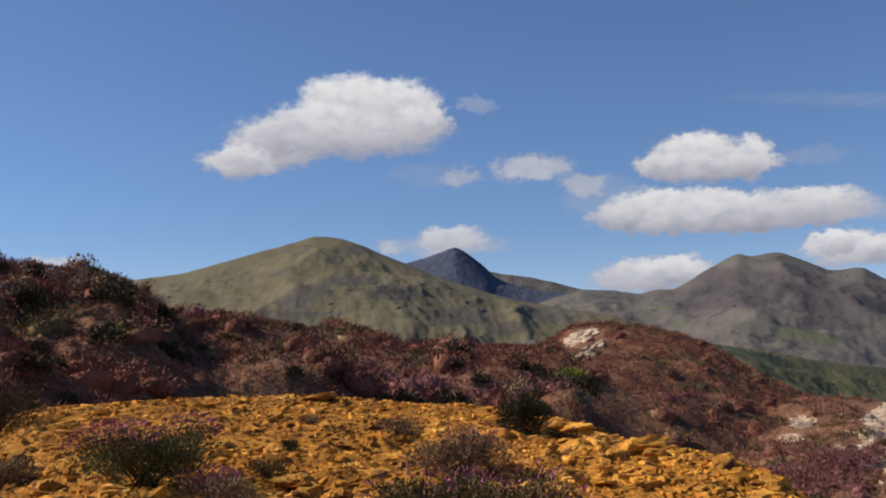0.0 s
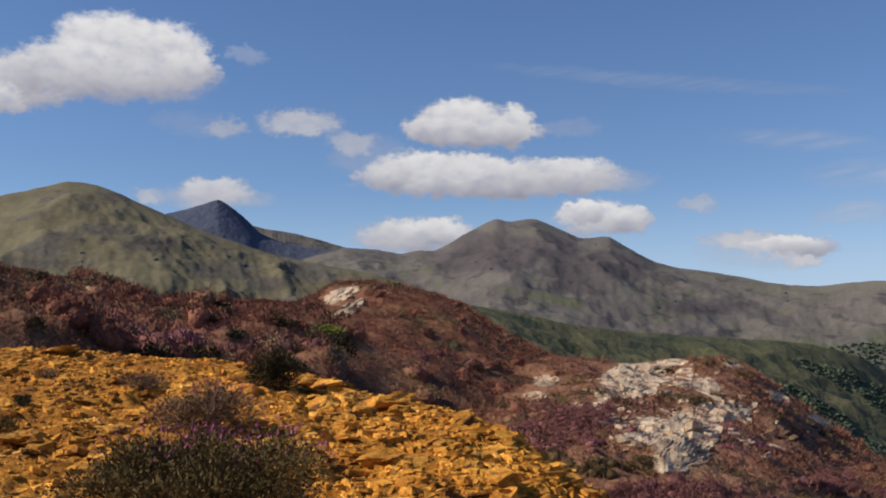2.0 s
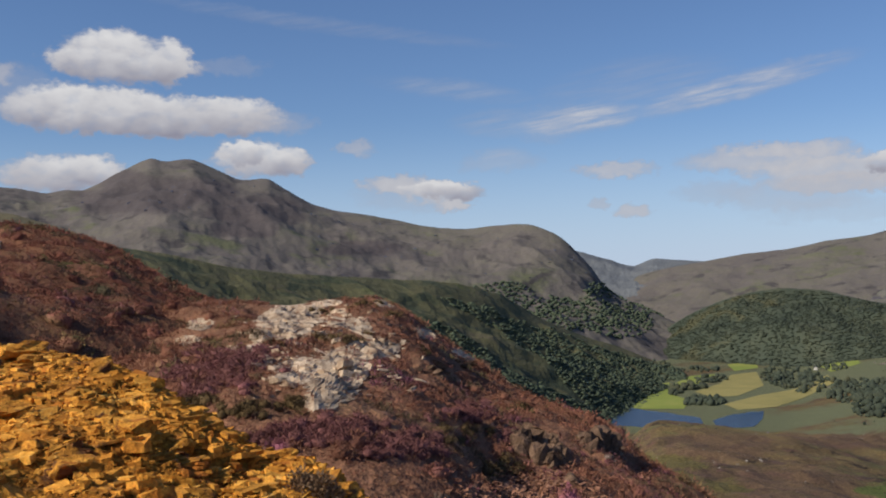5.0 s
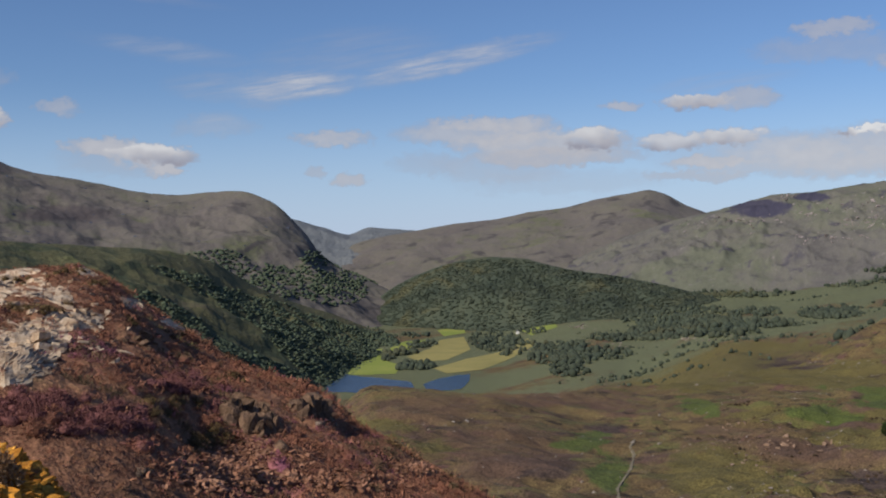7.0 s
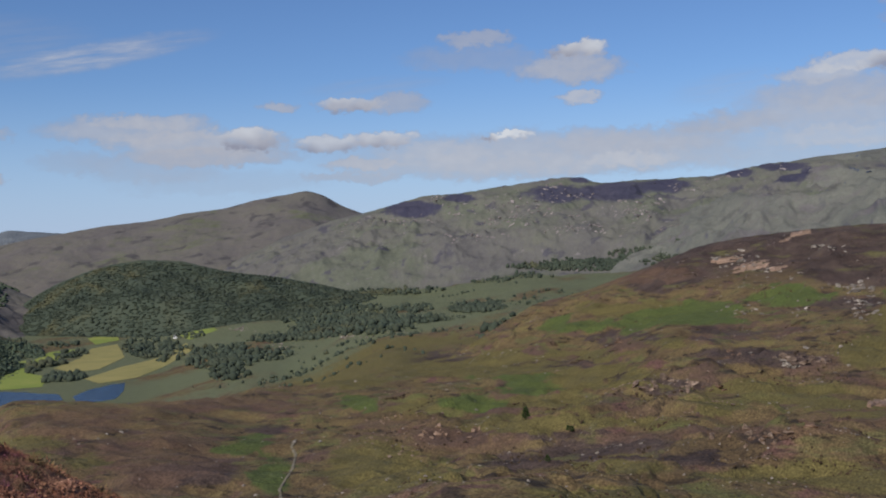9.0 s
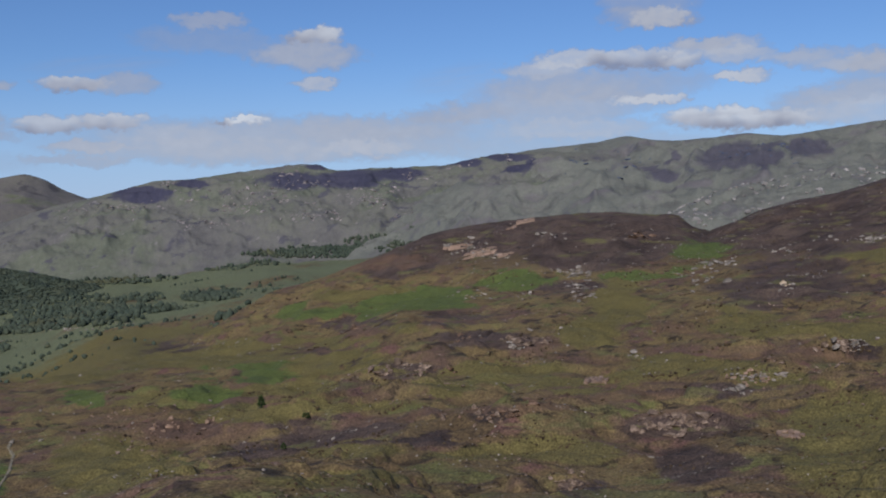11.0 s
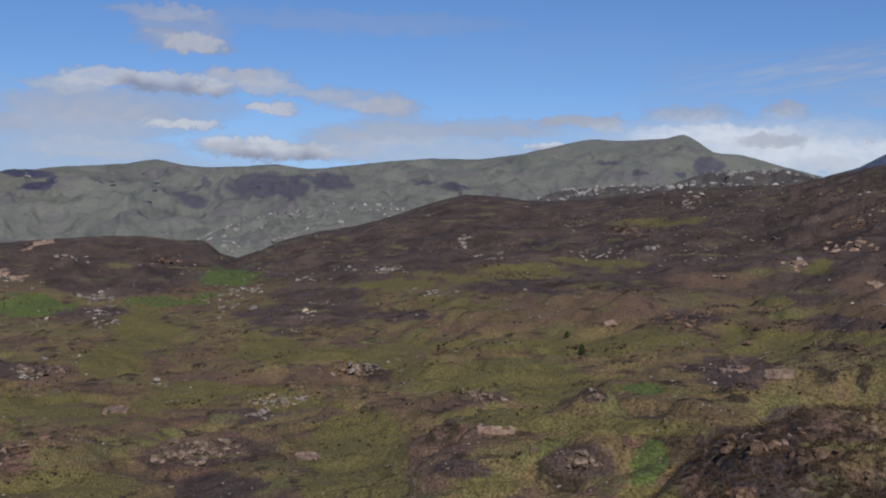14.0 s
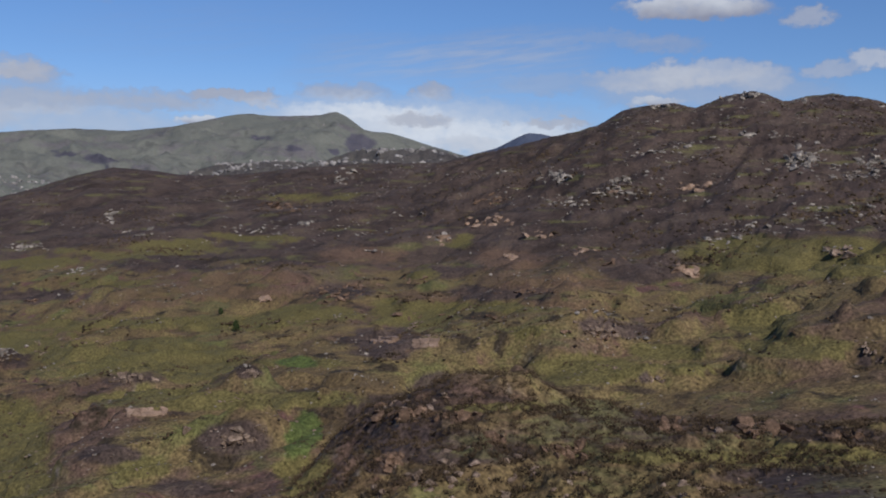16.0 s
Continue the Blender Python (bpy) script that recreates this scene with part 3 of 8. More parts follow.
MOOR_TUFT = ground_mat("moor_clump", [(0.028, 0.021, 0.014), (0.05, 0.035, 0.022), (0.078, 0.053, 0.032), (0.085, 0.072, 0.032)], 12.0, 0.4, 0.3, island=0.25)
CRAG_PINK = ground_mat("pinkish_crag", [(0.15, 0.13, 0.13), (0.22, 0.19, 0.185), (0.30, 0.265, 0.255)], 30.0, 6.0, 0.8, island=0.3, speckle=0.3)
# blue and pale tones of the farthest peaks: distance haze put into the colour
MOUNT_BLUE = ground_mat("mountain_hazed_slate", [(0.05, 0.062, 0.10), (0.065, 0.078, 0.12), (0.085, 0.095, 0.13)], 260.0, 30.0, 0.6)
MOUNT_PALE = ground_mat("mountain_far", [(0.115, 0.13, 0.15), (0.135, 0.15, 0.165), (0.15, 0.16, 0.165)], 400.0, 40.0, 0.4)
WOOD = ground_mat("woodland_leaf", [(0.036, 0.048, 0.037), (0.051, 0.064, 0.046), (0.071, 0.08, 0.053)], 90.0, 6.0, 0.4, patches=[((0.078, 0.08, 0.046), 160.0, 0.56, 0.66, 4)], island=0.22)
# lighter copy of WOOD for the slopes, with haze lifted into the leaf colour
WOOD_HAZED = ground_mat("hazed_woodland_leaf", [(0.052, 0.073, 0.052), (0.071, 0.092, 0.06), (0.084, 0.105, 0.066)], 90.0, 6.0, 0.4, island=0.2)
PASTURE = ground_mat("pasture", [(0.15, 0.203, 0.046), (0.213, 0.257, 0.058), (0.275, 0.284, 0.078)], 120.0, 6.0, 0.2)
FOLIAGE_DARK = ground_mat("shrub_leaf", [(0.024, 0.022, 0.010), (0.048, 0.042, 0.019), (0.08, 0.066, 0.03)], 0.5, 0.05, 0.2, island=0.5)
FOLIAGE_HEATH = ground_mat("heather_leaf", [(0.057, 0.043, 0.016), (0.101, 0.074, 0.027), (0.14, 0.097, 0.04), (0.184, 0.116, 0.058)], 0.4, 0.05, 0.2, island=0.5)
FOLIAGE_GREEN = ground_mat("green_heather_leaf", [(0.05, 0.05, 0.018), (0.09, 0.085, 0.03), (0.13, 0.118, 0.045)], 0.4, 0.05, 0.2, island=0.5)
FOLIAGE_DRY = ground_mat("dry_heather", [(0.10, 0.064, 0.038), (0.20, 0.128, 0.076), (0.28, 0.185, 0.115)], 0.4, 0.05, 0.2, island=0.5)
BLOSSOM = ground_mat("heather_blossom", [(0.24, 0.06, 0.11), (0.36, 0.10, 0.18), (0.44, 0.17, 0.25)], 0.3, 0.05, 0.1, island=0.45)
TWIG = ground_mat("woody_stem", [(0.05, 0.035, 0.025), (0.11, 0.08, 0.06)], 0.2, 0.03, 0.3)
SCREE = ground_mat("red_scree", [(0.149, 0.072, 0.045), (0.257, 0.13, 0.083), (0.378, 0.221, 0.15)], 2.0, 0.1, 0.4, island=0.4)
SLAB = ground_mat("pinkish_slab", [(0.139, 0.092, 0.066), (0.256, 0.174, 0.125), (0.373, 0.271, 0.2)], 2.0, 0.3, 0.8, island=0.2)
TREE_LEAF = ground_mat("tree_leaf", [(0.02, 0.035, 0.012), (0.04, 0.06, 0.02), (0.06, 0.085, 0.03)], 3.0, 0.4, 0.3, island=0.45)
WALL_WHITE = ground_mat("limewash", [(0.68, 0.66, 0.62), (0.78, 0.77, 0.74)], 2.0, 0.2, 0.2, 0.85)
SLATE_ROOF = ground_mat("roof_slate", [(0.07, 0.075, 0.085), (0.12, 0.125, 0.135)], 1.5, 0.2, 0.3, 0.7)
TRACK = ground_mat("path_gravel", [(0.15, 0.13, 0.09), (0.23, 0.20, 0.145)], 2.0, 0.2, 0.4)


def water_mat():
    m = bpy.data.materials.new("lake_water")
    m.use_nodes = True
    nt = m.node_tree
    b = nt.nodes["Principled BSDF"]
    b.inputs["Base Color"].default_value = (0.012, 0.022, 0.045, 1)
    b.inputs["Roughness"].default_value = 0.22
    b.inputs["IOR"].default_value = 1.333
    at = wire(nt, "ShaderNodeTexCoord").outputs["Object"]
    n = wire(nt, "ShaderNodeTexNoise", Vector=at, Scale=0.25, Detail=3.0).outputs[0]
    nt.links.new(wire(nt, "ShaderNodeBump", Strength=0.5, Distance=1.0, Height=n).outputs[0], b.inputs["Normal"])
    return m


WATER = water_mat()


# ---------------------------------------------------------------- shapes of the land


def lattice(i, j, seed):
    h = (i.astype(np.int64) * 374761393 + j.astype(np.int64) * 668265263 + seed * 974634777) & 0x7FFFFFFF
    h = ((h ^ (h >> 13)) * 1274126177) & 0x7FFFFFFF
    return ((h ^ (h >> 16)) & 0xFFFF) / 65535.0


def value_noise(x, y, seed=0):
    i, j = np.floor(x), np.floor(y)
    u, v = x - i, y - j
    u, v = u * u * u * (u * (u * 6 - 15) + 10), v * v * v * (v * (v * 6 - 15) + 10)
    a, b, c, d = lattice(i, j, seed), lattice(i + 1, j, seed), lattice(i, j + 1, seed), lattice(i + 1, j + 1, seed)
    return (a + (b - a) * u) * (1 - v) + (c + (d - c) * u) * v


def turbulence(x, y, octaves=5, seed=0, ridged=False, gain=0.5):
    """Layered noise about 0, from -1 to 1."""
    x, y = np.asarray(x, float), np.asarray(y, float)
    total, amp, norm = 0.0, 1.0, 0.0
    for k in range(octaves):
        n = value_noise(x * 2 ** k + 17.3 * k, y * 2 ** k - 9.1 * k, seed + k) * 2 - 1
        total = total + amp * ((1 - 2 * np.abs(n)) if ridged else n)
        norm += amp
        amp *= gain
    return total / norm


def blend(table, at):
    """Smooth reading of a table of (where, value)."""
    xs, ys = zip(*table)
    xs, ys = np.array(xs, float), np.array(ys, float)
    if len(xs) < 3:
        return np.interp(at, xs, ys)
    m = np.gradient(ys, xs)
    i = np.clip(np.searchsorted(xs, at) - 1, 0, len(xs) - 2)
    h = xs[i + 1] - xs[i]
    t = np.clip((at - xs[i]) / h, 0, 1)
    lin = ys[i] + (ys[i + 1] - ys[i]) * t
    cub = (2 * t**3 - 3 * t**2 + 1) * ys[i] + (t**3 - 2 * t**2 + t) * h * m[i] + (-2 * t**3 + 3 * t**2) * ys[i + 1] + (t**3 - t**2) * h * m[i + 1]
    return lin * 0.4 + cub * 0.6


def mesh_from(name, verts, faces, material, smooth=False):
    """A mesh out of arrays: faces all with the same number of corners."""
    verts, faces = np.asarray(verts, np.float32).reshape(-1, 3), np.asarray(faces, np.int32)
    me = bpy.data.meshes.new(name)
    n, k = faces.shape
    me.vertices.add(len(verts))
    me.vertices.foreach_set("co", verts.ravel())
    me.loops.add(n * k)
    me.loops.foreach_set("vertex_index", faces.ravel())
    me.polygons.add(n)
    me.polygons.foreach_set("loop_start", np.arange(0, n * k, k, dtype=np.int32))
    me.polygons.foreach_set("loop_total", np.full(n, k, np.int32))
    me.polygons.foreach_set("use_smooth", np.full(n, smooth, bool))
    me.update(calc_edges=True)
    me.materials.append(material)
    return me


def sheet(name, grid, material, closed=False):
    nu, nv = grid.shape[:2]
    i, j = np.meshgrid(np.arange(nu if closed else nu - 1), np.arange(nv - 1), indexing="ij")
    i2 = (i + 1) % nu
    faces = np.stack([i * nv + j, i2 * nv + j, i2 * nv + j + 1, i * nv + j + 1], -1).reshape(-1, 4)
    return new(name, mesh_from(name, grid, faces[:, ::-1], material, True))


# greener turf: bearing, dip, half width, half height in degrees as seen from the standing place
TURF = []


def green_patch(bearing, dip, half_width, half_height):
    TURF.append((bearing, dip, half_width, half_height))


green_patch(88.04, -5.03, 1.80, 1.06)
green_patch(86.51, -6.53, 1.51, 0.60)
green_patch(72.68, -7.74, 3.66, 0.54)
green_patch(65.19, -7.55, 4.37, 0.30)
green_patch(63.68, -9.13, 4.32, 0.29)
green_patch(80.97, -8.43, 4.00, 0.48)
green_patch(96.71, -6.22, 5.00, 0.35)
green_patch(99.11, -12.13, 3.25, 2.79)
green_patch(60.73, -12.16, 2.80, 1.27)
green_patch(92.41, -8.17, 4.35, 0.41)
green_patch(75.79, -5.96, 1.84, 0.37)
green_patch(83.33, -12.80, 6.12, 0.53)
green_patch(69.60, -9.12, 3.61, 0.36)
green_patch(84.94, -9.23, 4.56, 0.27)
green_patch(73.77, -12.58, 2.76, 0.35)
green_patch(57.87, -6.94, 2.70, 0.71)
green_patch(73.11, -14.02, 4.90, 0.41)
green_patch(96.68, -8.82, 2.51, 0.29)
green_patch(88.35, -4.62, 1.18, 1.08)
green_patch(86.28, -6.37, 1.75, 0.89)
green_patch(98.65, -6.32, 4.30, 0.27)
green_patch(108.14, -7.26, 3.61, 0.90)
green_patch(112.30, -5.83, 4.39, 0.33)
green_patch(98.95, -11.68, 3.39, 1.63)
green_patch(116.63, -9.63, 4.23, 0.46)
green_patch(108.74, -8.59, 1.80, 0.30)
green_patch(103.27, -5.64, 3.67, 0.27)
green_patch(106.32, -1.97, 4.54, 0.21)
green_patch(81.15, -8.21, 2.77, 0.34)
green_patch(85.09, -12.44, 2.89, 0.63)
green_patch(89.52, -8.83, 2.39, 0.27)
green_patch(101.43, -2.59, 3.07, 0.25)
green_patch(120.74, -5.30, 2.68, 0.74)
green_patch(106.33, -13.08, 1.83, 0.47)
green_patch(94.67, -5.62, 1.83, 0.24)
green_patch(78.42, -9.48, 1.61, 0.34)
green_patch(111.70, -1.04, 2.64, 0.21)
green_patch(108.74, -9.48, 5.99, 0.30)
green_patch(107.84, -7.66, 4.61, 1.06)
green_patch(102.22, -6.94, 2.72, 0.63)
green_patch(115.54, -5.33, 3.03, 0.49)
green_patch(114.96, -7.75, 2.42, 0.36)
green_patch(130.89, -8.11, 3.01, 0.84)
green_patch(139.25, -1.73, 4.49, 0.94)
green_patch(138.75, -4.84, 1.70, 0.88)
green_patch(140.74, -6.21, 4.16, 0.64)
green_patch(134.45, -6.78, 2.36, 0.48)
green_patch(143.37, -1.77, 2.68, 1.15)
green_patch(136.61, -12.39, 7.23, 0.40)
green_patch(142.25, -11.81, 3.28, 0.56)
green_patch(115.02, -13.83, 1.40, 1.46)
green_patch(100.35, -11.36, 1.59, 2.21)
green_patch(107.80, -1.59, 2.88, 0.21)
green_patch(112.20, -2.31, 1.79, 0.27)
green_patch(114.57, 1.06, 3.61, 0.27)
green_patch(117.29, 1.25, 1.52, 0.24)
green_patch(123.76, -1.26, 0.77, 0.37)
green_patch(121.63, -2.98, 0.92, 0.37)
green_patch(124.43, -4.78, 4.60, 0.24)
green_patch(107.82, -5.60, 2.88, 0.24)
green_patch(110.78, -9.93, 5.91, 0.32)
green_patch(135.06, -7.80, 3.52, 0.27)
green_patch(127.82, -5.93, 1.83, 0.21)
green_patch(125.43, -10.07, 3.69, 0.27)
green_patch(104.41, -3.51, 2.50, 0.18)
green_patch(60.64, -12.48, 3.35, 1.23)
green_patch(65.88, -7.15, 5.91, 0.65)
green_patch(58.31, -7.70, 3.06, 0.36)
green_patch(73.04, -8.24, 5.54, 0.26)
green_patch(70.26, -6.55, 4.28, 0.29)
green_patch(42.47, -9.82, 1.76, 0.52)
green_patch(45.11, -10.85, 1.19, 0.44)
green_patch(67.28, -10.38, 4.39, 0.23)
green_patch(59.87, -6.51, 4.57, 0.48)
green_patch(71.04, -10.01, 5.66, 0.26)
green_patch(62.92, -5.79, 4.51, 0.30)
green_patch(74.50, -4.20, 3.27, 0.35)


# bright wet grass, given in the same way
LUSH = []


def lush_patch(bearing, dip, half_width, half_height):
    LUSH.append((bearing, dip, half_width, half_height))


lush_patch(71.53, -4.97, 2.12, 0.36)
lush_patch(77.67, -4.70, 1.85, 0.46)
lush_patch(82.00, -3.47, 1.84, 0.37)
lush_patch(91.93, -2.28, 1.45, 0.54)
lush_patch(89.56, -3.54, 1.78, 0.24)
lush_patch(69.02, -8.34, 1.80, 0.42)
lush_patch(65.44, -8.89, 1.76, 0.35)
lush_patch(59.44, -9.00, 1.24, 0.23)
lush_patch(74.28, -5.06, 1.84, 0.37)
lush_patch(81.74, -3.75, 1.95, 0.38)
lush_patch(78.20, -4.23, 1.60, 0.37)
lush_patch(88.95, -3.58, 2.08, 0.24)
lush_patch(92.40, -2.40, 1.21, 0.37)
lush_patch(91.04, -3.09, 0.60, 0.18)
lush_patch(115.21, -11.29, 1.09, 1.20)
lush_patch(115.30, -11.19, 1.06, 0.95)
lush_patch(115.11, -7.75, 1.21, 0.36)
lush_patch(53.78, -10.76, 1.17, 0.59)
lush_patch(54.66, -12.55, 1.11, 1.00)
lush_patch(59.21, -8.76, 1.22, 0.30)
lush_patch(65.84, -9.08, 1.78, 0.41)
lush_patch(68.21, -7.88, 2.33, 0.21)
lush_patch(75.84, -4.77, 2.68, 0.46)


# moor's dark heather banks, some painting in cloud shade, given in the same way
HEATHS_AND_SHADE = []


def heath_shade_bank(bearing, dip, half_width, half_height):
    HEATHS_AND_SHADE.append((bearing, dip, half_width, half_height))


heath_shade_bank(80.39, -6.75, 3.07, 0.40)
heath_shade_bank(77.26, -8.50, 1.85, 0.30)
heath_shade_bank(70.57, -7.06, 3.32, 0.21)
heath_shade_bank(73.95, -5.97, 1.84, 0.27)
heath_shade_bank(80.51, -1.54, 3.68, 0.80)
heath_shade_bank(86.59, -2.13, 3.91, 1.09)
heath_shade_bank(86.63, -0.46, 4.50, 0.30)
heath_shade_bank(97.60, -1.57, 3.84, 1.04)
heath_shade_bank(96.18, -4.18, 4.18, 0.64)
heath_shade_bank(80.60, -10.98, 2.16, 0.48)
heath_shade_bank(91.19, -11.56, 2.94, 0.58)
heath_shade_bank(85.74, -14.55, 1.22, 0.58)
heath_shade_bank(91.45, -13.57, 1.76, 0.75)
heath_shade_bank(65.08, -10.92, 2.34, 0.35)
heath_shade_bank(75.87, -2.96, 1.84, 0.37)
heath_shade_bank(92.39, -9.49, 3.49, 0.35)
heath_shade_bank(98.07, -7.35, 3.01, 0.29)
heath_shade_bank(77.48, -12.11, 2.47, 0.24)
heath_shade_bank(86.61, -0.85, 4.36, 0.66)
heath_shade_bank(80.93, -1.55, 2.75, 0.76)
heath_shade_bank(89.55, -1.62, 2.38, 0.54)
heath_shade_bank(94.08, -0.42, 2.43, 0.37)
heath_shade_bank(104.79, 1.70, 3.65, 0.67)
heath_shade_bank(112.28, 1.36, 5.83, 0.54)
heath_shade_bank(119.35, 1.59, 3.27, 1.04)
heath_shade_bank(116.61, -3.96, 2.25, 0.53)
heath_shade_bank(97.12, -3.19, 3.07, 0.49)
heath_shade_bank(101.73, -4.27, 2.46, 0.24)
heath_shade_bank(80.89, -6.77, 2.76, 0.46)
heath_shade_bank(85.14, -3.97, 2.30, 0.42)
heath_shade_bank(119.96, -11.28, 2.71, 1.67)
heath_shade_bank(111.72, -11.45, 2.06, 0.93)
heath_shade_bank(105.71, -8.35, 1.83, 0.42)
heath_shade_bank(112.01, -8.21, 0.88, 0.41)
heath_shade_bank(92.52, -11.28, 2.43, 0.65)
heath_shade_bank(92.21, -13.04, 1.82, 0.70)
heath_shade_bank(80.86, -10.76, 1.66, 0.40)
heath_shade_bank(104.19, -12.24, 1.23, 0.65)
heath_shade_bank(109.33, -2.26, 4.47, 0.27)
heath_shade_bank(98.66, -1.05, 2.46, 0.37)
heath_shade_bank(116.59, -0.44, 4.21, 0.47)
heath_shade_bank(113.74, -2.23, 3.47, 0.36)
heath_shade_bank(99.58, -7.02, 1.54, 0.30)
heath_shade_bank(119.39, -6.50, 2.73, 0.40)
heath_shade_bank(95.28, -5.02, 2.14, 0.21)
heath_shade_bank(79.53, -5.56, 1.90, 0.34)
heath_shade_bank(137.69, 4.87, 7.09, 1.05)
heath_shade_bank(141.89, 3.96, 4.08, 1.03)
heath_shade_bank(128.86, 4.29, 4.53, 0.85)
heath_shade_bank(104.94, 1.47, 4.19, 0.76)
heath_shade_bank(113.68, -0.17, 5.98, 0.49)
heath_shade_bank(102.20, -0.90, 2.71, 0.46)
heath_shade_bank(119.73, 1.75, 6.10, 0.67)
heath_shade_bank(119.76, -1.01, 4.59, 0.49)
heath_shade_bank(122.86, -2.81, 1.84, 0.43)
heath_shade_bank(116.74, -4.10, 1.83, 0.49)
heath_shade_bank(125.88, 0.30, 1.53, 0.40)
heath_shade_bank(133.48, -2.61, 2.96, 0.48)
heath_shade_bank(131.45, -5.69, 2.10, 0.48)
heath_shade_bank(125.95, -3.99, 3.06, 0.37)
heath_shade_bank(119.88, -10.15, 2.77, 0.78)
heath_shade_bank(123.00, -12.21, 4.62, 1.07)
heath_shade_bank(132.15, -11.04, 4.49, 1.00)
heath_shade_bank(140.84, -10.51, 4.99, 0.68)
heath_shade_bank(119.30, -13.13, 0.92, 0.59)
heath_shade_bank(111.39, -11.56, 2.38, 0.76)
heath_shade_bank(105.01, -12.47, 1.41, 0.51)
heath_shade_bank(109.04, -14.09, 1.76, 0.51)
heath_shade_bank(105.55, -8.48, 1.70, 0.38)
heath_shade_bank(112.25, -8.18, 0.90, 0.39)
heath_shade_bank(122.33, -8.77, 1.36, 0.42)
heath_shade_bank(119.23, -7.13, 1.84, 0.30)
heath_shade_bank(144.55, -6.57, 0.79, 0.51)
heath_shade_bank(139.27, -3.05, 1.13, 0.29)
heath_shade_bank(133.88, -8.23, 1.07, 0.30)
heath_shade_bank(101.13, -4.06, 1.60, 0.23)
heath_shade_bank(107.80, -2.63, 3.45, 0.21)
heath_shade_bank(128.91, 1.26, 4.53, 0.43)
heath_shade_bank(137.78, 0.75, 4.27, 0.41)
heath_shade_bank(140.90, -13.33, 4.44, 0.45)
heath_shade_bank(69.68, -6.99, 2.30, 0.23)
heath_shade_bank(74.42, -7.93, 4.09, 0.23)
heath_shade_bank(75.89, -2.48, 2.14, 0.46)
heath_shade_bank(68.70, -12.08, 2.32, 0.46)
heath_shade_bank(72.69, -11.66, 3.34, 0.68)
heath_shade_bank(49.92, -11.96, 3.05, 0.76)
heath_shade_bank(71.59, -10.71, 4.23, 0.23)
heath_shade_bank(53.96, -10.02, 1.54, 0.24)
heath_shade_bank(63.80, -6.55, 2.40, 0.18)
heath_shade_bank(73.65, -5.65, 2.48, 0.17)


def grow_turf(ob):
    """Marks on a sheet of land how far each spot lies in green turf, wet grass, heather or bracken."""
    me = ob.data
    co = np.empty(len(me.vertices) * 3, np.float32)
    me.vertices.foreach_get("co", co)
    x, y, z = co.reshape(-1, 3).T
    far = np.hypot(x, y)
    b0, e0 = np.degrees(np.arctan2(x, y)), np.degrees(np.arctan2(z - EYE, far))
    b = b0 + 1.7 * turbulence(x / 24, y / 24, 5, 61, gain=0.65)
    e = e0 + np.clip(0.36 - e0 * 0.03, 0.22, 0.7) * turbulence(x / 24, y / 24, 5, 62, gain=0.65)

    def inside(spots):
        k = np.zeros(len(x))
        for pb, pe, w, h in spots:
            k = np.maximum(k, np.exp(-0.8 * (((b - pb) / w) ** 2 + ((e - pe) / h) ** 2) ** 1.5))
        return k

    def mark(name, k):
        me.attributes.new(name, "FLOAT", "POINT").data.foreach_set("value", np.clip(k, 0, 1).astype(np.float32))

    banks = inside(HEATHS_AND_SHADE)
    grass = inside(TURF) * (1 - 0.5 * banks)
    # heather thickens with height on the slopes; its dark tone also carries cloud shade
    high = 0.8 * np.clip((e0 + 4.6) / 3.4, 0, 1) * np.clip((b0 - 68) / 8, 0, 1) * np.clip((1500 - far) / 300, 0, 1)
    mark("turf", grass)
    mark("lush", inside(LUSH))
    mark("dark_or_shade", np.maximum(high * (1 - 0.8 * grass), banks))
    mark("bracken", inside(BRACKEN))
    # valley grass, its greyer tone also putting haze into the colour farther out
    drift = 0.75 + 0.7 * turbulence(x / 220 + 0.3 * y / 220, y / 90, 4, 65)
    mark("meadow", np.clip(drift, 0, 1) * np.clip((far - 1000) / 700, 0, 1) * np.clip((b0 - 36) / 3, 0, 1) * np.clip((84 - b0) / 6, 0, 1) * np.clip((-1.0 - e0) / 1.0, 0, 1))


BRACKEN = []


def bracken_slope(bearing, dip, half_width, half_height):
    BRACKEN.append((bearing, dip, half_width, half_height))


bracken_slope(65.37, -10.94, 3.51, 0.64)
bracken_slope(73.94, -6.12, 1.84, 0.27)
bracken_slope(75.04, -10.99, 3.07, 0.36)
bracken_slope(77.52, -10.62, 4.62, 0.27)
bracken_slope(87.35, -9.83, 4.51, 0.42)
bracken_slope(86.69, -12.79, 3.63, 0.26)
bracken_slope(60.77, -10.88, 2.24, 0.40)
bracken_slope(96.50, -7.46, 3.68, 0.48)
bracken_slope(92.83, -8.31, 2.43, 0.33)
bracken_slope(91.03, -6.48, 3.01, 0.27)
bracken_slope(108.13, -3.48, 4.50, 0.27)
bracken_slope(110.23, -4.06, 2.97, 0.27)
bracken_slope(87.44, -9.36, 3.53, 0.29)
bracken_slope(82.82, -10.31, 2.82, 0.29)
bracken_slope(112.21, -3.22, 2.38, 0.30)
bracken_slope(110.73, -4.12, 3.54, 0.36)
bracken_slope(118.24, -1.95, 2.44, 0.49)
bracken_slope(128.38, -3.33, 3.65, 0.49)
bracken_slope(129.01, -4.54, 3.03, 0.37)
bracken_slope(121.34, -4.37, 2.46, 0.25)
bracken_slope(100.88, -8.88, 1.34, 0.51)
bracken_slope(125.92, -2.15, 1.84, 0.49)
bracken_slope(106.38, -4.70, 3.41, 0.27)
bracken_slope(49.03, -11.04, 3.95, 1.33)
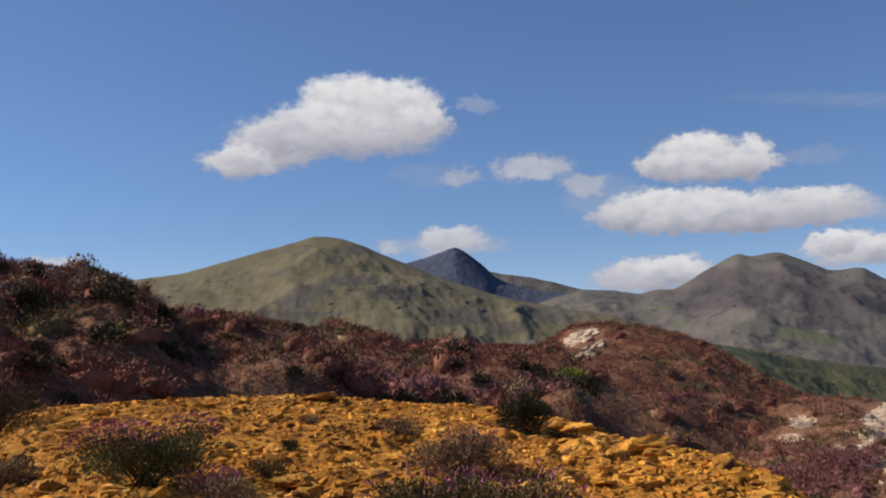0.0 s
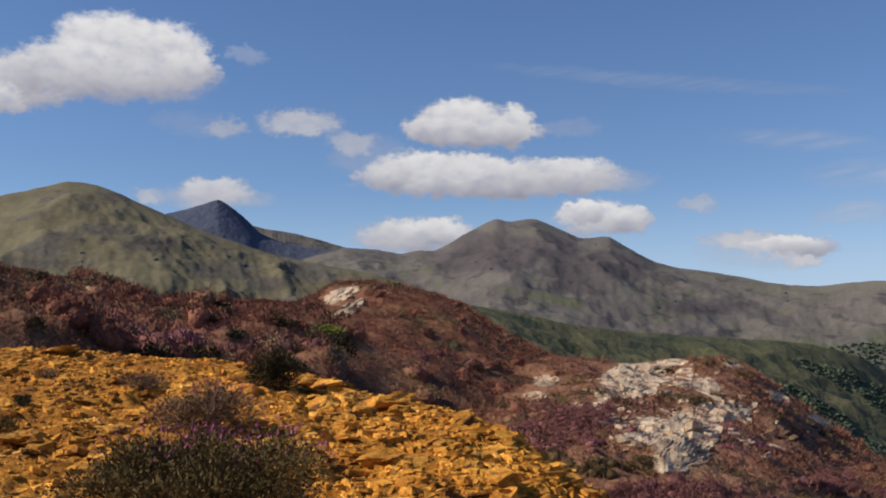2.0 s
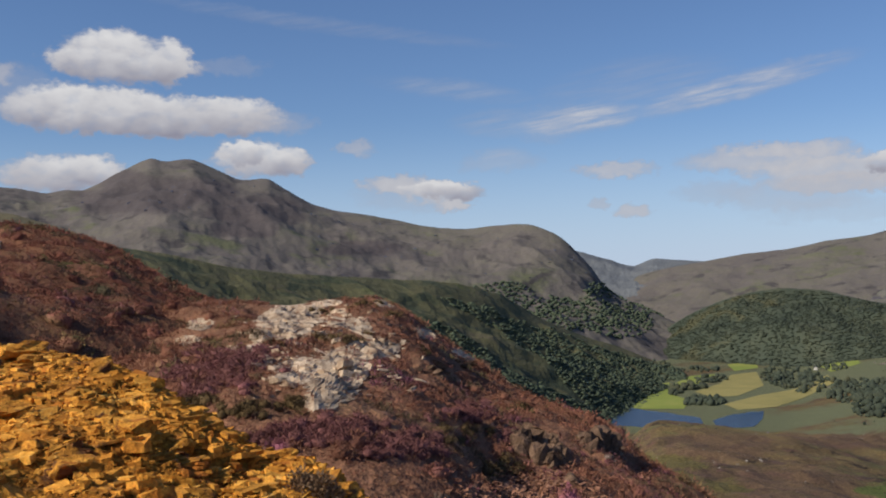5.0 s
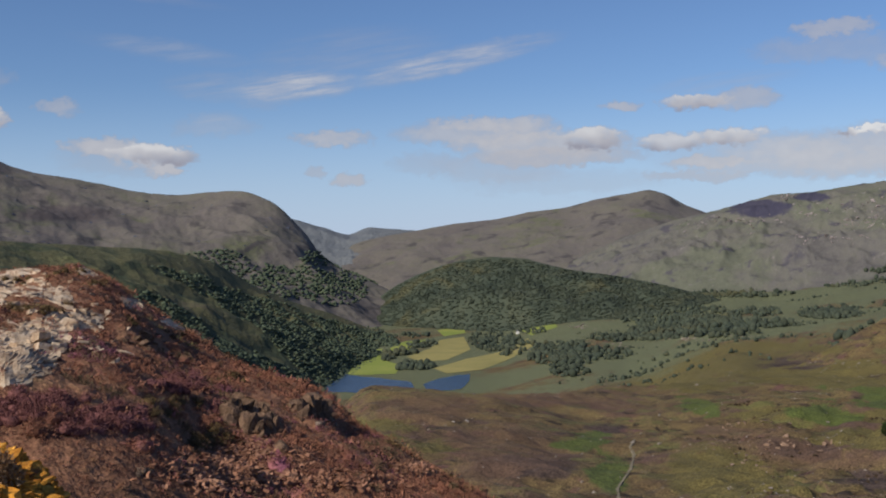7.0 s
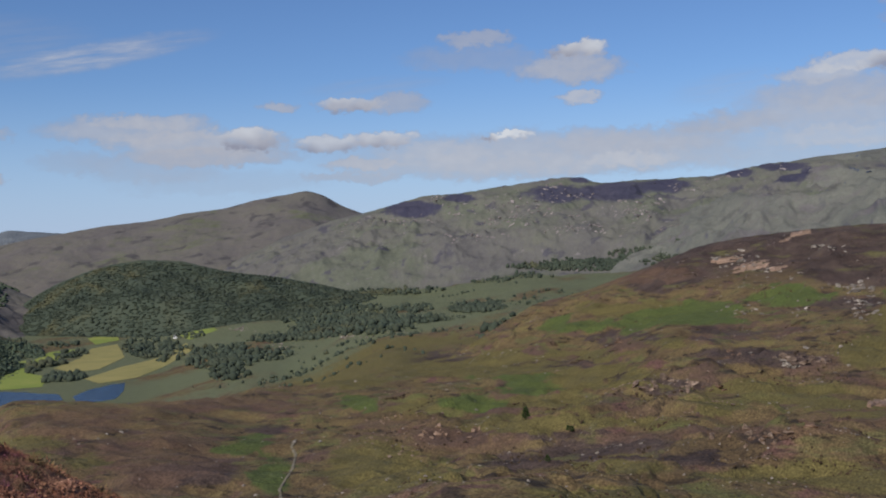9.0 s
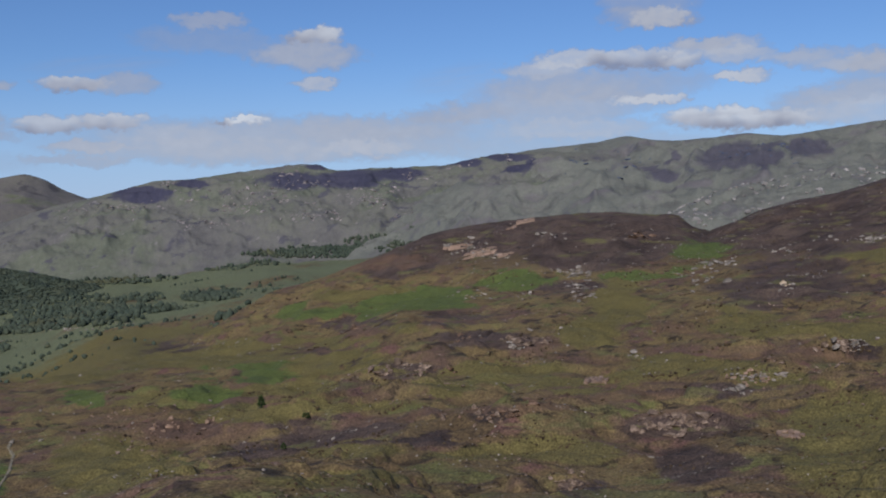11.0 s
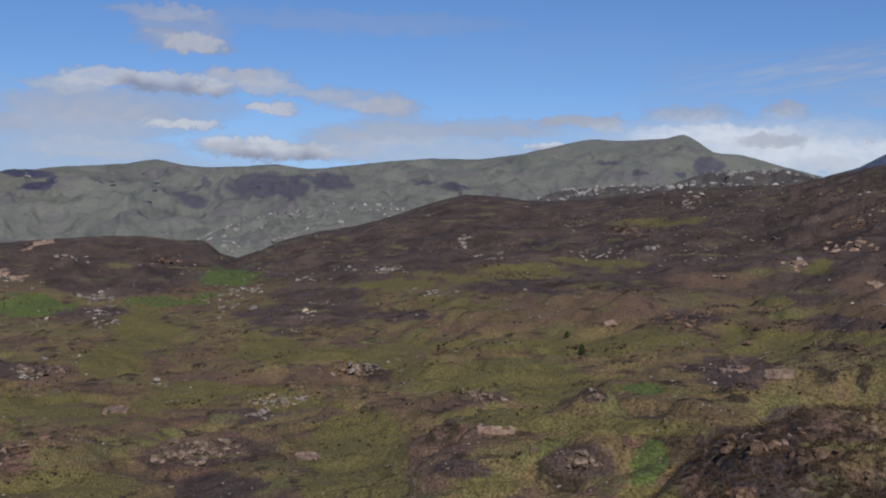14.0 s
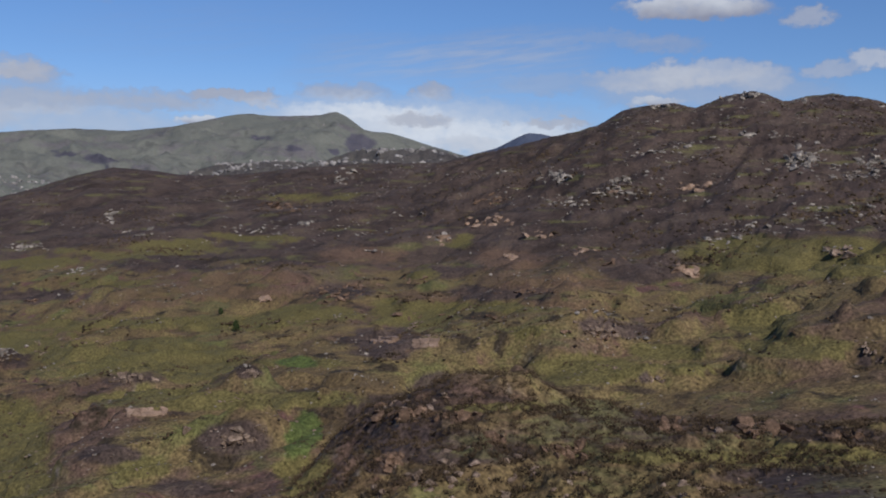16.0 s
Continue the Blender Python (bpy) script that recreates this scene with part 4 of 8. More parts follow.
bracken_slope(44.55, -9.05, 2.97, 0.83)
bracken_slope(51.54, -8.45, 3.67, 0.39)
bracken_slope(54.60, -8.83, 2.15, 0.39)
bracken_slope(63.71, -10.56, 2.70, 0.35)
bracken_slope(74.54, -2.47, 3.27, 0.40)
bracken_slope(70.25, -6.98, 1.71, 0.20)
bracken_slope(61.31, -9.97, 2.73, 0.24)
bracken_slope(47.78, -12.45, 2.42, 0.76)


# dark cliffs, and cloud shadow put in as colour, given in the same way
CLIFFS_AND_SHADE = []


def cliff_or_shade(bearing, dip, half_width, half_height):
    CLIFFS_AND_SHADE.append((bearing, dip, half_width, half_height))


cliff_or_shade(-5.67, 5.94, 1.85, 0.49)
cliff_or_shade(-3.22, 5.22, 2.46, 0.62)
cliff_or_shade(0.44, 3.91, 3.08, 0.74)
cliff_or_shade(-7.50, 5.60, 1.54, 0.37)
cliff_or_shade(2.87, 3.23, 1.85, 0.55)
cliff_or_shade(-9.93, 4.12, 2.46, 0.49)
cliff_or_shade(-5.03, 7.71, 1.54, 0.37)
cliff_or_shade(16.83, 4.89, 4.00, 1.08)
cliff_or_shade(14.07, 5.25, 2.15, 1.08)
cliff_or_shade(20.50, 3.89, 4.00, 1.23)
cliff_or_shade(14.34, 4.38, 4.62, 1.08)
cliff_or_shade(19.92, 2.91, 2.46, 0.77)
cliff_or_shade(26.22, 1.74, 3.69, 0.62)
cliff_or_shade(56.98, 1.19, 2.07, 0.28)
cliff_or_shade(62.78, 1.59, 2.03, 0.36)
cliff_or_shade(65.48, 1.94, 1.20, 0.27)
cliff_or_shade(70.44, 2.02, 2.31, 0.62)
cliff_or_shade(73.25, 2.06, 2.61, 0.61)
cliff_or_shade(75.98, 2.25, 2.17, 0.51)
cliff_or_shade(62.58, 1.31, 1.72, 0.40)
cliff_or_shade(65.05, 2.00, 0.98, 0.31)
cliff_or_shade(71.75, 2.73, 0.82, 0.23)
cliff_or_shade(73.70, 2.05, 2.26, 0.69)
cliff_or_shade(76.00, 2.37, 2.06, 0.37)
cliff_or_shade(79.69, 2.77, 1.49, 0.32)
cliff_or_shade(82.15, 3.04, 1.65, 0.27)
cliff_or_shade(89.66, 2.18, 0.59, 0.30)
cliff_or_shade(90.68, 1.61, 0.76, 0.36)
cliff_or_shade(94.02, 2.86, 1.71, 0.82)
cliff_or_shade(95.29, 2.43, 0.84, 0.73)
cliff_or_shade(97.65, 3.00, 1.64, 0.58)
cliff_or_shade(83.36, 2.61, 0.55, 0.43)
cliff_or_shade(82.76, 2.39, 1.26, 0.35)
cliff_or_shade(90.16, 1.85, 1.34, 0.39)
cliff_or_shade(90.76, 2.67, 0.42, 0.54)
cliff_or_shade(93.48, 2.69, 1.67, 1.03)
cliff_or_shade(95.61, 2.78, 1.07, 0.85)
cliff_or_shade(97.14, 3.09, 0.92, 0.61)
cliff_or_shade(102.35, 3.08, 0.92, 0.27)
cliff_or_shade(104.19, 2.86, 1.22, 0.37)
cliff_or_shade(112.56, 4.19, 0.76, 0.18)
cliff_or_shade(117.55, 3.99, 1.00, 0.75)
cliff_or_shade(116.29, 3.52, 0.85, 0.23)
cliff_or_shade(120.15, 3.24, 2.15, 0.29)
cliff_or_shade(114.30, 3.71, 0.69, 0.24)


# marks where cliffs or painted cloud shadow darken a far ridge
def mark_cliffs_and_shade(ob):
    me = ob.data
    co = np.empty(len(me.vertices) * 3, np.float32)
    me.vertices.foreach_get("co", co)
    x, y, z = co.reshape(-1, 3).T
    b = np.degrees(np.arctan2(x, y)) + 0.8 * turbulence(x / 90, y / 90, 5, 63, gain=0.65)
    e = np.degrees(np.arctan2(z - EYE, np.hypot(x, y))) + 0.18 * turbulence(x / 90, y / 90, 5, 64, gain=0.65)
    h = np.zeros(len(x))
    for pb, pe, w, hh in CLIFFS_AND_SHADE:
        h = np.maximum(h, np.exp(-(((b - pb) / w) ** 2 + ((e - pe) / hh) ** 2) ** 1.5))
    me.attributes.new("dark_or_shade", "FLOAT", "POINT").data.foreach_set("value", (h * 1.1 - 0.3).astype(np.float32))


def landform(name, crest, dist, foot, material, step=0.1, rows=90, shape=1.0, rough=0.0, size=50.0, rag=0.0, rag_size=1.0, back=0.3,
             gullies=0.0, gully_size=3.0, seed=1, label="", category="", foot_blend=0.35, turf=(), skirt=0.0):
    """A hill seen from the standing place: crest (bearing, rise in degrees), dist (bearing, metres) of the crest,
    foot (bearing, metres, rise). It rises from the foot to the crest and falls away behind. rough: metres of relief."""
    az = np.arange(crest[0][0], crest[-1][0] + step / 2, step)
    rise = blend(crest, az)
    rise = rise + rag * turbulence(az / rag_size, az * 0 + seed * 3.7, 5, seed, gain=0.6)
    d = blend(dist, az)
    fd, fe = blend([(a, b) for a, b, c in foot], az), blend([(a, c) for a, b, c in foot], az)
    zc, zf = d * np.tan(np.radians(rise)), fd * np.tan(np.radians(fe))
    s = np.linspace(0, 1, rows)
    S, A = np.meshgrid(s, az)
    r = fd[:, None] + (d - fd)[:, None] * S
    wide = np.exp(-0.5 * (np.arange(-60, 61) * step / 1.8) ** 2)
    soft = np.convolve(np.pad(zc, 60, mode="edge"), wide / wide.sum(), "valid")
    ridge = soft[:, None] + (zc - soft)[:, None] * S ** 5
    z = zf[:, None] + (ridge - zf[:, None]) * S ** shape
    X, Y = r * np.sin(np.radians(A)), r * np.cos(np.radians(A))
    env = np.clip((1 - S) * 6, 0, 1) * np.clip(S * 4 + 0.3, 0, 1)
    z = z + rough * env * turbulence(X / size, Y / size, 6, seed + 20, True, 0.55)
    if gullies:
        wob = turbulence(X / size / 2, Y / size / 2, 3, seed + 50) * 1.2
        z = z + gullies * env * turbulence(A / gully_size + wob, S * 1.2, 5, seed + 40, True)
    if foot_blend:
        k = np.clip(S / foot_blend, 0, 1)
        k = k * k * (3 - 2 * k)
        low = ground_z(np.broadcast_to(A, r.shape), r) - EYE
        z = np.where(z < low - 0.5, z, (low - 0.002 * r * (1 - k)) * (1 - k) + z * k)
    cap = r * np.tan(np.radians(rise))[:, None] - (1 - S) * r * 0.004
    z = np.where(S < 1, np.minimum(z, cap), z)
    front = np.stack([X, Y, z + EYE], -1)
    sb = np.linspace(0.04, 1, 14)
    rb = d[:, None] * (1 + back * sb[None])
    zb = zc[:, None] - d[:, None] * back * (0.15 * sb + 0.55 * sb ** 2)[None]
    ab = np.radians(az)[:, None]
    rear = np.stack([rb * np.sin(ab), rb * np.cos(ab), zb + EYE], -1)
    whole = np.concatenate([front, rear], 1)
    if skirt:
        # the edge runs down into the ground below it
        inner = front[:, :1] * [skirt, skirt, 1]
        inner[..., 2] = np.minimum(ground_z(az, fd * skirt) - 0.3, front[:, 0, 2] - 0.3)[:, None]
        whole = np.concatenate([inner, whole], 1)
        whole = np.concatenate([whole[:1] - [0.8, 0, 2.5], whole, whole[-1:] - [-0.5, 0.3, 2.5]], 0)
    ob = sheet(name, whole, material)
    if turf:
        grow_turf(ob)
    tagged(ob, label, category, kind="structure")
    return front, az, ob


def spread(grid, az, n, seed, lo=0.0, hi=1.0, a0=-999, a1=999, near=1.0):
    """n chance points on a landform's front, evenly over the ground that shows; gives places and bearings."""
    rng = np.random.default_rng(seed)
    nu, nv = grid.shape[:2]
    k0, k1 = np.searchsorted(az, max(a0, az[0])), np.searchsorted(az, min(a1, az[-1])) - 1
    u = rng.uniform(k0, max(k1, k0 + 1) - 1e-3, n)
    v = (lo + (hi - lo) * rng.uniform(0, 1, n) ** near) * (nv - 1.001)
    i, j = u.astype(int), v.astype(int)
    fu, fv = (u - i)[:, None], (v - j)[:, None]
    p = (grid[i, j] * (1 - fu) + grid[i + 1, j] * fu) * (1 - fv) + (grid[i, j + 1] * (1 - fu) + grid[i + 1, j + 1] * fu) * fv
    return p, az[i]


# ---- the ground sheet: profiles (metres out, metres up) by bearing
PROFILES = {}


def profile(bearing, *points):
    PROFILES[bearing] = points


profile(-180, (1, 0), (20, -2), (100, -10), (400, -40), (1500, -100), (4950, -100))
profile(-60, (1, 0), (20, -1), (100, -10), (400, -40), (1500, -100), (4950, -100))
profile(-28, (1, 0), (6, 0.0), (20, 0.4), (40, 0), (150, -20), (1000, -120), (4950, -120))
profile(0, (1, 0), (7, -0.1), (12, 0.1), (20, 0.4), (60, -2), (150, -20), (800, -150), (4950, -100))
profile(20, (1, -0.2), (4, -0.9), (8, -1.4), (12, -2.2), (25, -4.5), (60, -8), (150, -40), (800, -180), (4950, -120))
profile(35, (1, -0.3), (4, -1.2), (10, -3.0), (25, -8), (45, -13), (100, -27), (300, -80), (800, -190), (1350, -216), (3000, -216), (4950, -120))
profile(42, (1, -0.4), (4, -1.5), (10, -3.6), (40, -12), (100, -25), (180, -43), (300, -52), (450, -58.5), (600, -85), (1000, -180), (1350, -216), (3000, -216), (4000, -180), (4950, -120))
profile(48, (1, -0.4), (4, -1.5), (10, -4), (40, -14), (100, -26), (180, -43), (300, -55), (450, -63.5), (600, -95), (1000, -185), (1350, -216), (2200, -216), (3000, -216), (4000, -170), (4950, -120))
profile(55, (1, -0.4), (4, -1.5), (10, -4), (40, -14), (100, -26), (220, -51.6), (330, -60.8), (480, -74), (600, -85), (750, -105), (1100, -165), (1500, -190), (2200, -190), (3000, -165), (4000, -110), (4950, -80))
profile(62, (1, -0.4), (4, -1.5), (10, -4), (40, -14), (100, -26), (200, -46), (330, -60), (520, -76), (800, -98), (1300, -130), (2000, -150), (3000, -140), (4000, -80), (4950, -60))
profile(70, (1, -0.4), (4, -1.5), (10, -4), (40, -14), (100, -26), (200, -46), (330, -58), (520, -72), (800, -86), (1300, -108), (2000, -120), (3000, -110), (4000, -60), (4950, -40))
profile(78, (1, -0.4), (4, -1.5), (10, -4), (40, -14), (80, -22), (150, -38.6), (260, -45), (420, -50), (700, -52), (900, -60), (1400, -95), (2000, -105), (3000, -90), (4000, -40), (4950, -20))
profile(88, (1, -0.4), (4, -1.5), (10, -4), (40, -14), (80, -22), (150, -38.6), (260, -44), (420, -48), (700, -42), (1000, -30), (1400, -80), (3000, -60), (4950, -20))
profile(98, (1, -0.4), (4, -1.5), (10, -4), (40, -13), (70, -20), (140, -36), (190, -38), (330, -42), (560, -38), (900, -15), (1400, -60), (3000, -40), (4950, 0))
profile(108, (1, -0.4), (4, -1.5), (10, -4), (30, -11), (60, -18), (120, -31), (180, -33), (300, -33), (480, -24), (750, -5), (1300, -20), (3000, 0), (4950, 0))
profile(118, (1, -0.4), (4, -1.5), (10, -4), (30, -11), (60, -17), (110, -27), (160, -28), (260, -27), (450, -14), (700, 5), (1300, 0), (3000, 0), (4950, 0))
profile(130, (1, -0.4), (4, -1.5), (10, -4), (30, -11), (50, -15), (90, -21), (150, -22), (240, -18), (400, -4), (700, 30), (1300, 0), (4950, 0))
profile(146, (1, -0.4), (4, -1.5), (10, -4), (30, -9), (40, -11), (80, -17), (130, -17), (220, -10), (380, 6), (700, 40), (1300, 0), (4950, 0))
profile(180, (1, 0), (20, -2), (100, -10), (400, -40), (1500, -100), (4950, -100))


BUMPS = []


def ground_z(bearing, r):
    """Height of the ground sheet at a bearing (degrees, array) and distance (array)."""
    keys = np.array(sorted(PROFILES))
    bearing, r = np.broadcast_arrays(np.asarray(bearing, float), np.asarray(r, float))
    k = np.clip(np.searchsorted(keys, bearing) - 1, 0, len(keys) - 2)
    t = (bearing - keys[k]) / (keys[k + 1] - keys[k])
    t = t * t * (3 - 2 * t)
    lr = np.log(np.maximum(r, 0.5))
    z = np.zeros(r.shape)
    for q, key in enumerate(keys):
        pr = PROFILES[key]
        zq = np.interp(lr, [math.log(a) for a, b in pr], [b for a, b in pr])
        w = np.where(k == q, 1 - t, np.where(k + 1 == q, t, 0))
        z += w * zq
    x, y = r * np.sin(np.radians(bearing)), r * np.cos(np.radians(bearing))
    hummock = np.clip((r - 60) / 120, 0, 1) * np.clip((z + 205) / 40, 0, 1)
    z = z + hummock * (turbulence(x / 80, y / 80, 3, 5) * 5.0 + turbulence(x / 26, y / 26, 4, 6, True) * 2.6 + turbulence(x / 9, y / 9, 3, 8, True) * 0.8) + hummock * np.clip((r - 400) / 500, 0, 1) * turbulence(x / 150, y / 150, 4, 7) * 11
    for bx, by, w, h in BUMPS:
        d = math.hypot(bx, by)
        side, away = (x * by - y * bx) / d, (x * bx + y * by) / d - d
        q = (side / w) ** 2 + (away / (0.55 * w)) ** 2
        if np.min(q) < 4:
            q = q * (1 + 0.5 * turbulence(x / 4 + bx, y / 4, 3, 74))
            z = z + h * np.exp(-np.clip(q, 0, 9) ** 1.6)
    # low rocky scarps that face this way and that
    n = turbulence(x / 48, y / 48, 4, 71) + 0.25 * turbulence(x / 9, y / 9, 3, 72)
    near = np.clip((r - 80) / 40, 0, 1) * np.clip((700 - r) / 300, 0, 1) * np.clip((bearing - 58) / 6, 0, 1)
    z = z + near * turbulence(x / 7, y / 7, 3, 73) * 0.55
    for level in (-0.22, 0.06, 0.30):
        z = z + near * 1.9 * np.clip((n - level) / 0.05, 0, 1)
    return z


def on_ground(bearing, dip):
    """The first place of the ground sheet on the line of sight at that bearing and dip (degrees, up is positive)."""
    r = np.geomspace(60, 4900, 420)
    z = ground_z(np.full_like(r, bearing), r)
    over = z - EYE - r * math.tan(radians(dip))
    hit = np.nonzero(over >= 0)[0]
    k = hit[0] if len(hit) else len(r) - 1
    t = over[k] / (over[k] - over[k - 1]) if k and over[k] > 0 else 0.0
    far, up = r[k] + (r[k - 1] - r[k]) * t, float(z[k] + (z[k - 1] - z[k]) * t)
    return Vector((far * math.sin(radians(bearing)), far * math.cos(radians(bearing)), up))


def add_bump(bearing, dip, half_width, height):
    """A low rocky knoll on the moor, half_width in degrees."""
    p = on_ground(bearing, dip)
    BUMPS.append((p.x, p.y, p.length * radians(half_width), height))


add_bump(105.91, -8.76, 2.00, 2.2)
add_bump(112.21, -8.58, 1.23, 2)
add_bump(111.24, -12.04, 2.92, 3.5)
add_bump(91.07, -11.66, 3.38, 3)
add_bump(99.17, -7.35, 1.85, 2)
add_bump(121.46, -7.09, 3.38, 1.5)
add_bump(130.86, -6.00, 2.46, 2.5)
add_bump(90.60, -11.71, 3.69, 3)
add_bump(80.59, -11.13, 2.77, 2.5)
add_bump(85.13, -14.55, 2.15, 2)
add_bump(75.72, -8.45, 3.38, 2.5)
add_bump(82.53, -7.15, 1.85, 2.5)
add_bump(133.89, -8.59, 1.85, 1.5)
add_bump(82.94, -10.95, 3.08, 3)
add_bump(98.82, -7.36, 2.15, 2)
add_bump(117.66, -4.34, 2.46, 2)


def make_ground():
    az = np.concatenate([np.arange(-180, -30, 3.0), np.arange(-30, 34, 0.8), np.arange(34, 150, 0.28), np.arange(150, 180, 3.0)])
    r = np.concatenate([[0.01], np.geomspace(1, 58, 40), np.geomspace(60, 900, 290), np.geomspace(910, 4950, 90)])
    A, R = np.meshgrid(az, r, indexing="ij")
    Z = ground_z(A, R)
    grid = np.stack([R * np.sin(np.radians(A)), R * np.cos(np.radians(A)), Z], -1)
    ob = sheet("ground", grid, MOOR, closed=True)
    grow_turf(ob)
    tagged(ob, "rolling moorland of brown heather and green turf", "moorland", kind="structure")
    return grid[(az >= 34) & (az < 150)], az[(az >= 34) & (az < 150)]


GROUND, GROUND_AZ = make_ground()

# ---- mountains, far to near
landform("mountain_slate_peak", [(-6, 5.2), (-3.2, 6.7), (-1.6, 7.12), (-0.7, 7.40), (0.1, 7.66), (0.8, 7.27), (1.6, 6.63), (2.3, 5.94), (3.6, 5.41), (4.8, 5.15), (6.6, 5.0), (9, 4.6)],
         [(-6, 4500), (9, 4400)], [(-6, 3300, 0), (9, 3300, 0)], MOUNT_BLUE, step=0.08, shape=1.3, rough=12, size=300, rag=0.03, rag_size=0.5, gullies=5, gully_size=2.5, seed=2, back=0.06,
         label="slate peak tinted dark blue with haze, rising behind the green mountain", category="mountain")
landform("mountain_shoulder", [(0.5, 5.9), (1.7, 6.32), (2.7, 6.11), (3.9, 5.95), (5.4, 5.59), (6.8, 5.17), (9, 4.6)],
         [(0, 4650), (10, 4650)], [(0, 4300, 3.5), (10, 4300, 3.5)], MOUNT_GREY, step=0.04, rows=30, rough=15, size=150, rag=0.03, rag_size=0.4, seed=3, back=0.03, foot_blend=0,
         label="pale scree shoulder of a distant slate peak", category="mountain")
GREEN = landform("mountain_green", [(-36, 3.0), (-24, 4.6), (-16.5, 6.16), (-14.7, 6.41), (-12.3, 7.07), (-10.2, 7.66), (-8.7, 8.05), (-7.5, 8.38), (-6.2, 8.24), (-5.0, 7.86), (-3.8, 7.32), (-2.8, 6.90), (-1.3, 6.25), (0.8, 5.49), (2.9, 4.81), (5.4, 4.28), (8.5, 3.7), (12, 2.6)],
         [(-36, 3000), (-7, 3000), (5, 2500), (12, 2200)], [(-36, 900, -6), (12, 900, -6)], MOUNT_GREEN, step=0.11, rows=75, shape=1.15, rough=28, size=240, rag=0.035, rag_size=0.6, gullies=6, gully_size=3, seed=4,
         label="broad grassy mountain with dark crags on its flank", category="mountain")
TWIN = landform("mountain_twin_peak", [(4, 4.3), (5.4, 4.75), (6.8, 5.11), (8.7, 5.0), (9.9, 4.81), (10.8, 4.98), (11.7, 4.97), (12.4, 5.29), (13.8, 6.06), (15.1, 6.64), (15.8, 6.51), (17.3, 6.60), (18.3, 6.15), (19.7, 5.54), (21.2, 5.56), (22.2, 4.95), (23.6, 4.17), (25.1, 3.76), (26.6, 3.55), (28.1, 3.24), (29.7, 2.86), (31.7, 2.7), (33.4, 2.83), (35.2, 2.86), (36.1, 2.56), (36.9, 2.15), (37.7, 1.4), (38.6, 0.36), (39.3, -0.72), (40.2, -1.34), (41.4, -1.83), (43, -2.6), (45, -3.5), (47, -4.7), (48.5, -5.6)],
         [(4, 4300), (17, 4200), (28, 3800), (37, 3350), (43, 3200), (48.5, 3150)], [(4, 1500, -3), (20, 1500, -5), (30, 1900, -5.5), (43, 2700, -5.0), (48.5, 2900, -5.6)], MOUNT_GREY, step=0.11, rows=85, shape=1.35, rough=38, size=330, rag=0.05, rag_size=0.7, gullies=12, gully_size=5, seed=5,
         label="long grey mountain ridge with twin rocky summits", category="mountain")
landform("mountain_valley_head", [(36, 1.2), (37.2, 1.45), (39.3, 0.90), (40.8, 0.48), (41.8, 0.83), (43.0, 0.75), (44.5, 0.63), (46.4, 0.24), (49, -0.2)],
         [(36, 4700), (49, 4700)], [(36, 3700, -2.4), (49, 3700, -2.4)], MOUNT_PALE, step=0.05, rows=50, rough=25, size=250, rag=0.04, rag_size=0.5, seed=6, back=0.04, foot_blend=0.2,
         label="pale hazy hills closing the head of the valley", category="mountain")
landform("mountain_broad_peak", [(35, -3.2), (38, -1.4), (40, -0.45), (41.5, 0.1), (44.5, 0.63), (46.4, 0.94), (48.8, 1.18), (50.7, 1.54), (52.5, 1.72), (54.3, 2.16), (55.8, 2.40), (57.0, 2.58), (57.9, 2.29), (58.8, 1.76), (59.8, 1.35), (61.3, 0.81), (64, 0.2)],
         [(35, 4300), (50, 4450), (64, 4600)], [(35, 3500, -3.6), (64, 3000, -3)], MOUNT_GREY, step=0.1, rows=60, shape=1.25, rough=26, size=420, rag=0.025, rag_size=0.6, gullies=6, gully_size=4, seed=7, back=0.06,
         label="long grey-green ridge rising to a broad peak", category="mountain")
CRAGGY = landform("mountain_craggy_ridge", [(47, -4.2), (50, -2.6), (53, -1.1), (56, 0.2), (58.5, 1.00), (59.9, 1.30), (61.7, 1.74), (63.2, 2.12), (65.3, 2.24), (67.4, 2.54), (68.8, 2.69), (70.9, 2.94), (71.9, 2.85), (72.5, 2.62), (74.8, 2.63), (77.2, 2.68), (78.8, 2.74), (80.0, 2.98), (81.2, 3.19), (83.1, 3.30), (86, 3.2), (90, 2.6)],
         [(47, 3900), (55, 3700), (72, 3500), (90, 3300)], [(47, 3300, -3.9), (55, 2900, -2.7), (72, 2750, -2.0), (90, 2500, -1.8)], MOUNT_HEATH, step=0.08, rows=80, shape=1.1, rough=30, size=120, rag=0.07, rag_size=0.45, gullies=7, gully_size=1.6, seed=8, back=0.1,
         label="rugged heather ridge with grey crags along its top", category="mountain")
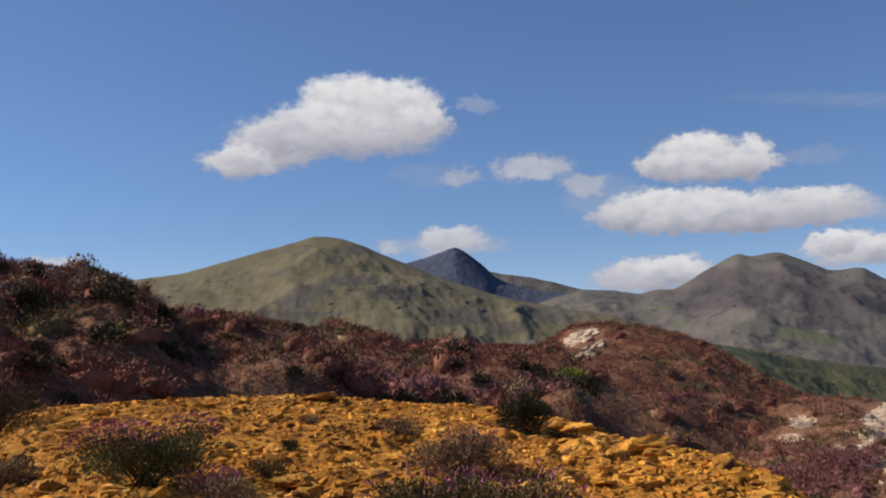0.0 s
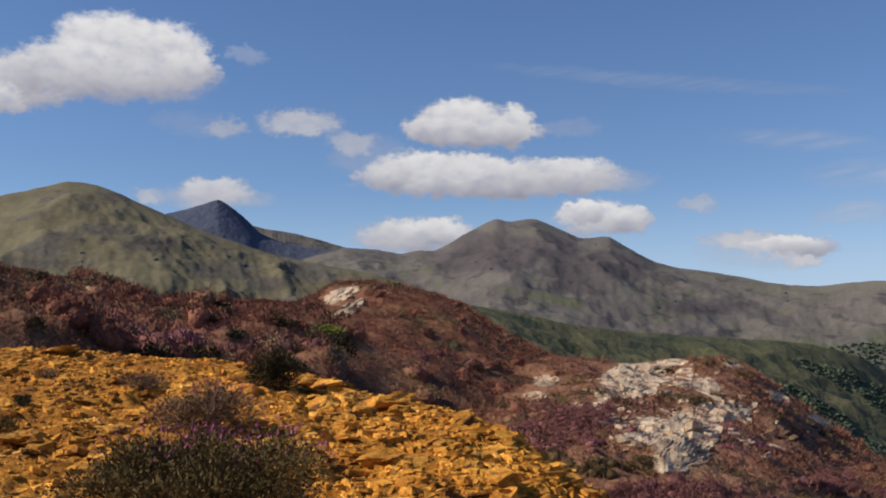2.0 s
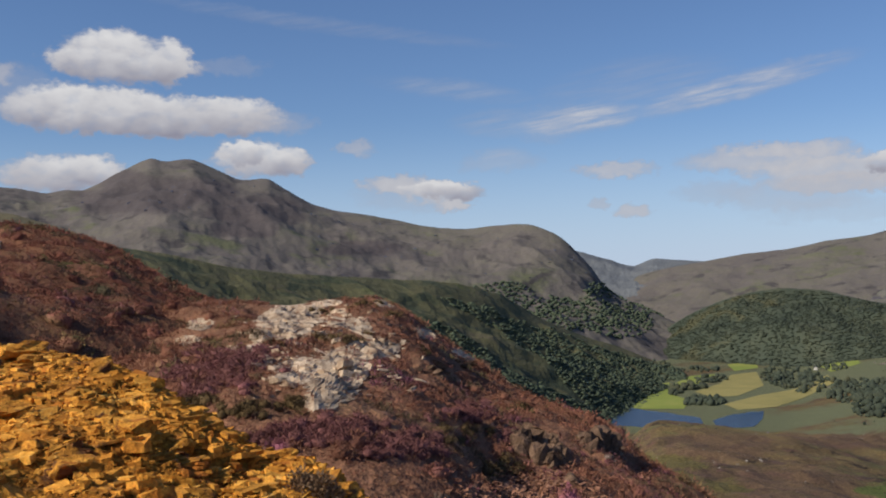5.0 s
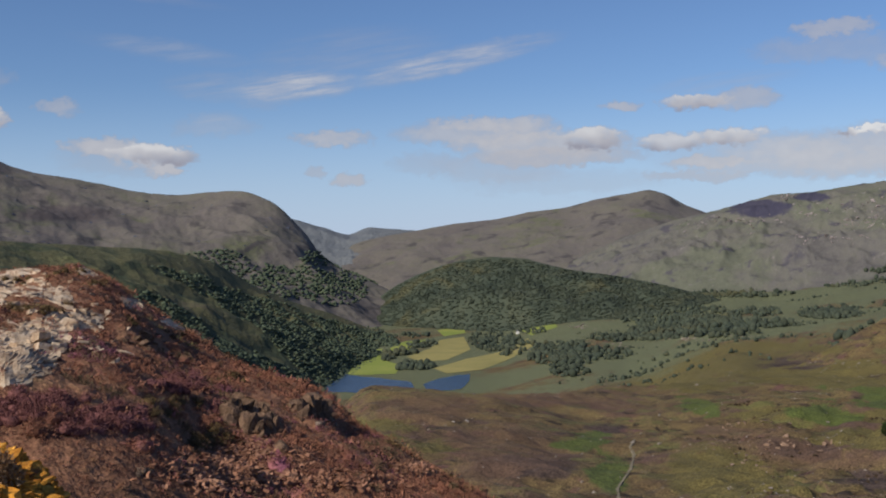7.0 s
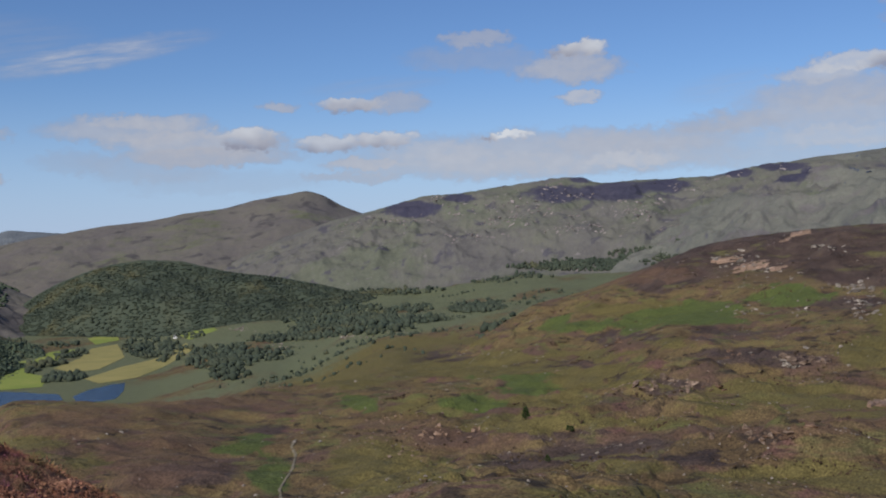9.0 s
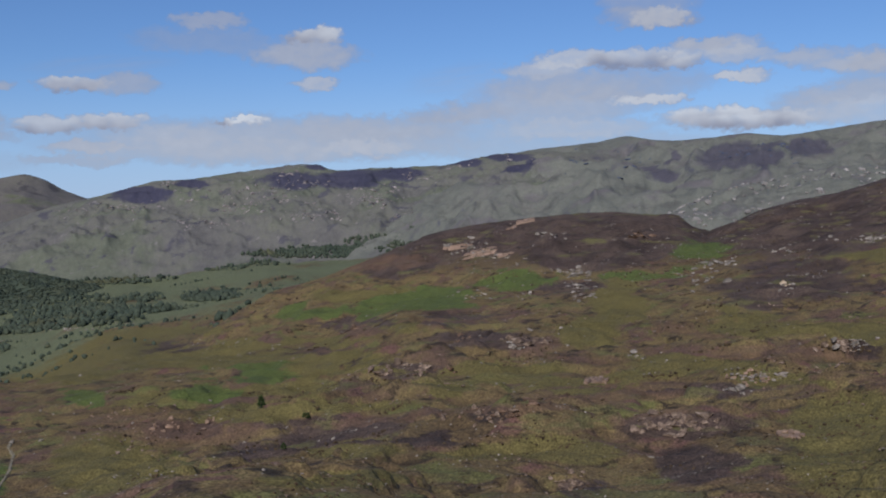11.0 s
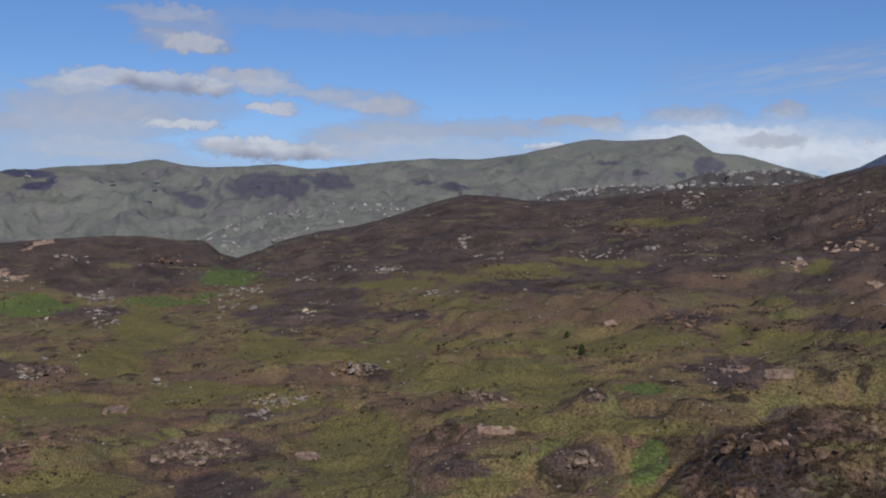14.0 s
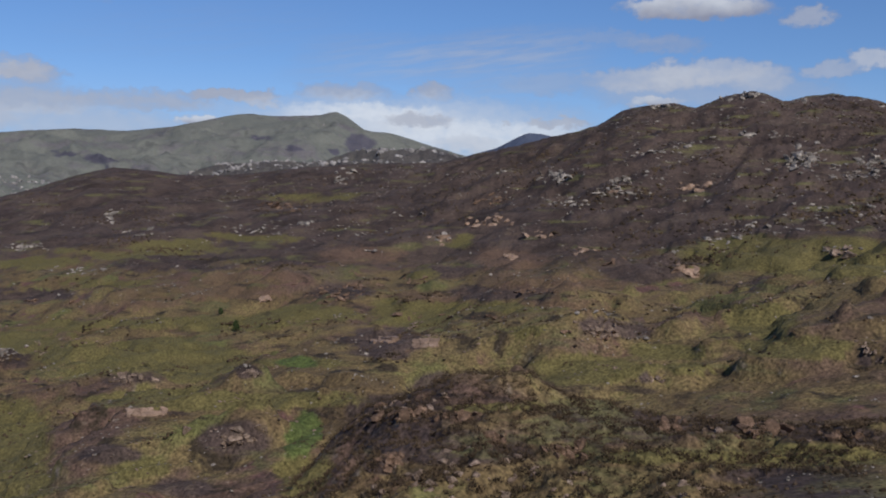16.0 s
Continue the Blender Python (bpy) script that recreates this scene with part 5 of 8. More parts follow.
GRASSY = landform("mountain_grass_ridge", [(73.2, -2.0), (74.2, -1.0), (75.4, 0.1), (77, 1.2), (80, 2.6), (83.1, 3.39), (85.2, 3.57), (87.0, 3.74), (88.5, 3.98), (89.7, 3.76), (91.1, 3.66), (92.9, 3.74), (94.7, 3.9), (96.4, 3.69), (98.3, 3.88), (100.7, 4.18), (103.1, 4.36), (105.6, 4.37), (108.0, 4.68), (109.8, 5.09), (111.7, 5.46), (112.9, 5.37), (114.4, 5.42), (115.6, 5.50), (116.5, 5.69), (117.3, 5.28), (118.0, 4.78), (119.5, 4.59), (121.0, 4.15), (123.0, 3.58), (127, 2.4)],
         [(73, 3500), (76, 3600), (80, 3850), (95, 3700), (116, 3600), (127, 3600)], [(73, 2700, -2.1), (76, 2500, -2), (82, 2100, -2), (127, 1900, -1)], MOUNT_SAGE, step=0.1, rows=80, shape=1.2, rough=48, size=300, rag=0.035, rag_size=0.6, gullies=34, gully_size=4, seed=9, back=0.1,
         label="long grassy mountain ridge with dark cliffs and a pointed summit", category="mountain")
mark_cliffs_and_shade(GREEN[2])
mark_cliffs_and_shade(TWIN[2])
mark_cliffs_and_shade(CRAGGY[2])
mark_cliffs_and_shade(GRASSY[2])
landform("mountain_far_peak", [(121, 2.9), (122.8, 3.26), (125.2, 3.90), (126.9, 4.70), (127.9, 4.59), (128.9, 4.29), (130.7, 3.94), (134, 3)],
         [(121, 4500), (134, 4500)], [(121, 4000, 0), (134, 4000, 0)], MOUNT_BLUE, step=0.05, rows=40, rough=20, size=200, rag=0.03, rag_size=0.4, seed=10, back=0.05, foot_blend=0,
         label="distant peak tinted bluish with haze, behind the moor", category="mountain")

# ---- hills of the middle distance
WOODED_SIDE = landform("hill_wooded_side", [(-2, 0.3), (6, 1.6), (10, 2.2), (13, 2.1), (16, 1.6), (19, 0.9), (22, 0.5), (27.1, 0.10), (31.3, -0.27), (33.6, -0.91), (35.7, -2.2), (37.7, -3.1), (40.2, -3.94), (41.7, -4.58), (42.9, -5.0), (43.6, -5.5)],
                       [(-2, 1300), (18, 1500), (30, 1900), (38, 2300), (44, 2500)], [(-2, 600, -9), (18, 700, -9), (30, 900, -11), (38, 1350, -8.6), (44, 2250, -5.6)], HILL_GREEN, step=0.1, rows=80, shape=1.2, rough=18, size=160, rag=0.05, rag_size=0.6, gullies=3, gully_size=3, seed=11,
                       label="steep valley side with woods and crags above the lake", category="hill")
WOODED_HILL = landform("hill_wooded", [(39.2, -6.0), (40.2, -4.9), (41.4, -3.97), (42.6, -2.77), (44.2, -1.88), (46.3, -1.15), (48.2, -0.87), (50.3, -1.00), (52.4, -1.55), (55.5, -2.04), (58.4, -2.67), (60.5, -3.3), (62.5, -4.2)],
                       [(40, 3100), (48, 3000), (61, 2700)], [(39, 2850, -5.2), (48, 2500, -5), (61, 2300, -4.5)], WOOD, step=0.12, rows=40, shape=0.85, rough=22, size=140, rag=0.04, rag_size=0.4, seed=12, back=0.1,
                       label="rounded hill covered with dark green woodland", category="hill")
ROCKY_LEFT = landform("hill_rocky_knoll", [(89, -1.0), (91.7, 0.31), (93.1, 0.94), (96.0, 1.48), (97.4, 1.83), (100.7, 1.94), (102.0, 1.52), (103.8, 1.11), (107, 0)],
                      [(89, 1900), (107, 1900)], [(89, 1300, -1.6), (107, 1300, -1.6)], MOUNT_SAGE, step=0.06, rows=60, rough=22, size=80, rag=0.08, rag_size=0.5, seed=13, back=0.1,
                      label="green knoll broken by pale rock outcrops", category="hill")
ROCKY_RIGHT = landform("hill_rocky_ridge", [(106, 1.2), (108.1, 1.99), (109.9, 2.65), (112.7, 2.96), (115.7, 3.02), (117.5, 3.63), (120.1, 3.76), (121.9, 3.78), (123.3, 3.35), (125.5, 2.6)],
                       [(106, 1700), (126, 1600)], [(106, 1200, 0.2), (126, 1100, 0.5)], RIDGE_HEATH, step=0.08, rows=40, rough=22, size=70, rag=0.09, rag_size=0.45, seed=14, back=0.1,
                       label="dark ridge studded with pale boulders", category="hill")
MOOR_HILL = landform("hill_moor_slope", [(90, -2.6), (92.5, -1.2), (94.0, -0.67), (95.1, -0.19), (96.9, 0.31), (99.0, 0.67), (100.8, 1.18), (103.2, 2.01), (105.0, 2.43), (106.8, 2.33), (108.7, 2.13), (111.1, 2.22), (114.2, 2.60), (117.2, 2.9), (120.1, 3.0), (122.5, 3.1), (125, 3.3), (130, 3.6)],
                     [(90, 950), (105, 1050), (118, 950), (130, 850)], [(90, 560, -4.2), (105, 420, -5.2), (130, 330, -4.2)], MOOR, step=0.12, rows=100, shape=1.0, rough=7, size=60, rag=0.04, rag_size=0.6, seed=15, turf=True,
         label="dark heather slope dotted with small pale rocks", category="hill")
MOOR_KNOLL = landform("hill_heather_knoll_far", [(61.5, -8.6), (64, -6.9), (66.5, -5.4), (69.1, -3.9), (71.6, -3.29), (74.0, -2.45), (75.9, -1.73), (77.8, -1.01), (80.2, -0.55), (83.0, -0.27), (85.1, -0.11), (87.5, -0.02), (89.6, -0.22), (91.1, -0.31), (91.8, -0.87), (92.8, -1.19), (95, -2.4)],
                      [(61, 800), (66, 880), (80, 950), (95, 900)], [(61, 560, -8.8), (66, 620, -7.6), (95, 560, -5.2)], MOOR, step=0.12, rows=70, shape=0.95, rough=7, size=55, rag=0.05, rag_size=0.5, seed=16, turf=True,
         label="dark heather knoll with bare pale slabs on its flank", category="hill")
DARK_RIDGE = landform("hill_dark_ridge", [(118, 1.2), (120.9, 2.7), (123.7, 3.45), (125.8, 3.92), (128.3, 4.56), (130.1, 4.96), (131.0, 5.35), (131.8, 5.86), (133.3, 6.17), (134.5, 6.28), (135.8, 6.06), (137.1, 6.57), (138.5, 6.81), (139.3, 6.65), (140.1, 6.29), (141.3, 6.55), (142.9, 6.56), (145.0, 6.11), (150, 5)],
                      [(118, 850), (130, 720), (150, 640)], [(118, 420, -3.5), (130, 300, -3.0), (150, 230, -2.5)], MOOR, step=0.12, rows=130, shape=1.15, rough=9, size=42, rag=0.09, rag_size=0.5, seed=17, turf=True,
         label="dark heather ridge with grey crags near its top", category="hill")

BANK = landform("hill_crag_bank", [(113.82, -14.88), (115.62, -12.82), (116.83, -11.59), (118.34, -10.22), (120.49, -9.55), (122.33, -8.56), (124.48, -8.28), (127.25, -8.28), (129.10, -9.37), (131.52, -9.64), (133.63, -10.08), (135.99, -10.25), (140.84, -10.29), (145.15, -9.61), (150, -9.5)],
                [(110, 118), (150, 112)], [(110, 70, -19), (150, 62, -19)], MOOR, step=0.12, rows=90, shape=0.8, rough=2.6, size=9, rag=0.25, rag_size=0.8, seed=23, turf=True, foot_blend=0.1,
                label="dark heathery bank with broken crags", category="hill")

mark_cliffs_and_shade(ROCKY_LEFT[2])

# ---- the near hills
KNOLL = landform("hill_heather_knoll", [(-2, 0.9), (1, 1.3), (3.4, 1.75), (5.3, 2.5), (6.2, 3.1), (7.1, 3.25), (8.6, 3.15), (10.1, 2.95), (11.9, 2.5), (13.3, 1.87), (14.7, 0.95), (16.0, 0.1), (17.4, -0.55), (18.4, -1.0), (21, -2.2)],
                 [(-2, 120), (8, 115), (21, 105)], [(-2, 30, -2), (10, 34, -4.5), (21, 36, -7)], HEATHER_SOIL, step=0.18, rows=90, shape=0.85, rough=1.2, size=9, rag=0.05, rag_size=0.5, seed=18, foot_blend=0.15,
         label="rounded knoll covered with brown heather", category="hill")
LEFT_HILL = landform("hill_heather_slope", [(-40, 7), (-30, 7.4), (-23.6, 6.9), (-22.2, 6.8), (-20.6, 6.45), (-18.9, 6.42), (-17.7, 6.1), (-16.7, 5.6), (-16.2, 4.9), (-15.5, 4.4), (-14.1, 4.22), (-12.9, 4.15), (-11.4, 3.83), (-9.3, 3.65), (-7.5, 3.22), (-6.0, 3.35), (-4.8, 2.95), (-3.3, 2.4), (-2.1, 2.12), (-0.5, 2.1), (1.3, 2.14), (2.8, 2.1), (4.7, 1.9), (7, 1.0)],
                     [(-40, 40), (-17, 42), (-14, 56), (-5, 68), (7, 80)], [(-40, 16, -2), (-10, 20, -1.5), (7, 24, -3)], HEATHER_SOIL, step=0.2, rows=90, shape=1.0, rough=1.1, size=6, rag=0.05, rag_size=0.5, seed=19, foot_blend=0.15,
         label="hillside of purple and brown heather in flower", category="hill")
SPUR = landform("hill_quartz_spur", [(12, -3.4), (15, -1.9), (17.0, -1.0), (18.2, -0.85), (19.9, -1.0), (22.2, -1.22), (24.3, -1.0), (25.8, -1.0), (27.1, -1.0), (28.2, -1.5), (29.4, -2.45), (31.2, -3.7), (33.0, -4.95), (35.1, -6.3), (36.6, -6.85), (38.1, -7.4), (39.6, -8.2), (40.8, -9.5), (42.6, -10.5), (44.4, -11.6), (46.5, -12.8), (50, -15)],
                [(12, 75), (25, 72), (35, 62), (42, 52), (50, 45)], [(12, 22, -9), (25, 16, -14), (38, 18, -18), (50, 22, -20)], SERE_SOIL, step=0.15, rows=110, shape=0.8, rough=1.0, size=7, rag=0.04, rag_size=0.5, seed=20, foot_blend=0.15,
         label="heather spur with a bare outcrop of white quartz", category="hill")
HEAP = landform("spoil_heap", [(-40, -2.2), (-27, -1.6), (-23.3, -1.2), (-21.5, -0.5), (-18.0, -0.25), (-14.0, -0.12), (-9.4, -0.14), (-6.4, -0.22), (-3.3, -0.6), (-0.3, -0.80), (1.8, -1.0), (5.1, -1.7), (6.6, -2.1), (8.8, -2.78), (10.4, -3.05), (11.8, -3.35), (13.8, -3.85), (15.6, -4.75), (17.4, -6.0), (19.6, -7.4), (21.5, -8.6), (23.4, -8.9), (25.0, -9.9), (26.4, -11), (28, -13), (31, -17)],
                [(-40, 17), (-3, 18), (8, 14), (16, 10.5), (24, 8.5), (31, 7)], [(-40, 3.6, -26), (0, 3.6, -23), (15, 3.6, -23), (31, 3.6, -32)], OCHRE_DIRT, step=0.25, rows=95, shape=1.0, rough=0.15, size=0.6, rag=0.08, rag_size=0.6, seed=21, back=0.35, foot_blend=0, skirt=0.55,
         label="spoil heap of orange ochre stone shards", category="spoil heap")


# ---------------------------------------------------------------- loose pieces


def shard(rng, n=6, thick=0.3):
    """A broken slab: an uneven polygon with thickness; its size is about 1."""
    a = np.sort(rng.uniform(0, 2 * math.pi, n))
    a = a * 0.5 + np.linspace(0, 2 * math.pi, n, endpoint=False) * 0.5
    rad = rng.uniform(0.34, 0.58, n)
    top = np.stack([np.cos(a) * rad, np.sin(a) * rad * rng.uniform(0.6, 1), thick * rng.uniform(0.6, 1.3, n)], 1)
    low = top * [1.1, 1.1, 0] + rng.uniform(-0.05, 0.05, (n, 3)) - [0, 0, thick * 0.4]
    v = np.concatenate([top, low])
    f = [(0, i, i + 1) for i in range(1, n - 1)] + [(n, n + i + 1, n + i) for i in range(1, n - 1)]
    for i in range(n):
        j = (i + 1) % n
        f += [(i, n + i, n + j), (i, n + j, j)]
    return v, np.array(f)


def icos(level):
    bm = bmesh.new()
    bmesh.ops.create_icosphere(bm, subdivisions=level, radius=1.0)
    v = np.array([p.co[:] for p in bm.verts])
    f = np.array([[q.index for q in p.verts] for p in bm.faces])
    bm.free()
    return v, f


BALL, BALL_FINE = icos(1), icos(2)
BALL_FINEST = icos(3)


def boulder(rng, level=1, flat=0.65, cuts=7, deep=(0.28, 0.5)):
    """A broken boulder: a ball cut by chance planes, size about 1."""
    v, f = BALL if level == 1 else BALL_FINE if level == 2 else BALL_FINEST
    v = v * 0.62
    for _ in range(cuts):
        n = rng.normal(size=3)
        n /= np.linalg.norm(n)
        over = v @ n - rng.uniform(*deep)
        v = v - np.clip(over, 0, None)[:, None] * n
    if level == 3:
        off = Vector(rng.uniform(0, 40, 3))
        lump = [noise.noise(Vector(p) * 3.1 + off) * 0.075 + noise.noise(Vector(p) * 8.0 + off) * 0.045 for p in v]
        v = v * (1 + np.array(lump)[:, None] * 1.6)
        v[:, 2] += 0.035 * np.round(np.sin(v[:, 2] * 30 + off.x))
    v = v + rng.normal(scale=0.016, size=v.shape)
    return v * [1, rng.uniform(0.65, 1), flat], f


def tuft(rng, n=40, core=False, fine=1.0):
    """A low heather or grass clump of spiky sprays round a dome; size about 1."""
    vs, fs, k = [], [], 0
    if core:
        v, f = BALL
        v = v * rng.uniform(0.7, 1.0, (len(v), 1)) * [0.40, 0.40, 0.27] + [0, 0, 0.04]
        vs.append(v), fs.append(f)
        k = len(v)
    for _ in range(n):
        d = rng.normal(size=3)
        d[2] = abs(d[2]) + 0.15
        d /= np.linalg.norm(d)
        p = d * [0.45, 0.45, 0.36] * rng.uniform(0.45, 1.05)
        side = np.cross(d, rng.normal(size=3))
        side /= np.linalg.norm(side) + 1e-6
        tip = p + (d + [0, 0, 0.5] + rng.normal(scale=0.3, size=3)) * fine * rng.uniform(0.07, 0.15)
        w = fine * rng.uniform(0.035, 0.075)
        vs.append(np.array([p - side * w, p + side * w, tip]))
        fs.append(np.array([[k, k + 1, k + 2]]))
        k += 3
    return np.concatenate(vs), np.concatenate(fs)


def crown(rng):
    """A far tree: a lumpy crown on a short stem."""
    v, f = BALL
    v = v * (1 + rng.uniform(-0.3, 0.25, (len(v), 1))) * [0.62, 0.62, 0.42] + [0, 0, 0.22]
    return v, f


def strew(name, shapes, places, sizes, material, seed=0, tilt=0.2, stretch=0.25, parent=None, label="", category="", kind="stuff", smooth=False):
    """One mesh of many loose pieces of the given shapes."""
    rng = np.random.default_rng(seed)
    places, sizes = np.asarray(places, float), np.asarray(sizes, float)
    pick = rng.integers(0, len(shapes), len(places))
    allv, allf, base = [], [], 0
    for q, (v, f) in enumerate(shapes):
        at = places[pick == q]
        if not len(at):
            continue
        size = sizes[pick == q]
        n = len(at)
        yaw, tx, ty = rng.uniform(0, 2 * math.pi, n), rng.normal(scale=tilt, size=n), rng.normal(scale=tilt, size=n)
        sc = size[:, None] * (1 + rng.uniform(-stretch, stretch, (n, 3)))
        p = v[None] * sc[:, None]
        c, s = np.cos(yaw)[:, None], np.sin(yaw)[:, None]
        x, y, z = p[..., 0] * c - p[..., 1] * s, p[..., 0] * s + p[..., 1] * c, p[..., 2]
        z = z + x * tx[:, None] + y * ty[:, None]
        w = np.stack([x, y, z], -1) + at[:, None]
        allv.append(w.reshape(-1, 3))
        allf.append((f[None] + base + (np.arange(n) * len(v))[:, None, None]).reshape(-1, 3))
        base += n * len(v)
    ob = new(name, mesh_from(name, np.concatenate(allv), np.concatenate(allf), material, smooth))
    if parent:
        ob.parent = parent
    return tagged(ob, label, category, kind=kind)


def at_form(form, b, e):
    """The place on a landform at that bearing and dip, with its normal."""
    grid, az, _ = form
    u = float(np.clip((b - az[0]) / (az[1] - az[0]), 1, len(az) - 2.01))
    i, fu = int(u), u - int(u)
    col = grid[i] * (1 - fu) + grid[i + 1] * fu
    el = np.degrees(np.arctan2(col[:, 2] - EYE, np.hypot(col[:, 0], col[:, 1])))
    hit = np.nonzero(el >= e)[0]
    k = int(np.clip(hit[0] if len(hit) else len(col) - 2, 1, len(col) - 2))
    t = float(np.clip((e - el[k - 1]) / (el[k] - el[k - 1] + 1e-9), 0, 1))
    n = np.cross(grid[i + 1, k] - grid[i, k], col[k + 1] - col[k - 1])
    n = n / np.linalg.norm(n)
    return Vector(col[k - 1] * (1 - t) + col[k] * t), Vector(n if n[2] > 0 else -n)


def part(name, shape, material, parent, label="", m=None, smooth=False):
    """A mesh of (points, faces) as a part of a thing."""
    ob = new(name, mesh_from(name, shape[0], shape[1], material, smooth))
    ob.parent = parent
    if m is not None:
        ob.matrix_basis = m
    return tagged(ob, label)


def thing(name, at, label, category, group=""):
    ob = new(name)
    ob.location = at
    ob.empty_display_size = 0.2
    return tagged(ob, label, category, group)


rng = np.random.default_rng(7)
TUFTS = [tuft(rng, 22, fine=0.85) for _ in range(14)]
SHARDS = [shard(rng, rng.integers(5, 8), rng.uniform(0.07, 0.22)) for _ in range(18)]
BOULDERS = [boulder(rng) for _ in range(12)]
CROWNS = [crown(rng) for _ in range(8)]
TREES = [(v * [0.8, 0.8, 1.35], f) for v, f in CROWNS]

# ---- heather on the near hills; bare ground in it: bearing, dip, half width, half height
BARE = {"heather_on_slope": [], "heather_on_knoll": [(6.73, 2.35, 1.2, 0.7)],
        "heather_on_spur": [(22.24, -2.07, 1.98, 1.09), (24.76, -1.97, 0.60, 0.60), (25.97, -2.42, 0.72, 0.55), (26.33, -3.75, 1.87, 0.59), (24.70, -5.40, 1.72, 1.69), (23.82, -6.42, 0.83, 0.50), (22.68, -4.67, 1.40, 0.76), (20.75, -4.12, 0.69, 0.32), (24.34, -4.62, 0.89, 0.72), (20.32, -3.46, 0.46, 0.26), (19.25, -3.42, 0.45, 0.19), (17.00, -2.93, 0.71, 0.29), (17.57, -2.12, 0.82, 0.34), (24.25, -1.15, 0.89, 0.20), (27.31, -1.23, 0.61, 0.27), (34.45, -5.50, 0.75, 0.28), (31.65, -4.09, 0.81, 0.32), (29.51, -2.94, 0.62, 0.34),
                            (35.65, -8.90, 1.5, 1.3), (38.70, -9.08, 1.0, 0.8), (29.92, -4.85, 1.6, 0.6), (34.90, -11.79, 1.8, 0.6), (44.92, -12.02, 1.3, 0.4)]}
for name, form, n, lo, hi, sz, seed in (("heather_on_slope", LEFT_HILL, 13000, 0.0, 1.0, (0.3, 0.7), 31),
                                        ("heather_on_knoll", KNOLL, 12000, 0.05, 1.0, (0.35, 0.7), 32),
                                        ("heather_on_spur", SPUR, 17000, 0.05, 1.0, (0.24, 0.5), 33),
                                        ("heather_on_spur", SPUR, 6000, 0.0, 0.45, (0.24, 0.5), 35)):
    p, a = spread(form[0], form[1], n, seed, lo, hi)
    rr = np.random.default_rng(seed)
    keep = np.ones(n, bool)
    e = np.degrees(np.arctan2(p[:, 2] - EYE, np.hypot(p[:, 0], p[:, 1])))
    for zb, ze, zw, zh in BARE[name]:
        keep &= (np.hypot((a - zb) / zw, (e - ze) / zh) > 1) | (rr.uniform(0, 1, n) < 0.10)
    size = rr.uniform(sz[0], sz[1], n) * np.clip(np.hypot(p[:, 0], p[:, 1]) / 40, 0.45, 1.15)
    size = size * np.where(rr.uniform(0, 1, n) < 0.06, 1.7, 0.95)
    strew(name, TUFTS, p[keep], size[keep], HEATHER_SERE if form is SPUR else HEATHER, seed, 0.2, 0.3, smooth=True,
          label="low brown heather with purple flowering patches", category="heather")
p, a = spread(LEFT_HILL[0], LEFT_HILL[1], 160, 34, 0.0, 0.85)
strew("gorse_on_slope", [tuft(rng, 420, fine=0.5) for _ in range(5)], p, np.random.default_rng(3).uniform(0.5, 1.2, 160), FOLIAGE_DARK, 34,
      label="dark evergreen gorse bushes among the heather", category="gorse")

CUSHIONS = [tuft(rng, 340, True, 0.36) for _ in range(6)]
for name, form, n, seed, big in (("heather_cushions", LEFT_HILL, 230, 38, (0.9, 1.9)), ("heather_cushions", KNOLL, 130, 39, (0.9, 1.7)), ("heather_cushions", SPUR, 130, 40, (0.6, 1.3))):
    p, a = spread(form[0], form[1], n, seed, 0.05, 0.95)
    e = np.degrees(np.arctan2(p[:, 2] - EYE, np.hypot(p[:, 0], p[:, 1])))
    ok = np.ones(n, bool)
    for zb, ze, zw, zh in BARE["heather_on_spur"] + BARE["heather_on_knoll"]:
        ok &= np.hypot((a - zb) / zw, (e - ze) / zh) > 1.1
    strew(name, CUSHIONS, p[ok], np.random.default_rng(seed).uniform(*big, ok.sum()), HEATHER_SERE if form is SPUR else HEATHER, seed, smooth=True, label="rounded cushions of reddish heather", category="heather")
for name, places, big, stuff, seed, label in (
        ("flowering_heather", ((18.88, -4.47, 1.90, 0.80, 150), (17.00, -5.08, 1.06, 0.85, 90), (25.00, -7.97, 1.74, 0.52, 90), (34.31, -8.51, 0.55, 0.66, 40), (21.72, -8.07, 1.68, 0.40, 70), (31.84, -7.23, 1.81, 0.48, 50), (28.21, -8.87, 2.07, 0.59, 60)), (0.35, 0.7), HEATHER_BLOOM, 46, "heather cushions in purple flower on the spur"),
        ("dark_heather", ((26.72, -1.15, 1.17, 0.30, 22), (29.49, -3.85, 0.48, 0.24, 8), (32.04, -4.59, 0.79, 0.27, 12), (17.51, -6.24, 1.07, 0.34, 18), (19.94, -6.67, 1.10, 0.34, 16), (22.45, -6.52, 1.13, 0.26, 14), (23.93, -3.07, 0.75, 0.18, 10), (25.67, -3.13, 0.58, 0.18, 8), (21.38, -3.27, 0.56, 0.15, 7), (28.04, -1.85, 0.59, 0.24, 10), (31.52, -8.41, 1.51, 0.59, 12), (34.88, -7.02, 1.22, 0.24, 10), (24.24, -1.60, 0.58, 0.15, 6), (33.60, -10.27, 1.82, 0.47, 14)), (0.3, 0.62), HEATHER_DARK, 47, "dark olive heather clumps on the spur")):
    g = np.random.default_rng(seed)
    p = np.array([at_form(SPUR, b + u * w, e + v * h)[0][:] for b, e, w, h, n in places for u, v in g.normal(size=(n, 2)) * 0.55])
    strew(name, CUSHIONS, p, g.uniform(*big, len(p)), stuff, seed, smooth=True, label=label, category="heather")
rr = np.random.default_rng(36)
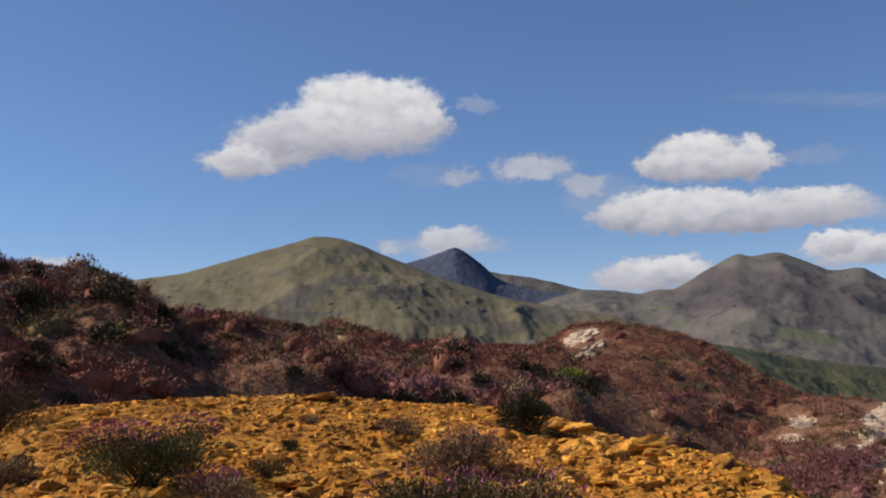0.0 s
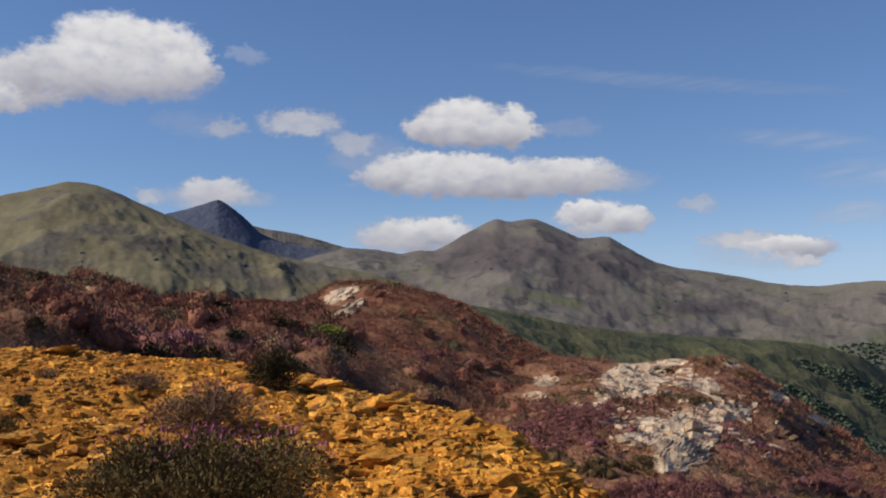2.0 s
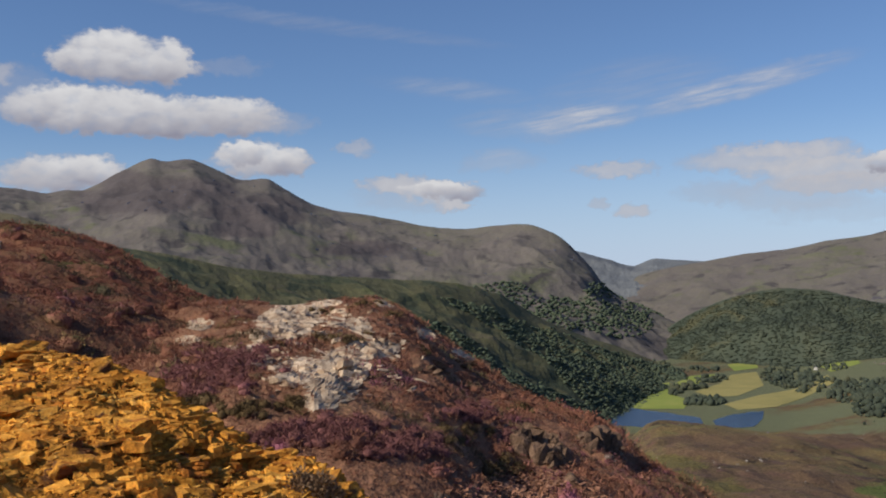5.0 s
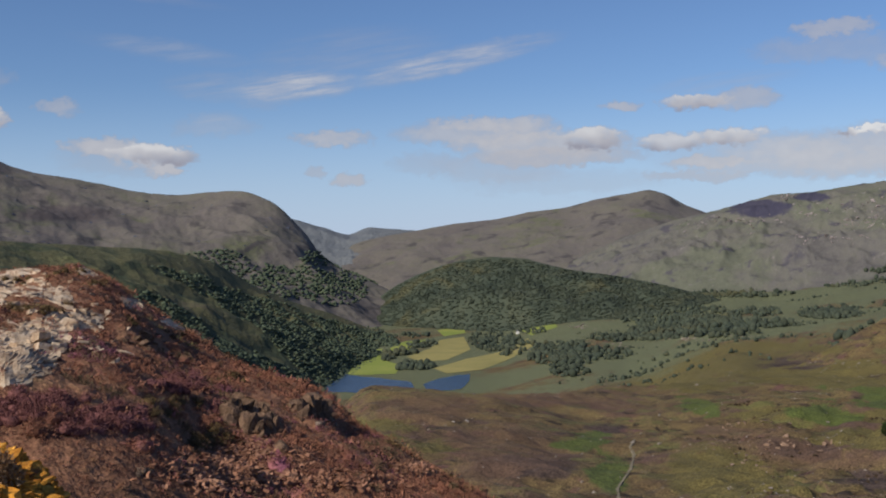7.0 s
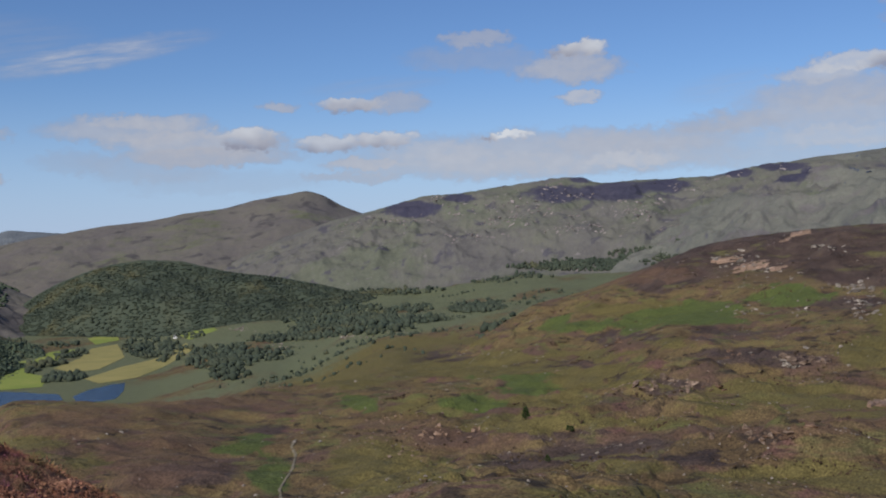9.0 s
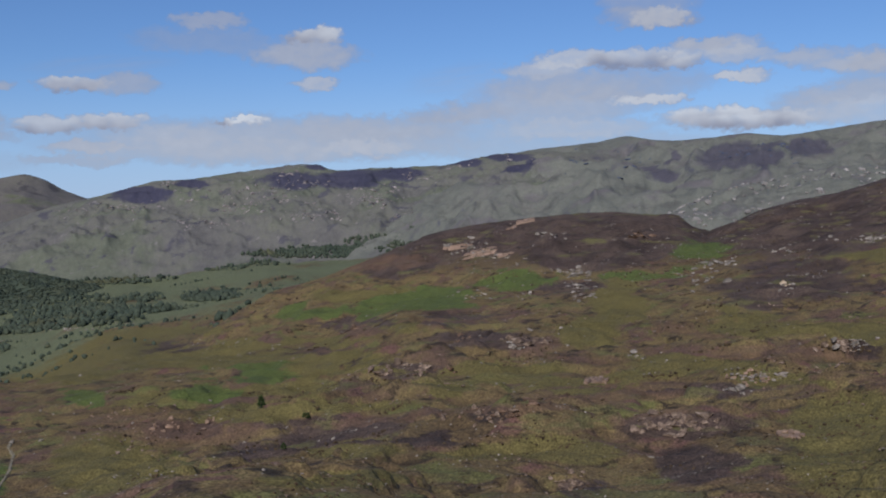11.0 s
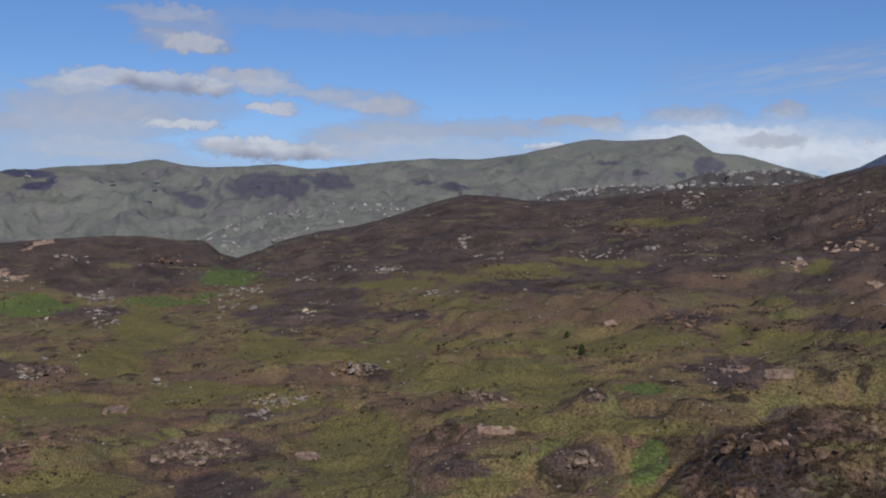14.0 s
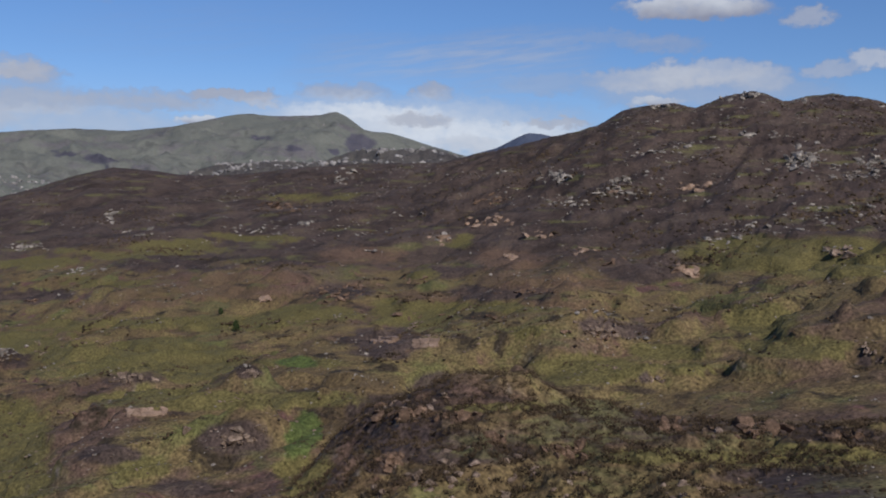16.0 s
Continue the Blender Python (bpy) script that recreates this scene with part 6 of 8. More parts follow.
spots = [at_form(LEFT_HILL, min(b, 6.8), e)[0] for b, e in np.array([5.81, 0.48]) + rr.normal(size=(110, 2)) * [0.36, 0.07]]
strew("bilberry_patch", TUFTS, spots, rr.uniform(0.55, 0.85, 110), BILBERRY, 37, smooth=True, label="bright green bilberry patch in brown heather", category="bilberry")

# ---- white quartz on the spur and the knoll


def pavement(name, form, spots, material, label, cell, slant=0.3, gap=0.10, group="", category="rock outcrop", lift=(0.05, 0.22), seed=3):
    """Bare rock cracked into slabs: spots (bearing, dip, half width, half height); cell: slab width and height in degrees."""
    rr = np.random.default_rng(seed)
    find = (lambda b, e: at_form(form, b, e)[0]) if form else on_ground
    at = find(spots[0][0], spots[0][1])
    root = thing(name, at, label, category, group)
    for b, e, w, h in spots:
        nx, ny = max(1, int(round(2 * w / cell[0]))), max(1, int(round(2 * h / cell[1])))
        J = rr.uniform(-0.27, 0.27, (nx + 1, ny + 1, 2))
        for i in range(nx):
            for j in range(ny):
                cx, cy = (i + 0.5) / nx * 2 - 1, (j + 0.5) / ny * 2 - 1
                if np.hypot(cx, cy) + rr.uniform(-0.45, 0.25) > 0.95 or rr.uniform() < 0.05:
                    continue
                ring = []
                for di, dj in ((0, 0), (0.5, -0.12), (1, 0), (1.1, 0.5), (1, 1), (0.5, 1.1), (0, 1), (-0.08, 0.5)):
                    if di in (0, 1) and dj in (0, 1):
                        x, y = i + di + J[i + di, j + dj, 0], j + dj + J[i + di, j + dj, 1]
                    else:
                        x, y = i + di + rr.uniform(-0.1, 0.1), j + dj + rr.uniform(-0.1, 0.1)
                    ring.append((x, y))
                ring = np.array(ring)
                mid = ring.mean(0)
                ring = mid + (ring - mid) * (1 - gap * rr.uniform(0.5, 2.0))
                up = rr.uniform(*lift) * np.linalg.norm(at) / 60
                tip = rr.normal(size=2) * 0.10 * up
                top, low = [], []
                for x, y in ring:
                    bb, ee = b + (x / nx * 2 - 1) * w, e + (y / ny * 2 - 1) * h + slant * (x / nx * 2 - 1) * h
                    q = find(bb, ee) - at
                    k = (x - mid[0]) * tip[0] + (y - mid[1]) * tip[1]
                    top.append(q + Vector((0, 0, up + k + rr.uniform(-0.1, 0.1) * up)))
                    low.append(q + Vector((0, 0, -0.5 * up - 0.1)))
                c = sum(top, Vector()) / 8 + Vector((0, 0, 0.25 * up))
                mids = [t.lerp(c, 0.18) + Vector((0, 0, 0.12 * up)) for t in top]
                v = [p[:] for p in (*mids, *top, *low, c)]
                f = []
                for q in range(8):
                    r = (q + 1) % 8
                    f += [(q, r, 24), (q, 8 + q, 8 + r), (q, 8 + r, r), (8 + q, 16 + q, 16 + r), (8 + q, 16 + r, 8 + r)]
                part("slab", (np.array(v), np.array(f)), material, root)
    return root


def rock_face(form, spots, material, root, grain, crack, proud, seed):
    """Bare rock standing proud of a slope, split into blocks by cracks, as parts of a thing.
    spots: (bearing, dip, half width, half height, slant); grain: block size in metres, along and across."""
    rr = np.random.default_rng(seed)
    for b, e, w, h, slant in spots:
        mid, up = at_form(form, b, e)
        reach = mid.length * radians(1)
        nx, ny = int(np.clip(2.6 * w * reach / 0.085, 12, 90)), int(np.clip(2.6 * h * reach * 2.5 / 0.085, 10, 70))
        U, V = np.meshgrid(np.linspace(-1.3, 1.3, nx), np.linspace(-1.3, 1.3, ny), indexing="ij")
        P = np.array([at_form(form, b + u * w, e + (v + slant * u) * h)[0][:] for u, v in zip(U.ravel(), V.ravel())])
        X, Y = U * w * reach, (V * h + slant * U * h) * reach * 2.5
        n = max(6, int(8.0 * w * h * reach * reach * 2.5 / (grain[0] * grain[1])))
        sx, sy = rr.uniform(X.min(), X.max(), n), rr.uniform(Y.min(), Y.max(), n)
        D = np.hypot((X[..., None] - sx + 0.5 * (Y[..., None] - sy)) / grain[0], (Y[..., None] - sy) / grain[1])
        order = np.argsort(D, -1)[..., :2]
        d = np.take_along_axis(D, order, -1)
        gap = np.clip((d[..., 1] - d[..., 0]) / crack, 0, 1)
        step, tip = rr.uniform(0, 1, n)[order[..., 0]], rr.normal(size=n)[order[..., 0]]
        edge = np.hypot(U, V) + 0.26 * turbulence(P[:, 0] / 0.9, P[:, 1] / 0.9, 4, seed).reshape(U.shape)
        rise = proud * (0.35 + 0.65 * step + 0.25 * tip * (d[..., 0] - 0.4)) * gap - 0.04 * (1 - gap)
        rise = rise + 0.005 * turbulence(P[:, 0] / 0.25, P[:, 1] / 0.25, 3, seed + 1).reshape(U.shape)
        rise = np.where(edge < 0.95, rise, -0.12 - 0.5 * np.clip(edge - 0.95, 0, 1))
        grid = P.reshape(nx, ny, 3) + rise[..., None] * np.array(up) - np.array(mid)
        keep = edge < 1.15
        # only the piece that hangs together with the middle
        one = np.zeros_like(keep)
        one[nx // 2 - 2:nx // 2 + 3, ny // 2 - 2:ny // 2 + 3] = True
        for _ in range(nx + ny):
            wide = one.copy()
            wide[1:] |= one[:-1]
            wide[:-1] |= one[1:]
            wide[:, 1:] |= one[:, :-1]
            wide[:, :-1] |= one[:, 1:]
            one = wide & keep
        keep = one
        i, j = np.nonzero(keep[:-1, :-1] | keep[1:, :-1] | keep[1:, 1:] | keep[:-1, 1:])
        f = np.stack([i * ny + j, (i + 1) * ny + j, (i + 1) * ny + j + 1, i * ny + j + 1], -1)
        used, f = np.unique(f, return_inverse=True)
        part("rock_face", (grid.reshape(-1, 3)[used], f.reshape(-1, 4)), material, root, m=Matrix.Translation(mid - root.location))


quartz = thing("quartz_outcrop", at_form(SPUR, 22.24, -2.07)[0], "broad bare outcrop of white quartz with heather between", "rock outcrop")
rock_face(SPUR, ((22.24, -2.07, 2.15, 0.99, 0.35), (24.76, -1.97, 0.65, 0.57, 0.20), (25.97, -2.42, 0.78, 0.50, -0.30), (26.33, -3.75, 2.03, 0.57, 0.15),
                 (24.70, -5.40, 1.87, 1.45, 0.55), (23.82, -6.42, 0.90, 0.46, 0.30), (22.68, -4.67, 1.52, 0.72, 0.20), (20.75, -4.12, 0.75, 0.32, 0.00),
                 (24.34, -4.62, 0.97, 0.66, 0.30), (20.32, -3.46, 0.49, 0.26, 0.00), (19.25, -3.42, 0.49, 0.19, 0.00), (17.00, -2.93, 0.77, 0.29, 0.00),
                 (17.57, -2.12, 0.90, 0.32, 0.20), (24.25, -1.15, 0.97, 0.20, 0.00), (27.31, -1.23, 0.66, 0.24, -0.50), (34.45, -5.50, 0.82, 0.20, -1.20),
                 (31.65, -4.09, 0.88, 0.24, -1.20), (29.51, -2.94, 0.67, 0.27, -0.80)), QUARTZ, quartz, (0.8, 0.45), 0.07, 0.045, 5)
pavement("quartz_outcrop", KNOLL, [(6.71, 2.59, 0.95, 0.34), (7.12, 1.76, 0.75, 0.36), (6.22, 3.21, 0.7, 0.16)], QUARTZ,
         "pale quartz slabs breaking through the knoll's heather", (0.36, 0.13), slant=1.0, seed=6, lift=(0.03, 0.08))

rr = np.random.default_rng(44)
bits = [at_form(SPUR, 24.0 + u * 4.6, -3.5 + v * 2.0)[0] for u, v in rr.normal(size=(300, 2)) * 0.55]
strew("quartz_rubble", SHARDS, bits, np.clip(rr.lognormal(-1.3, 0.5, 300), 0.1, 0.7), QUARTZ, 45, 0.2, label="loose bits of pale quartz among heather", category="rubble")

# ---- crags and scree low on the spur


def crag(name, form, spots, material, label, size, category="crag", group="", tall=1.0):
    rr = np.random.default_rng(int(abs(spots[0][0]) * 100))
    at, _ = at_form(form, spots[0][0], spots[0][1]) if form else (on_ground(spots[0][0], spots[0][1]), None)
    root = thing(name, at, label, category, group)
    for b, e, w, h, count in spots:
        for _ in range(int(count * 2.2)):
            q = rr.normal(size=2) * 0.42
            if form:
                p, up = at_form(form, b + q[0] * w, e + q[1] * h)
            else:
                p = on_ground(b + q[0] * w, e + q[1] * h)
            s = p.length * 0.001 * rr.uniform(*size) * rr.uniform(0.5, 1.0)
            v, f = boulder(rr, 2, rr.uniform(0.4, 0.8) * tall, 14, (0.17, 0.36))
            part("block", (v, f), material, root, m=Matrix.Translation(p - at) @ pose(0, 0, s * 0.02, rr.normal() * 14, rr.normal() * 14, rr.uniform(0, 360)) @ Matrix.Diagonal((s, s, s, 1)))
    return root


crag("crag", SPUR, [(34.74, -8.73, 0.7, 0.7, 18), (36.25, -9.50, 0.9, 0.8, 20), (38.70, -8.94, 1.0, 0.6, 16)], CRAG_BROWN, "dark weathered crag jutting from the heather spur", (13, 36), tall=1.9)
crag("crag", SPUR, [(27.48, -5.08, 1.0, 0.4, 8), (29.92, -4.85, 1.4, 0.6, 10), (32.37, -4.61, 1.0, 0.3, 6)], CRAG_BROWN, "brown broken crag beside the white quartz", (9, 22))
crag("crag", SPUR, [(30.25, -11.42, 0.5, 0.3, 4), (39.30, -9.53, 0.5, 0.5, 5)], ROCK, "small grey crag among heather and scree", (10, 20))
for b, e, w, h, n, seed in ((34.90, -11.79, 3.2, 1.1, 1300, 41), (44.92, -12.02, 1.6, 0.4, 260, 42), (41.23, -12.66, 3.5, 0.5, 300, 43)):
    rr = np.random.default_rng(seed)
    q = rr.normal(size=(n, 2)) * 0.5
    p = [at_form(SPUR, b + u * w, e + v * h)[0] + Vector((0, 0, 0.12)) for u, v in q]
    strew("red_scree", SHARDS, p, rr.uniform(0.05, 0.2, n), SCREE, seed, 0.3, label="loose reddish scree among the heather", category="scree")


# ---------------------------------------------------------------- the spoil heap and its plants
HEAP_OB = HEAP[2]
rr = np.random.default_rng(51)
p, a = spread(HEAP[0], HEAP[1], 32000, 52, 0.12, 1.0, -30, 29, 0.75)
far = np.hypot(p[:, 0], p[:, 1])
strew("stone_litter", SHARDS, p, np.clip(rr.lognormal(-2.9, 0.6, len(p)), 0.02, 0.22), OCHRE, 53, 0.17, 0.35, parent=HEAP_OB, label="small loose ochre shards")
shapes = [mesh_from("stone", *shard(rr, int(rr.integers(5, 9)), rr.uniform(0.12, 0.32)), OCHRE) for _ in range(16)]
p, a = spread(HEAP[0], HEAP[1], 300, 54, 0.1, 0.98, -27, 27)
for q in p:
    s = float(np.clip(rr.lognormal(-2.4, 0.4), 0.06, 0.22))
    ob = new("stone", shapes[rr.integers(16)])
    ob.parent = HEAP_OB
    ob.matrix_basis = Matrix.Translation(Vector(q)) @ pose(0, 0, s * 0.02, rr.normal() * 14, rr.normal() * 14, rr.uniform(0, 360)) @ Matrix.Diagonal((s, s, s, 1))


def heap_boulder(b, e, size, flat=0.55, tone="orange ochre boulder lying on the spoil heap", lift=0.08):
    p, up = at_form(HEAP, b, e)
    size *= 0.78
    v, f = boulder(np.random.default_rng(int(abs(b * 131 + e * 37))), 3, flat * 0.72, 16)
    ob = new("boulder", mesh_from("boulder", v, f, OCHRE))
    ob.matrix_world = Matrix.Translation(p + Vector((0, 0, size * lift))) @ pose(0, 0, 0, (b * 7) % 22 - 11, (b * 13) % 24 - 12, b * 57 % 360) @ Matrix.Diagonal((size, size, size, 1))
    return tagged(ob, tone, "boulder", "boulders on the spoil heap")


for b, e, size, flat in ((-8.19, -4.56, 0.75, 0.3), (5.99, -2.28, 0.62, 0.5), (9.20, -3.37, 0.75, 0.5), (2.83, -2.56, 0.45, 0.45), (-7.11, -0.39, 0.8, 0.4),
                         (5.14, -2.07, 0.55, 0.5), (1.72, -2.51, 0.45, 0.5), (5.86, -3.34, 0.55, 0.5), (7.91, -3.71, 0.65, 0.5), (9.06, -6.12, 0.50, 0.6), (9.99, -3.72, 0.5, 0.4),
                         (17.21, -8.20, 0.34, 0.7), (15.15, -7.21, 0.36, 0.8), (13.16, -4.20, 0.45, 0.7), (22.06, -8.86, 0.42, 0.4), (22.47, -10.77, 0.26, 0.6), (25.49, -10.70, 0.32, 0.8),
                         (13.13, -6.46, 0.30, 0.8), (15.53, -9.58, 0.32, 0.7), (18.01, -10.47, 0.3, 0.6), (12.31, -8.63, 0.34, 0.8), (-21.74, -2.57, 0.6, 0.4), (-20.38, -4.16, 0.35, 0.5), (-17.71, -1.17, 0.4, 0.4)):
    heap_boulder(b, e, size, flat)


def bush(name, at, width, height, leaves, leaf_mat, label, flowers=0, stems=26, seed=1, category="heather", spray=0.019):
    """A low woody plant: curved stems, many small sprays of leaf, and blossom on the tips."""
    rr = np.random.default_rng(seed)
    root = thing(name, at, label, category)
    tv, tf, k = [], [], 0
    lobes = np.clip(rr.normal(size=(9, 3)), -1.4, 1.4) * [0.24, 0.24, 0.13] + [0, 0, 0.40]
    for _ in range(stems):
        tip = lobes[rr.integers(9)] + rr.normal(size=3) * 0.12
        w = 0.008 + 0.01 * rr.uniform()
        base = rr.normal(size=3) * [0.06, 0.06, 0] - [0, 0, 0.08]
        mid = base * 0.4 + tip * 0.6 + [0, 0, 0.05]
        for q0, q1 in ((base, mid), (mid, tip)):
            for c in range(3):
                a0, a1 = 2.1 * c, 2.1 * (c + 1)
                o0, o1 = np.array([math.cos(a0), math.sin(a0), 0]) * w, np.array([math.cos(a1), math.sin(a1), 0]) * w
                tv += [q0 + o0, q0 + o1, q1 + o1 * 0.6, q1 + o0 * 0.6]
                tf += [[k, k + 1, k + 2], [k, k + 2, k + 3]]
                k += 4
    s = np.array([width, width, height])
    part("woody_base", (np.array(tv) * s, np.array(tf)), TWIG, root, "thin woody stems")

    def sprays(n, shell, size, top=False):
        c = lobes[np.argsort(-lobes[:, 2])[rr.integers(3, size=n)]] if top else lobes[rr.integers(9, size=n)]
        d = rr.normal(size=(n, 3))
        d /= np.linalg.norm(d, axis=1)[:, None]
        if top:
            d[:, 2] = np.abs(d[:, 2]) + 0.3
        p = c + d * (rr.uniform(*shell, (n, 1)) * [0.26, 0.26, 0.34])
        p[:, 2] = np.abs(p[:, 2])
        p = p * s
        side = np.cross(d, rr.normal(size=(n, 3)))
        side /= np.linalg.norm(side, axis=1)[:, None]
        L = size * rr.uniform(0.6, 1.5, (n, 1))
        tip = p + (d * 0.9 + [0, 0, 0.25] + rr.normal(size=(n, 3)) * 0.35) * L
        v = np.stack([p - side * L * 0.34, p + side * L * 0.34, tip], 1).reshape(-1, 3)
        return v, np.arange(3 * n).reshape(-1, 3)

    part("foliage", sprays(leaves, (0.35, 1.1), spray), leaf_mat, root)
    if flowers:
        part("blossom", sprays(flowers, (0.95, 1.15), spray * 0.9, True), BLOSSOM, root, "purple heather blossom")
    return root


for b, e, w, h, n, mat_, fl, label, seed in (
        (-15.57, -4.25, 1.15, 0.60, 19000, FOLIAGE_GREEN, 1300, "green heather bush with purple blossom on orange stones", 61),
        (0.05, -4.36, 0.95, 0.5, 11000, FOLIAGE_DRY, 200, "grey-brown dry heather bush on orange stones", 62),
        (-2.78, -8.56, 1.2, 0.58, 25000, FOLIAGE_HEATH, 260, "large dark heather bush with a few purple flowers", 63),
        (2.39, -8.94, 1.15, 0.60, 25000, FOLIAGE_HEATH, 260, "large olive heather bush with scattered purple flowers", 64),
        (-22.81, -1.55, 1.5, 0.8, 9000, FOLIAGE_DARK, 30, "dark heather bush at the heap's edge", 66),
        (-12.29, -5.31, 0.75, 0.30, 4000, FOLIAGE_DRY, 350, "low greyish heather clump with faded pink flowers", 67),
        (-22.61, -4.17, 0.7, 0.35, 4000, FOLIAGE_DRY, 0, "low dry grey heather clump among stones", 68),
        (-3.07, -2.36, 0.55, 0.25, 2000, FOLIAGE_DRY, 60, "small dry heather tuft on orange stones", 69),
        (-9.82, -4.20, 0.40, 0.2, 1500, FOLIAGE_HEATH, 0, "small green heather tuft on orange stones", 70),
        (-8.63, -2.93, 0.22, 0.14, 700, FOLIAGE_DARK, 0, "tiny dark green tuft on orange stones", 71),
        (-7.66, -1.63, 0.28, 0.14, 700, FOLIAGE_DRY, 0, "tiny dry tuft on orange stones", 72),
        (23.79, -11.07, 0.30, 0.28, 2600, FOLIAGE_DRY, 0, "small leafless grey heather at the heap's foot", 73)):
    p, up = at_form(HEAP, b, e)
    bush("heather_bush", p, w, h, n, mat_, label, fl, seed=seed)
p, up = at_form(HEAP, 3.52, -2.46)
bush("evergreen_shrub", p, 0.66, 0.58, 10000, FOLIAGE_DARK, "dense dark green shrub standing on orange stones", 0, 30, 65, "shrub")

# ---------------------------------------------------------------- the moor: tufts, rocks, outcrops
rr = np.random.default_rng(81)
for name, form, n, seed, sz, stone, lo, hi, b0, b1, label in (
        ("crags_on_ridge", CRAGGY, 900, 111, (8, 24), CRAG_PINK, 0.35, 0.96, 62, 84, "pinkish crags breaking out of the rugged ridge"),
        ("crags_on_grassy_ridge", GRASSY, 500, 112, (8, 22), MOUNT_BLUE, 0.45, 0.95, 84, 98, "dark cliffs below the grassy crest"),
        ("crags_on_summit", GRASSY, 260, 113, (7, 18), CRAG_PINK, 0.5, 0.96, 109, 121, "grey crags round the pointed summit"),
        ("crags_on_twin_peak", TWIN, 700, 114, (7, 20), MOUNT_BLUE, 0.25, 0.95, 8, 40, "dark crags on the long grey mountain"),
        ("crags_on_green_mountain", GREEN, 420, 115, (6, 18), MOUNT_BLUE, 0.3, 0.9, -17, 8, "dark crag bands on the grassy mountain")):
    p, a = spread(form[0], form[1], n, seed, lo, hi, b0, b1)
    e = np.degrees(np.arctan2(p[:, 2] - EYE, np.hypot(p[:, 0], p[:, 1])))
    k = turbulence(a / 1.6 + e * 0.5, e / 0.7, 3, seed) > 0.12
    strew(name, [boulder(rng, 1, 0.5, 9, (0.2, 0.4)) for _ in range(8)], p[k] - [0, 0, 2.0], rr.uniform(*sz, k.sum()), stone, seed, 0.15, 0.5, label=label, category="crags")
g = np.random.default_rng(117)
p = np.array([at_form(CRAGGY, b + u * w, e + v * h)[0][:] for b, e, w, h in ((69.31, 1.47, 2.99, 0.73), (67.80, 0.75, 1.78, 0.42), (65.42, -0.15, 1.75, 0.30), (77.17, 0.08, 1.84, 0.43), (59.22, 0.73, 1.64, 0.29), (74.13, 1.07, 2.44, 0.37), (62.29, 0.87, 1.41, 0.24), (71.68, 0.21, 1.81, 0.30)) for u, v in g.normal(size=(60, 2)) * 0.5])
strew("pink_crags", [boulder(rng, 1, 0.55, 9, (0.2, 0.4)) for _ in range(8)], p - [0, 0, 2.0], g.uniform(5, 15, len(p)), CRAG_PINK, 118, 0.15, 0.5, label="pinkish crags in bands across the rugged ridge", category="crags")
FLAT_ROCKS = [boulder(rng, 1, 0.4, 8) for _ in range(10)]


def on_moor(n, seed, r0, r1, b0=36.0, b1=149.0, power=1.0):
    g = np.random.default_rng(seed)
    b = g.uniform(b0, b1, n)
    r = r0 * (r1 / r0) ** (g.uniform(0, 1, n) ** power)
    z = ground_z(b, r)
    return np.stack([r * np.sin(np.radians(b)), r * np.cos(np.radians(b)), z], -1), b, r


p, b, r = on_moor(15000, 82, 60, 650)
mask = turbulence(p[:, 0] / 30, p[:, 1] / 30, 4, 9) + rr.uniform(-0.25, 0.25, len(p)) > 0.02
p, r = p[mask], r[mask]
strew("moor_heather", [tuft(rng, 18) for _ in range(8)], p, rr.uniform(0.4, 1.0, len(p)) * np.clip(r / 200, 0.6, 1.4), MOOR_TUFT, 83, label="low brown heather clumps scattered over the moor", category="heather")
p, b, r = on_moor(10000, 84, 70, 900)
mask = turbulence(p[:, 0] / 45, p[:, 1] / 45, 4, 11) + rr.uniform(-0.2, 0.2, len(p)) > 0.10
p, r = p[mask], r[mask]
strew("moor_rocks", BOULDERS, p - [0, 0, 0.05], np.clip(rr.lognormal(-0.9, 0.5, len(p)), 0.2, 1.4) * np.clip(r / 250, 0.5, 1.6), RIDGE_ROCK, 85, label="small grey rocks scattered over the moor", category="rocks")
p, a = spread(BANK[0], BANK[1], 5200, 97, 0.1, 1.0)
strew("bank_heather", [tuft(rng, 30) for _ in range(8)], p, rr.uniform(0.5, 1.3, len(p)), MOOR_TUFT, 98, label="dark heather covering the crag bank", category="heather")
p, a = spread(BANK[0], BANK[1], 900, 99, 0.2, 1.0)
k = turbulence(p[:, 0] / 9, p[:, 1] / 9, 3, 31) > 0.15
strew("bank_rocks", BOULDERS, p[k], rr.uniform(0.3, 1.1, k.sum()), ROCK, 100, label="broken grey rocks along the bank", category="rocks")


def clusters(count, seed, place, per, wide):
    """Places in loose clusters: place(u, v) for chance u and v from 0 to 1; wide: metres."""
    g = np.random.default_rng(seed)
    out = []
    for _ in range(count):
        c = np.array(place(g.uniform(), g.uniform()))
        n = int(g.uniform(*per))
        w = g.uniform(*wide)
        turn = g.uniform(-0.5, 0.5)
        q = g.normal(size=(n, 2)) * [w, w * 0.35]
        r0 = math.hypot(c[0], c[1])
        away = np.array([c[0], c[1]]) / r0
        side = np.array([away[1], -away[0]])
        q[:, 1] += q[:, 0] * turn
        out.append(c[:2] + q[:, :1] * side + q[:, 1:] * away)
    return np.concatenate(out)


def moor_spot(u, v):
    b, r = 60 + 88 * u, 75 * (640 / 75) ** v
    return r * math.sin(radians(b)), r * math.cos(radians(b))


